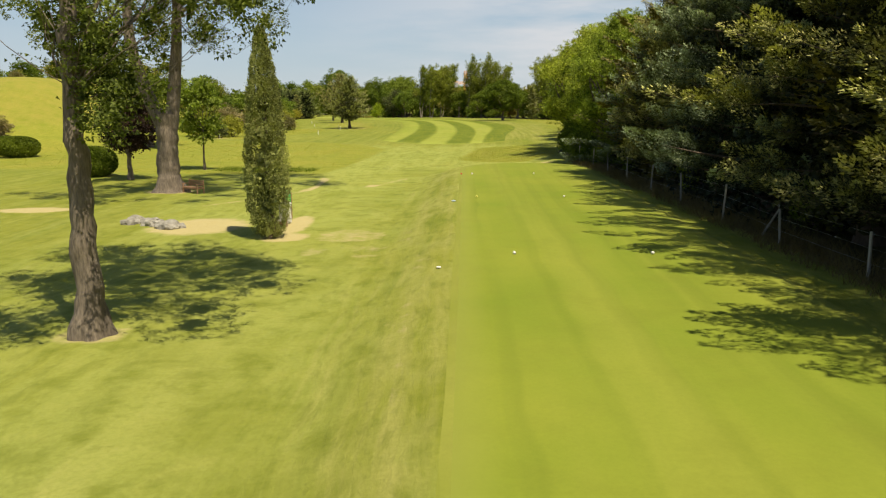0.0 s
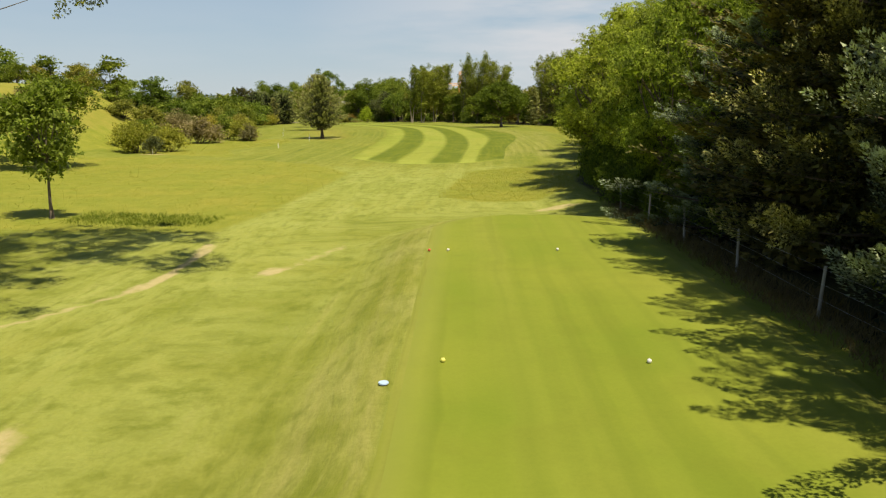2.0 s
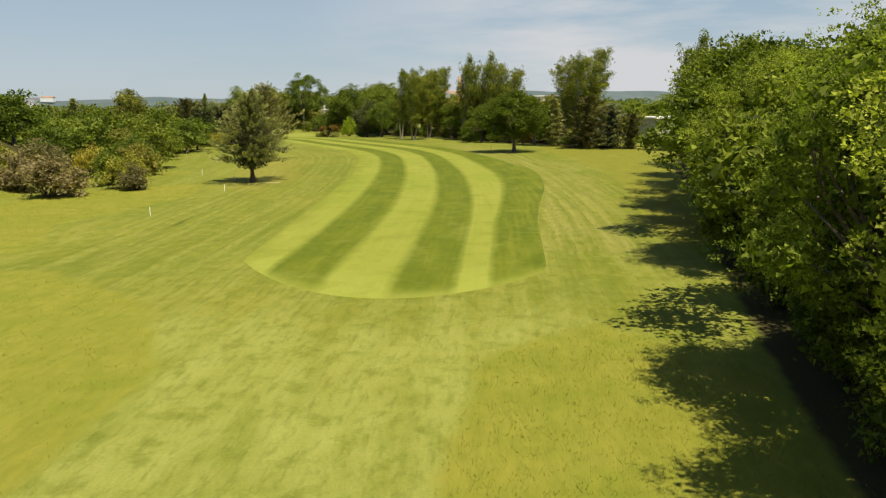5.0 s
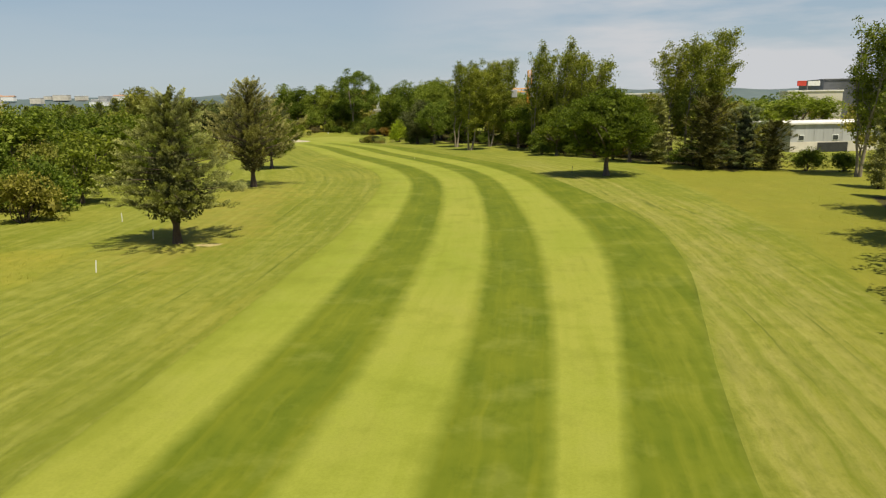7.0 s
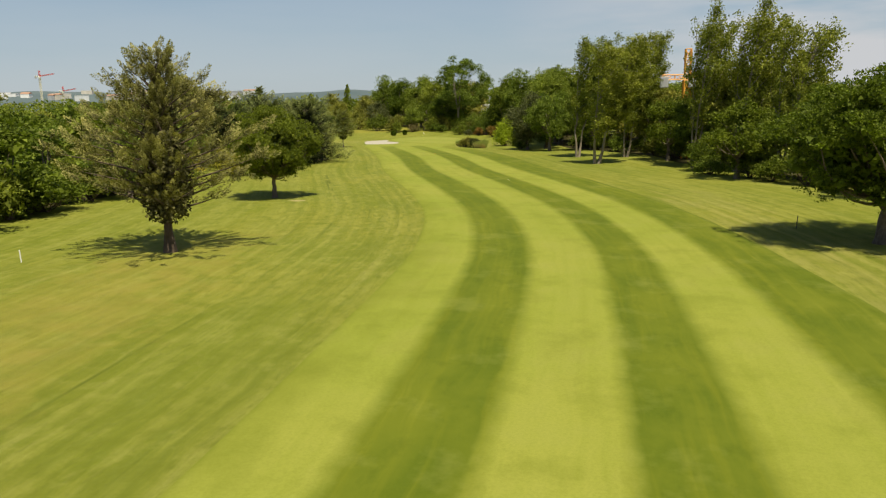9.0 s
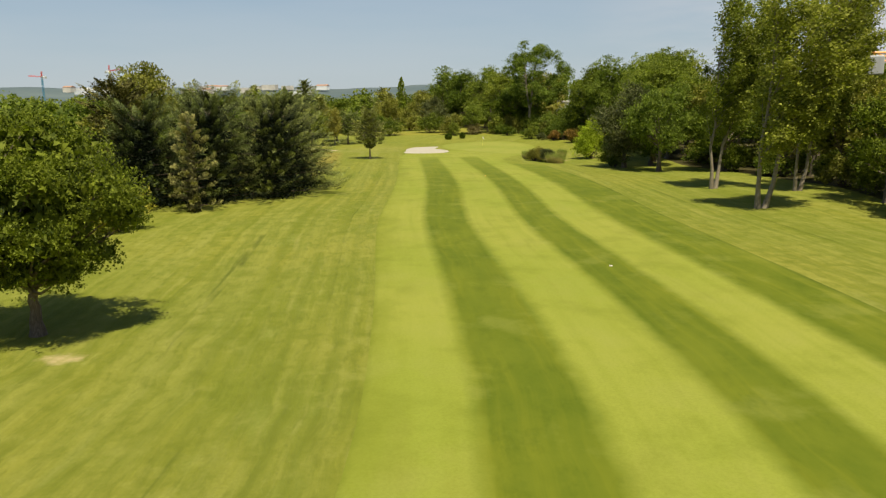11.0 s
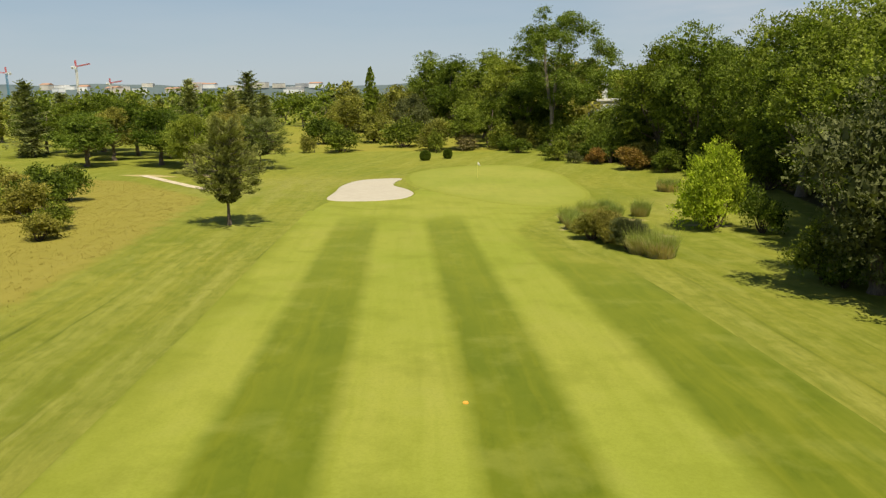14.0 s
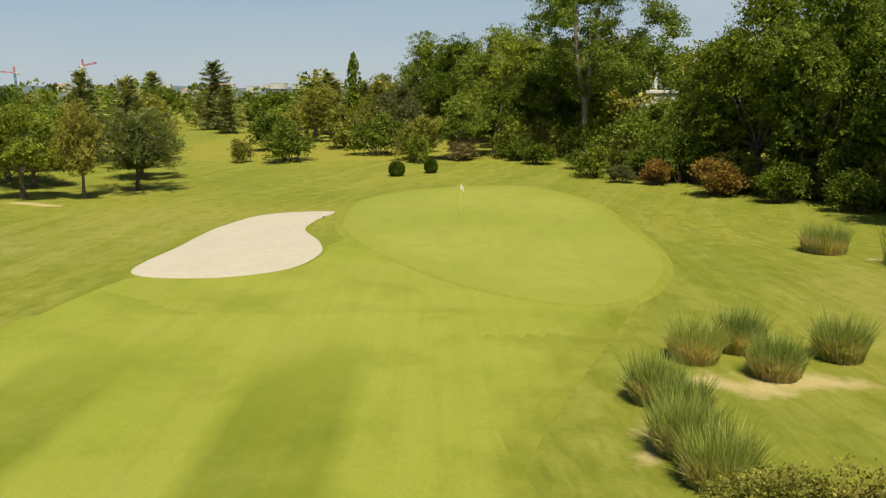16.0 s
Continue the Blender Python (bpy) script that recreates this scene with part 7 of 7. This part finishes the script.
build_low_bench(-7.95, 36.25, 84)


def build_garden_bench(x, y, turn):
    r = root("bench", x, y, hz(x, y), turn, "brown wooden garden bench with a slatted back", "bench")
    for sx in (-0.82, 0.82):
        part("leg", box(0.08, 0.08, 0.62, (sx, -0.26, 0), 0.01), M_WOOD, r)
        part("leg", box(0.08, 0.08, 0.92, (sx, 0.26, 0), 0.01), M_WOOD, r)
        part("armrest", box(0.09, 0.62, 0.05, (sx, -0.03, 0.62), 0.01), M_WOOD, r)
        part("side_rail", box(0.05, 0.46, 0.09, (sx, 0, 0.33), 0.008), M_WOOD, r)
    for k in range(5):
        part("seat_slat", box(1.6, 0.085, 0.03, (0, -0.22 + 0.1 * k, 0.42), 0.006), M_WOOD, r)
    for k in range(3):
        part("back_slat", box(1.6, 0.03, 0.10, (0, 0.25, 0.52 + 0.135 * k), 0.006), M_WOOD, r)
    part("front_rail", box(1.6, 0.04, 0.10, (0, -0.26, 0.31), 0.006), M_WOOD, r)
    return r


build_garden_bench(-17.4, 52.6, -38)


def rock(x, y, s, seed, label="pale rough limestone boulder half sunk in the ground"):
    b = bmesh.new()
    bmesh.ops.create_icosphere(b, subdivisions=3, radius=s)
    for v in b.verts:
        k = 1 + 0.45 * noise.noise(v.co * (1.2 / s) + Vector((seed * 3.1, 0, 0))) + 0.18 * noise.noise(v.co * (3.4 / s) + Vector((seed * 1.7, 5, 0)))
        v.co = Vector((v.co.x * k * 1.25, v.co.y * k, v.co.z * k * 0.8))
    ob = part("rock", b, M_ROCK)
    ob.matrix_basis = pose(x, y, hz(x, y) + 0.10 * s, 0, 0, seed * 57)
    return tagged(ob, label, "rock", "rocks on the lawn")


rr = random.Random(6)
for i in range(8):
    rock(-16.3 + 0.45 * i + rr.uniform(-0.25, 0.25), 39.2 - 0.38 * i + rr.uniform(-0.5, 0.5), rr.uniform(0.16, 0.50), i)


def stake(x, y, h, material, label, name="boundary_stake"):
    b = box(0.06, 0.06, h + 0.2, (0, 0, -0.2), 0.01)
    ob = part(name, b, material)
    ob.matrix_basis = pose(x, y, hz(x, y), rr.uniform(-5, 5), rr.uniform(-5, 5), 0)
    return tagged(ob, label, "stake", name + "s")


for x, y in ((-21.8, 163.4), (-30.6, 183.6), (-23.5, 145), (-35, 206), (-38.9, 133.4), (-23.8, 175.5)):
    stake(x, y, 0.8, M_WHITE, "white boundary stake in the grass")
stake(13.4, 226.8, 1.0, M_BLACK, "dark marker post in the tree's shade", "marker_post")
stake(-100.5, 411, 0.9, M_BLACK, "dark marker post in rough grass", "marker_post")


def build_flag(x, y):
    z = hz(x, y) + 0.075
    r = root("flagstick", x, y, z, 0, "golf flagstick with a white flag in its hole", "flag")
    part("pole", rod(0.014, 0.010, 2.25, (0, 0, -0.1), 8), M_YELLOWTEE, r)
    k = 9
    pts = []
    for i in range(k):
        t = i / (k - 1)
        for zz in (1.78, 2.12):
            pts.append((0.02 + 0.28 * t, 0.05 * math.sin(5.5 * t) * t, zz - 0.22 * t * t))
    v = np.array(pts)
    f = np.array([(2 * i, 2 * i + 2, 2 * i + 3, 2 * i + 1) for i in range(k - 1)])
    v2 = np.concatenate([v, v + [0, 0.006, 0]])
    part("flag", quick_mesh("flag", v2, np.concatenate([f, f[:, ::-1] + len(v)]), True), M_WHITE, r)
    part("cup", rod(0.054, 0.054, 0.012, (0, 0, -0.008), 16), M_BLACK, r)
    return r


build_flag(-58.8, 380.6)


# ---- buildings, cranes and hills beyond ----
def works_building(x, y, turn):
    r = root("works_building", x, y, 0.0, turn, "low grey-clad works building with a pale flat roof", "building")
    part("wall", box(40, 14, 5.4, (20, 7, 0), 0.02), M_WALLGREY, r)
    part("plinth", box(40.1, 14.1, 2.1, (20, 7, 0), 0.02), M_WALLPALE, r, "cream rendered plinth")
    part("roof", box(40.8, 14.8, 0.4, (20, 7, 5.4), 0.05), M_ROOFPALE, r)
    for px in (2.2, 9.5, 15.5, 21.0, 27.5, 34.0):
        w = part("window", box(1.3, 0.12, 1.1, (px, -0.03, 2.3), 0.02), M_WHITE, r)
        part("pane", box(1.1, 0.06, 0.9, (px, -0.09, 2.4), 0.01), M_GLASSDARK, w)
    part("door", box(6.5, 0.10, 1.9, (9.0, -0.08, 0), 0.02), M_BLACK, r, "dark open loading bay")
    for k in range(20):
        part("cladding_rib", box(0.08, 0.06, 3.2, (1 + 2 * k, -0.02, 2.2), 0.01), M_WALLGREY, r)
    return r


works_building(58.5, 270.5, 14)


def far_block(name, x, y, turn, sx, sy, sz, wall, roof, label, rows=0, pitched=False):
    r = root(name, x, y, 0, turn, label, "building")
    part("wall", box(sx, sy, sz, (0, 0, 0), 0.05), wall, r)
    if pitched:
        b = bmesh.new()
        hx, hy = sx / 2 + 0.4, sy / 2 + 0.4
        vs = [b.verts.new(p) for p in ((-hx, -hy, sz), (hx, -hy, sz), (hx, hy, sz), (-hx, hy, sz), (-hx, 0, sz + sy * 0.2), (hx, 0, sz + sy * 0.2))]
        for f in ((0, 1, 5, 4), (2, 3, 4, 5), (0, 4, 3), (1, 2, 5), (0, 3, 2, 1)):
            b.faces.new([vs[i] for i in f])
        part("roof", b, roof, r)
    else:
        part("roof", box(sx + 0.5, sy + 0.5, 0.5, (0, 0, sz), 0.05), roof, r)
    for j in range(rows):
        for i in range(int(sx / 4)):
            part("window", box(1.5, 0.1, 1.4, (-sx / 2 + 2 + 4 * i, -sy / 2 - 0.03, 1.2 + 3 * j), 0.02), M_GLASSDARK, r)
    return r


far_block("warehouse", 149, 424, -8, 58, 40, 16.5, M_WALLDARK, M_WALLDARK, "long dark grey clad warehouse")
far_block("warehouse", 113, 408, -8, 18, 14, 12.5, M_WALLPALE, M_ROOFPALE, "pale commercial building with a red sign", 3)
sg = root("rooftop_sign", 110, 403, 14.55, -8, "red and white sign board on the commercial roof", "sign")
part("red_board", box(3, 0.4, 1.8, (-2, 0, 0), 0.02), M_RED, sg)
part("white_board", box(4, 0.4, 1.7, (2, 0, 0), 0.02), M_WHITE, sg)
part("frame_post", box(0.3, 0.3, 2.0, (0, 0.3, -1.6), 0.02), M_STEEL, sg)
far_block("office_building", 58, 424, -8, 26, 12, 12.5, M_WALLPALE, M_ROOFPALE, "cream office building beyond the trees", 3)
far_block("house", -53.5, 459, 8, 9, 8, 7.6, M_WHITE, M_ROOFPALE, "white building seen between the trees", 1)
far_block("chimney", -55.5, 466, 8, 1.2, 1.2, 11.0, M_WHITE, M_ROOFPALE, "white chimney tower between the trees")
rc = random.Random(17)
for i in range(26):
    az = radians(rc.uniform(-46, -29))
    d = rc.uniform(1380, 1520)
    pitched = rc.random() < 0.4
    ob = far_block("town_building", math.sin(az) * d, 200 + math.cos(az) * d, rc.uniform(-10, 30), rc.uniform(10, 30), rc.uniform(10, 16), rc.uniform(5, 10), rc.choice([M_WALLPALE, M_WHITE, M_WALLPALE, M_WALLGREY]),
                   M_TILE if pitched else M_ROOFPALE, "distant pale town building on a rise", 0, pitched)
    ob.location.z = 13 + 14 * (d - 1380) / 140


def lattice(h, s, cell, material, name, parent):
    """A four-legged lattice mast along z."""
    b = []
    for sx in (-1, 1):
        for sy in (-1, 1):
            b.append(tube([(sx * s / 2, sy * s / 2, 0), (sx * s / 2, sy * s / 2, h)], [0.12 * s, 0.12 * s], 4))
    n = int(h / cell)
    for i in range(n):
        z0, z1 = i * h / n, (i + 1) * h / n
        for a, c in (((-1, -1), (1, -1)), ((1, -1), (1, 1)), ((1, 1), (-1, 1)), ((-1, 1), (-1, -1))):
            b.append(tube([(a[0] * s / 2, a[1] * s / 2, z0), (c[0] * s / 2, c[1] * s / 2, z1)], [0.07 * s, 0.07 * s], 4))
            b.append(tube([(a[0] * s / 2, a[1] * s / 2, z1), (c[0] * s / 2, c[1] * s / 2, z1)], [0.07 * s, 0.07 * s], 4))
    v, f = joined(b)
    return part(name, quick_mesh(name, v, f), material, parent)


def tower_crane(x, y, h, jib, turn, mast_mat, jib_mat, label, s=2.0):
    r = root("tower_crane", x, y, 0, turn, label, "crane")
    lattice(h, s, s * 1.3, mast_mat, "mast", r)
    j = lattice(jib, s * 0.7, s * 1.2, jib_mat, "jib", r)
    j.matrix_basis = pose(0, 0, h + s * 0.5, 0, 90 - 4, 0)
    c = lattice(jib * 0.3, s * 0.7, s * 1.2, M_WHITE if jib_mat is M_RED else jib_mat, "counter_jib", r)
    c.matrix_basis = pose(0, 0, h + s * 0.5, 0, -90, 0)
    part("counterweight", box(s * 1.2, s, s * 1.6, (-jib * 0.28, 0, h - s), 0.1), M_WALLGREY, r)
    part("cab", box(s, s * 0.9, s * 1.2, (s * 0.6, -s * 0.9, h - s), 0.1), M_WHITE, r)
    a = lattice(s * 3.5, s * 0.8, s, jib_mat, "tower_head", r)
    a.location = (0, 0, h + s)
    return r


tower_crane(-654, 897, 41, 26, -15, M_OFFWHITE, M_RED, "distant tower crane with a red jib and pale mast", 1.5)
tower_crane(-740, 1031, 27, 30, -20, M_OFFWHITE, M_RED, "distant tower crane with a red jib and pale mast", 1.5)
tower_crane(-790, 930, 38, 24, 175, M_BLUE, M_RED, "distant tower crane with a blue mast and red jib", 1.6)
tower_crane(9.2, 299, 12.6, 13, 6, M_ORANGE, M_ORANGE, "orange tower crane behind the poplars", 1.1)


def ridge(name, seed, r, hmax, az0, az1, label, deep=1.0):
    rg = np.random.default_rng(seed)
    az = np.radians(np.linspace(az0, az1, 160))
    ph = rg.random(6) * 6
    prof = 0.62 + 0.2 * np.sin(az * 5 + ph[0]) + 0.12 * np.sin(az * 11 + ph[1]) + 0.05 * np.sin(az * 37 + ph[2]) + 0.025 * np.sin(az * 83 + ph[3])
    rows = []
    for k, (dr, f) in enumerate(((-700, -0.02), (-350, 0.45), (-120, 0.85), (0, 1.0), (300, 0.9), (700, 0.0))):
        rows.append(np.column_stack([np.sin(az) * (r + dr * deep), 200 + np.cos(az) * (r + dr * deep), np.maximum(prof, 0.15) * hmax * f - (2 if f <= 0 else 0)]))
    v = np.stack(rows, 0).reshape(-1, 3)
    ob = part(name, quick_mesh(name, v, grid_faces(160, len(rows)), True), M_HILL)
    return tagged(ob, label, "hills", kind="structure")


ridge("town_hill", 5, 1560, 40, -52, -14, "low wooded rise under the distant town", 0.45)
ridge("backdrop_hills", 3, 3300, 72, -80, 80, "low wooded hills on the horizon with blue-green haze in their colour")

# patterns that stand nowhere themselves
for pattern, used in list(TEMPLATES.values()):
    if not used:
        for o in (*pattern.children_recursive, pattern):
            bpy.data.objects.remove(o)
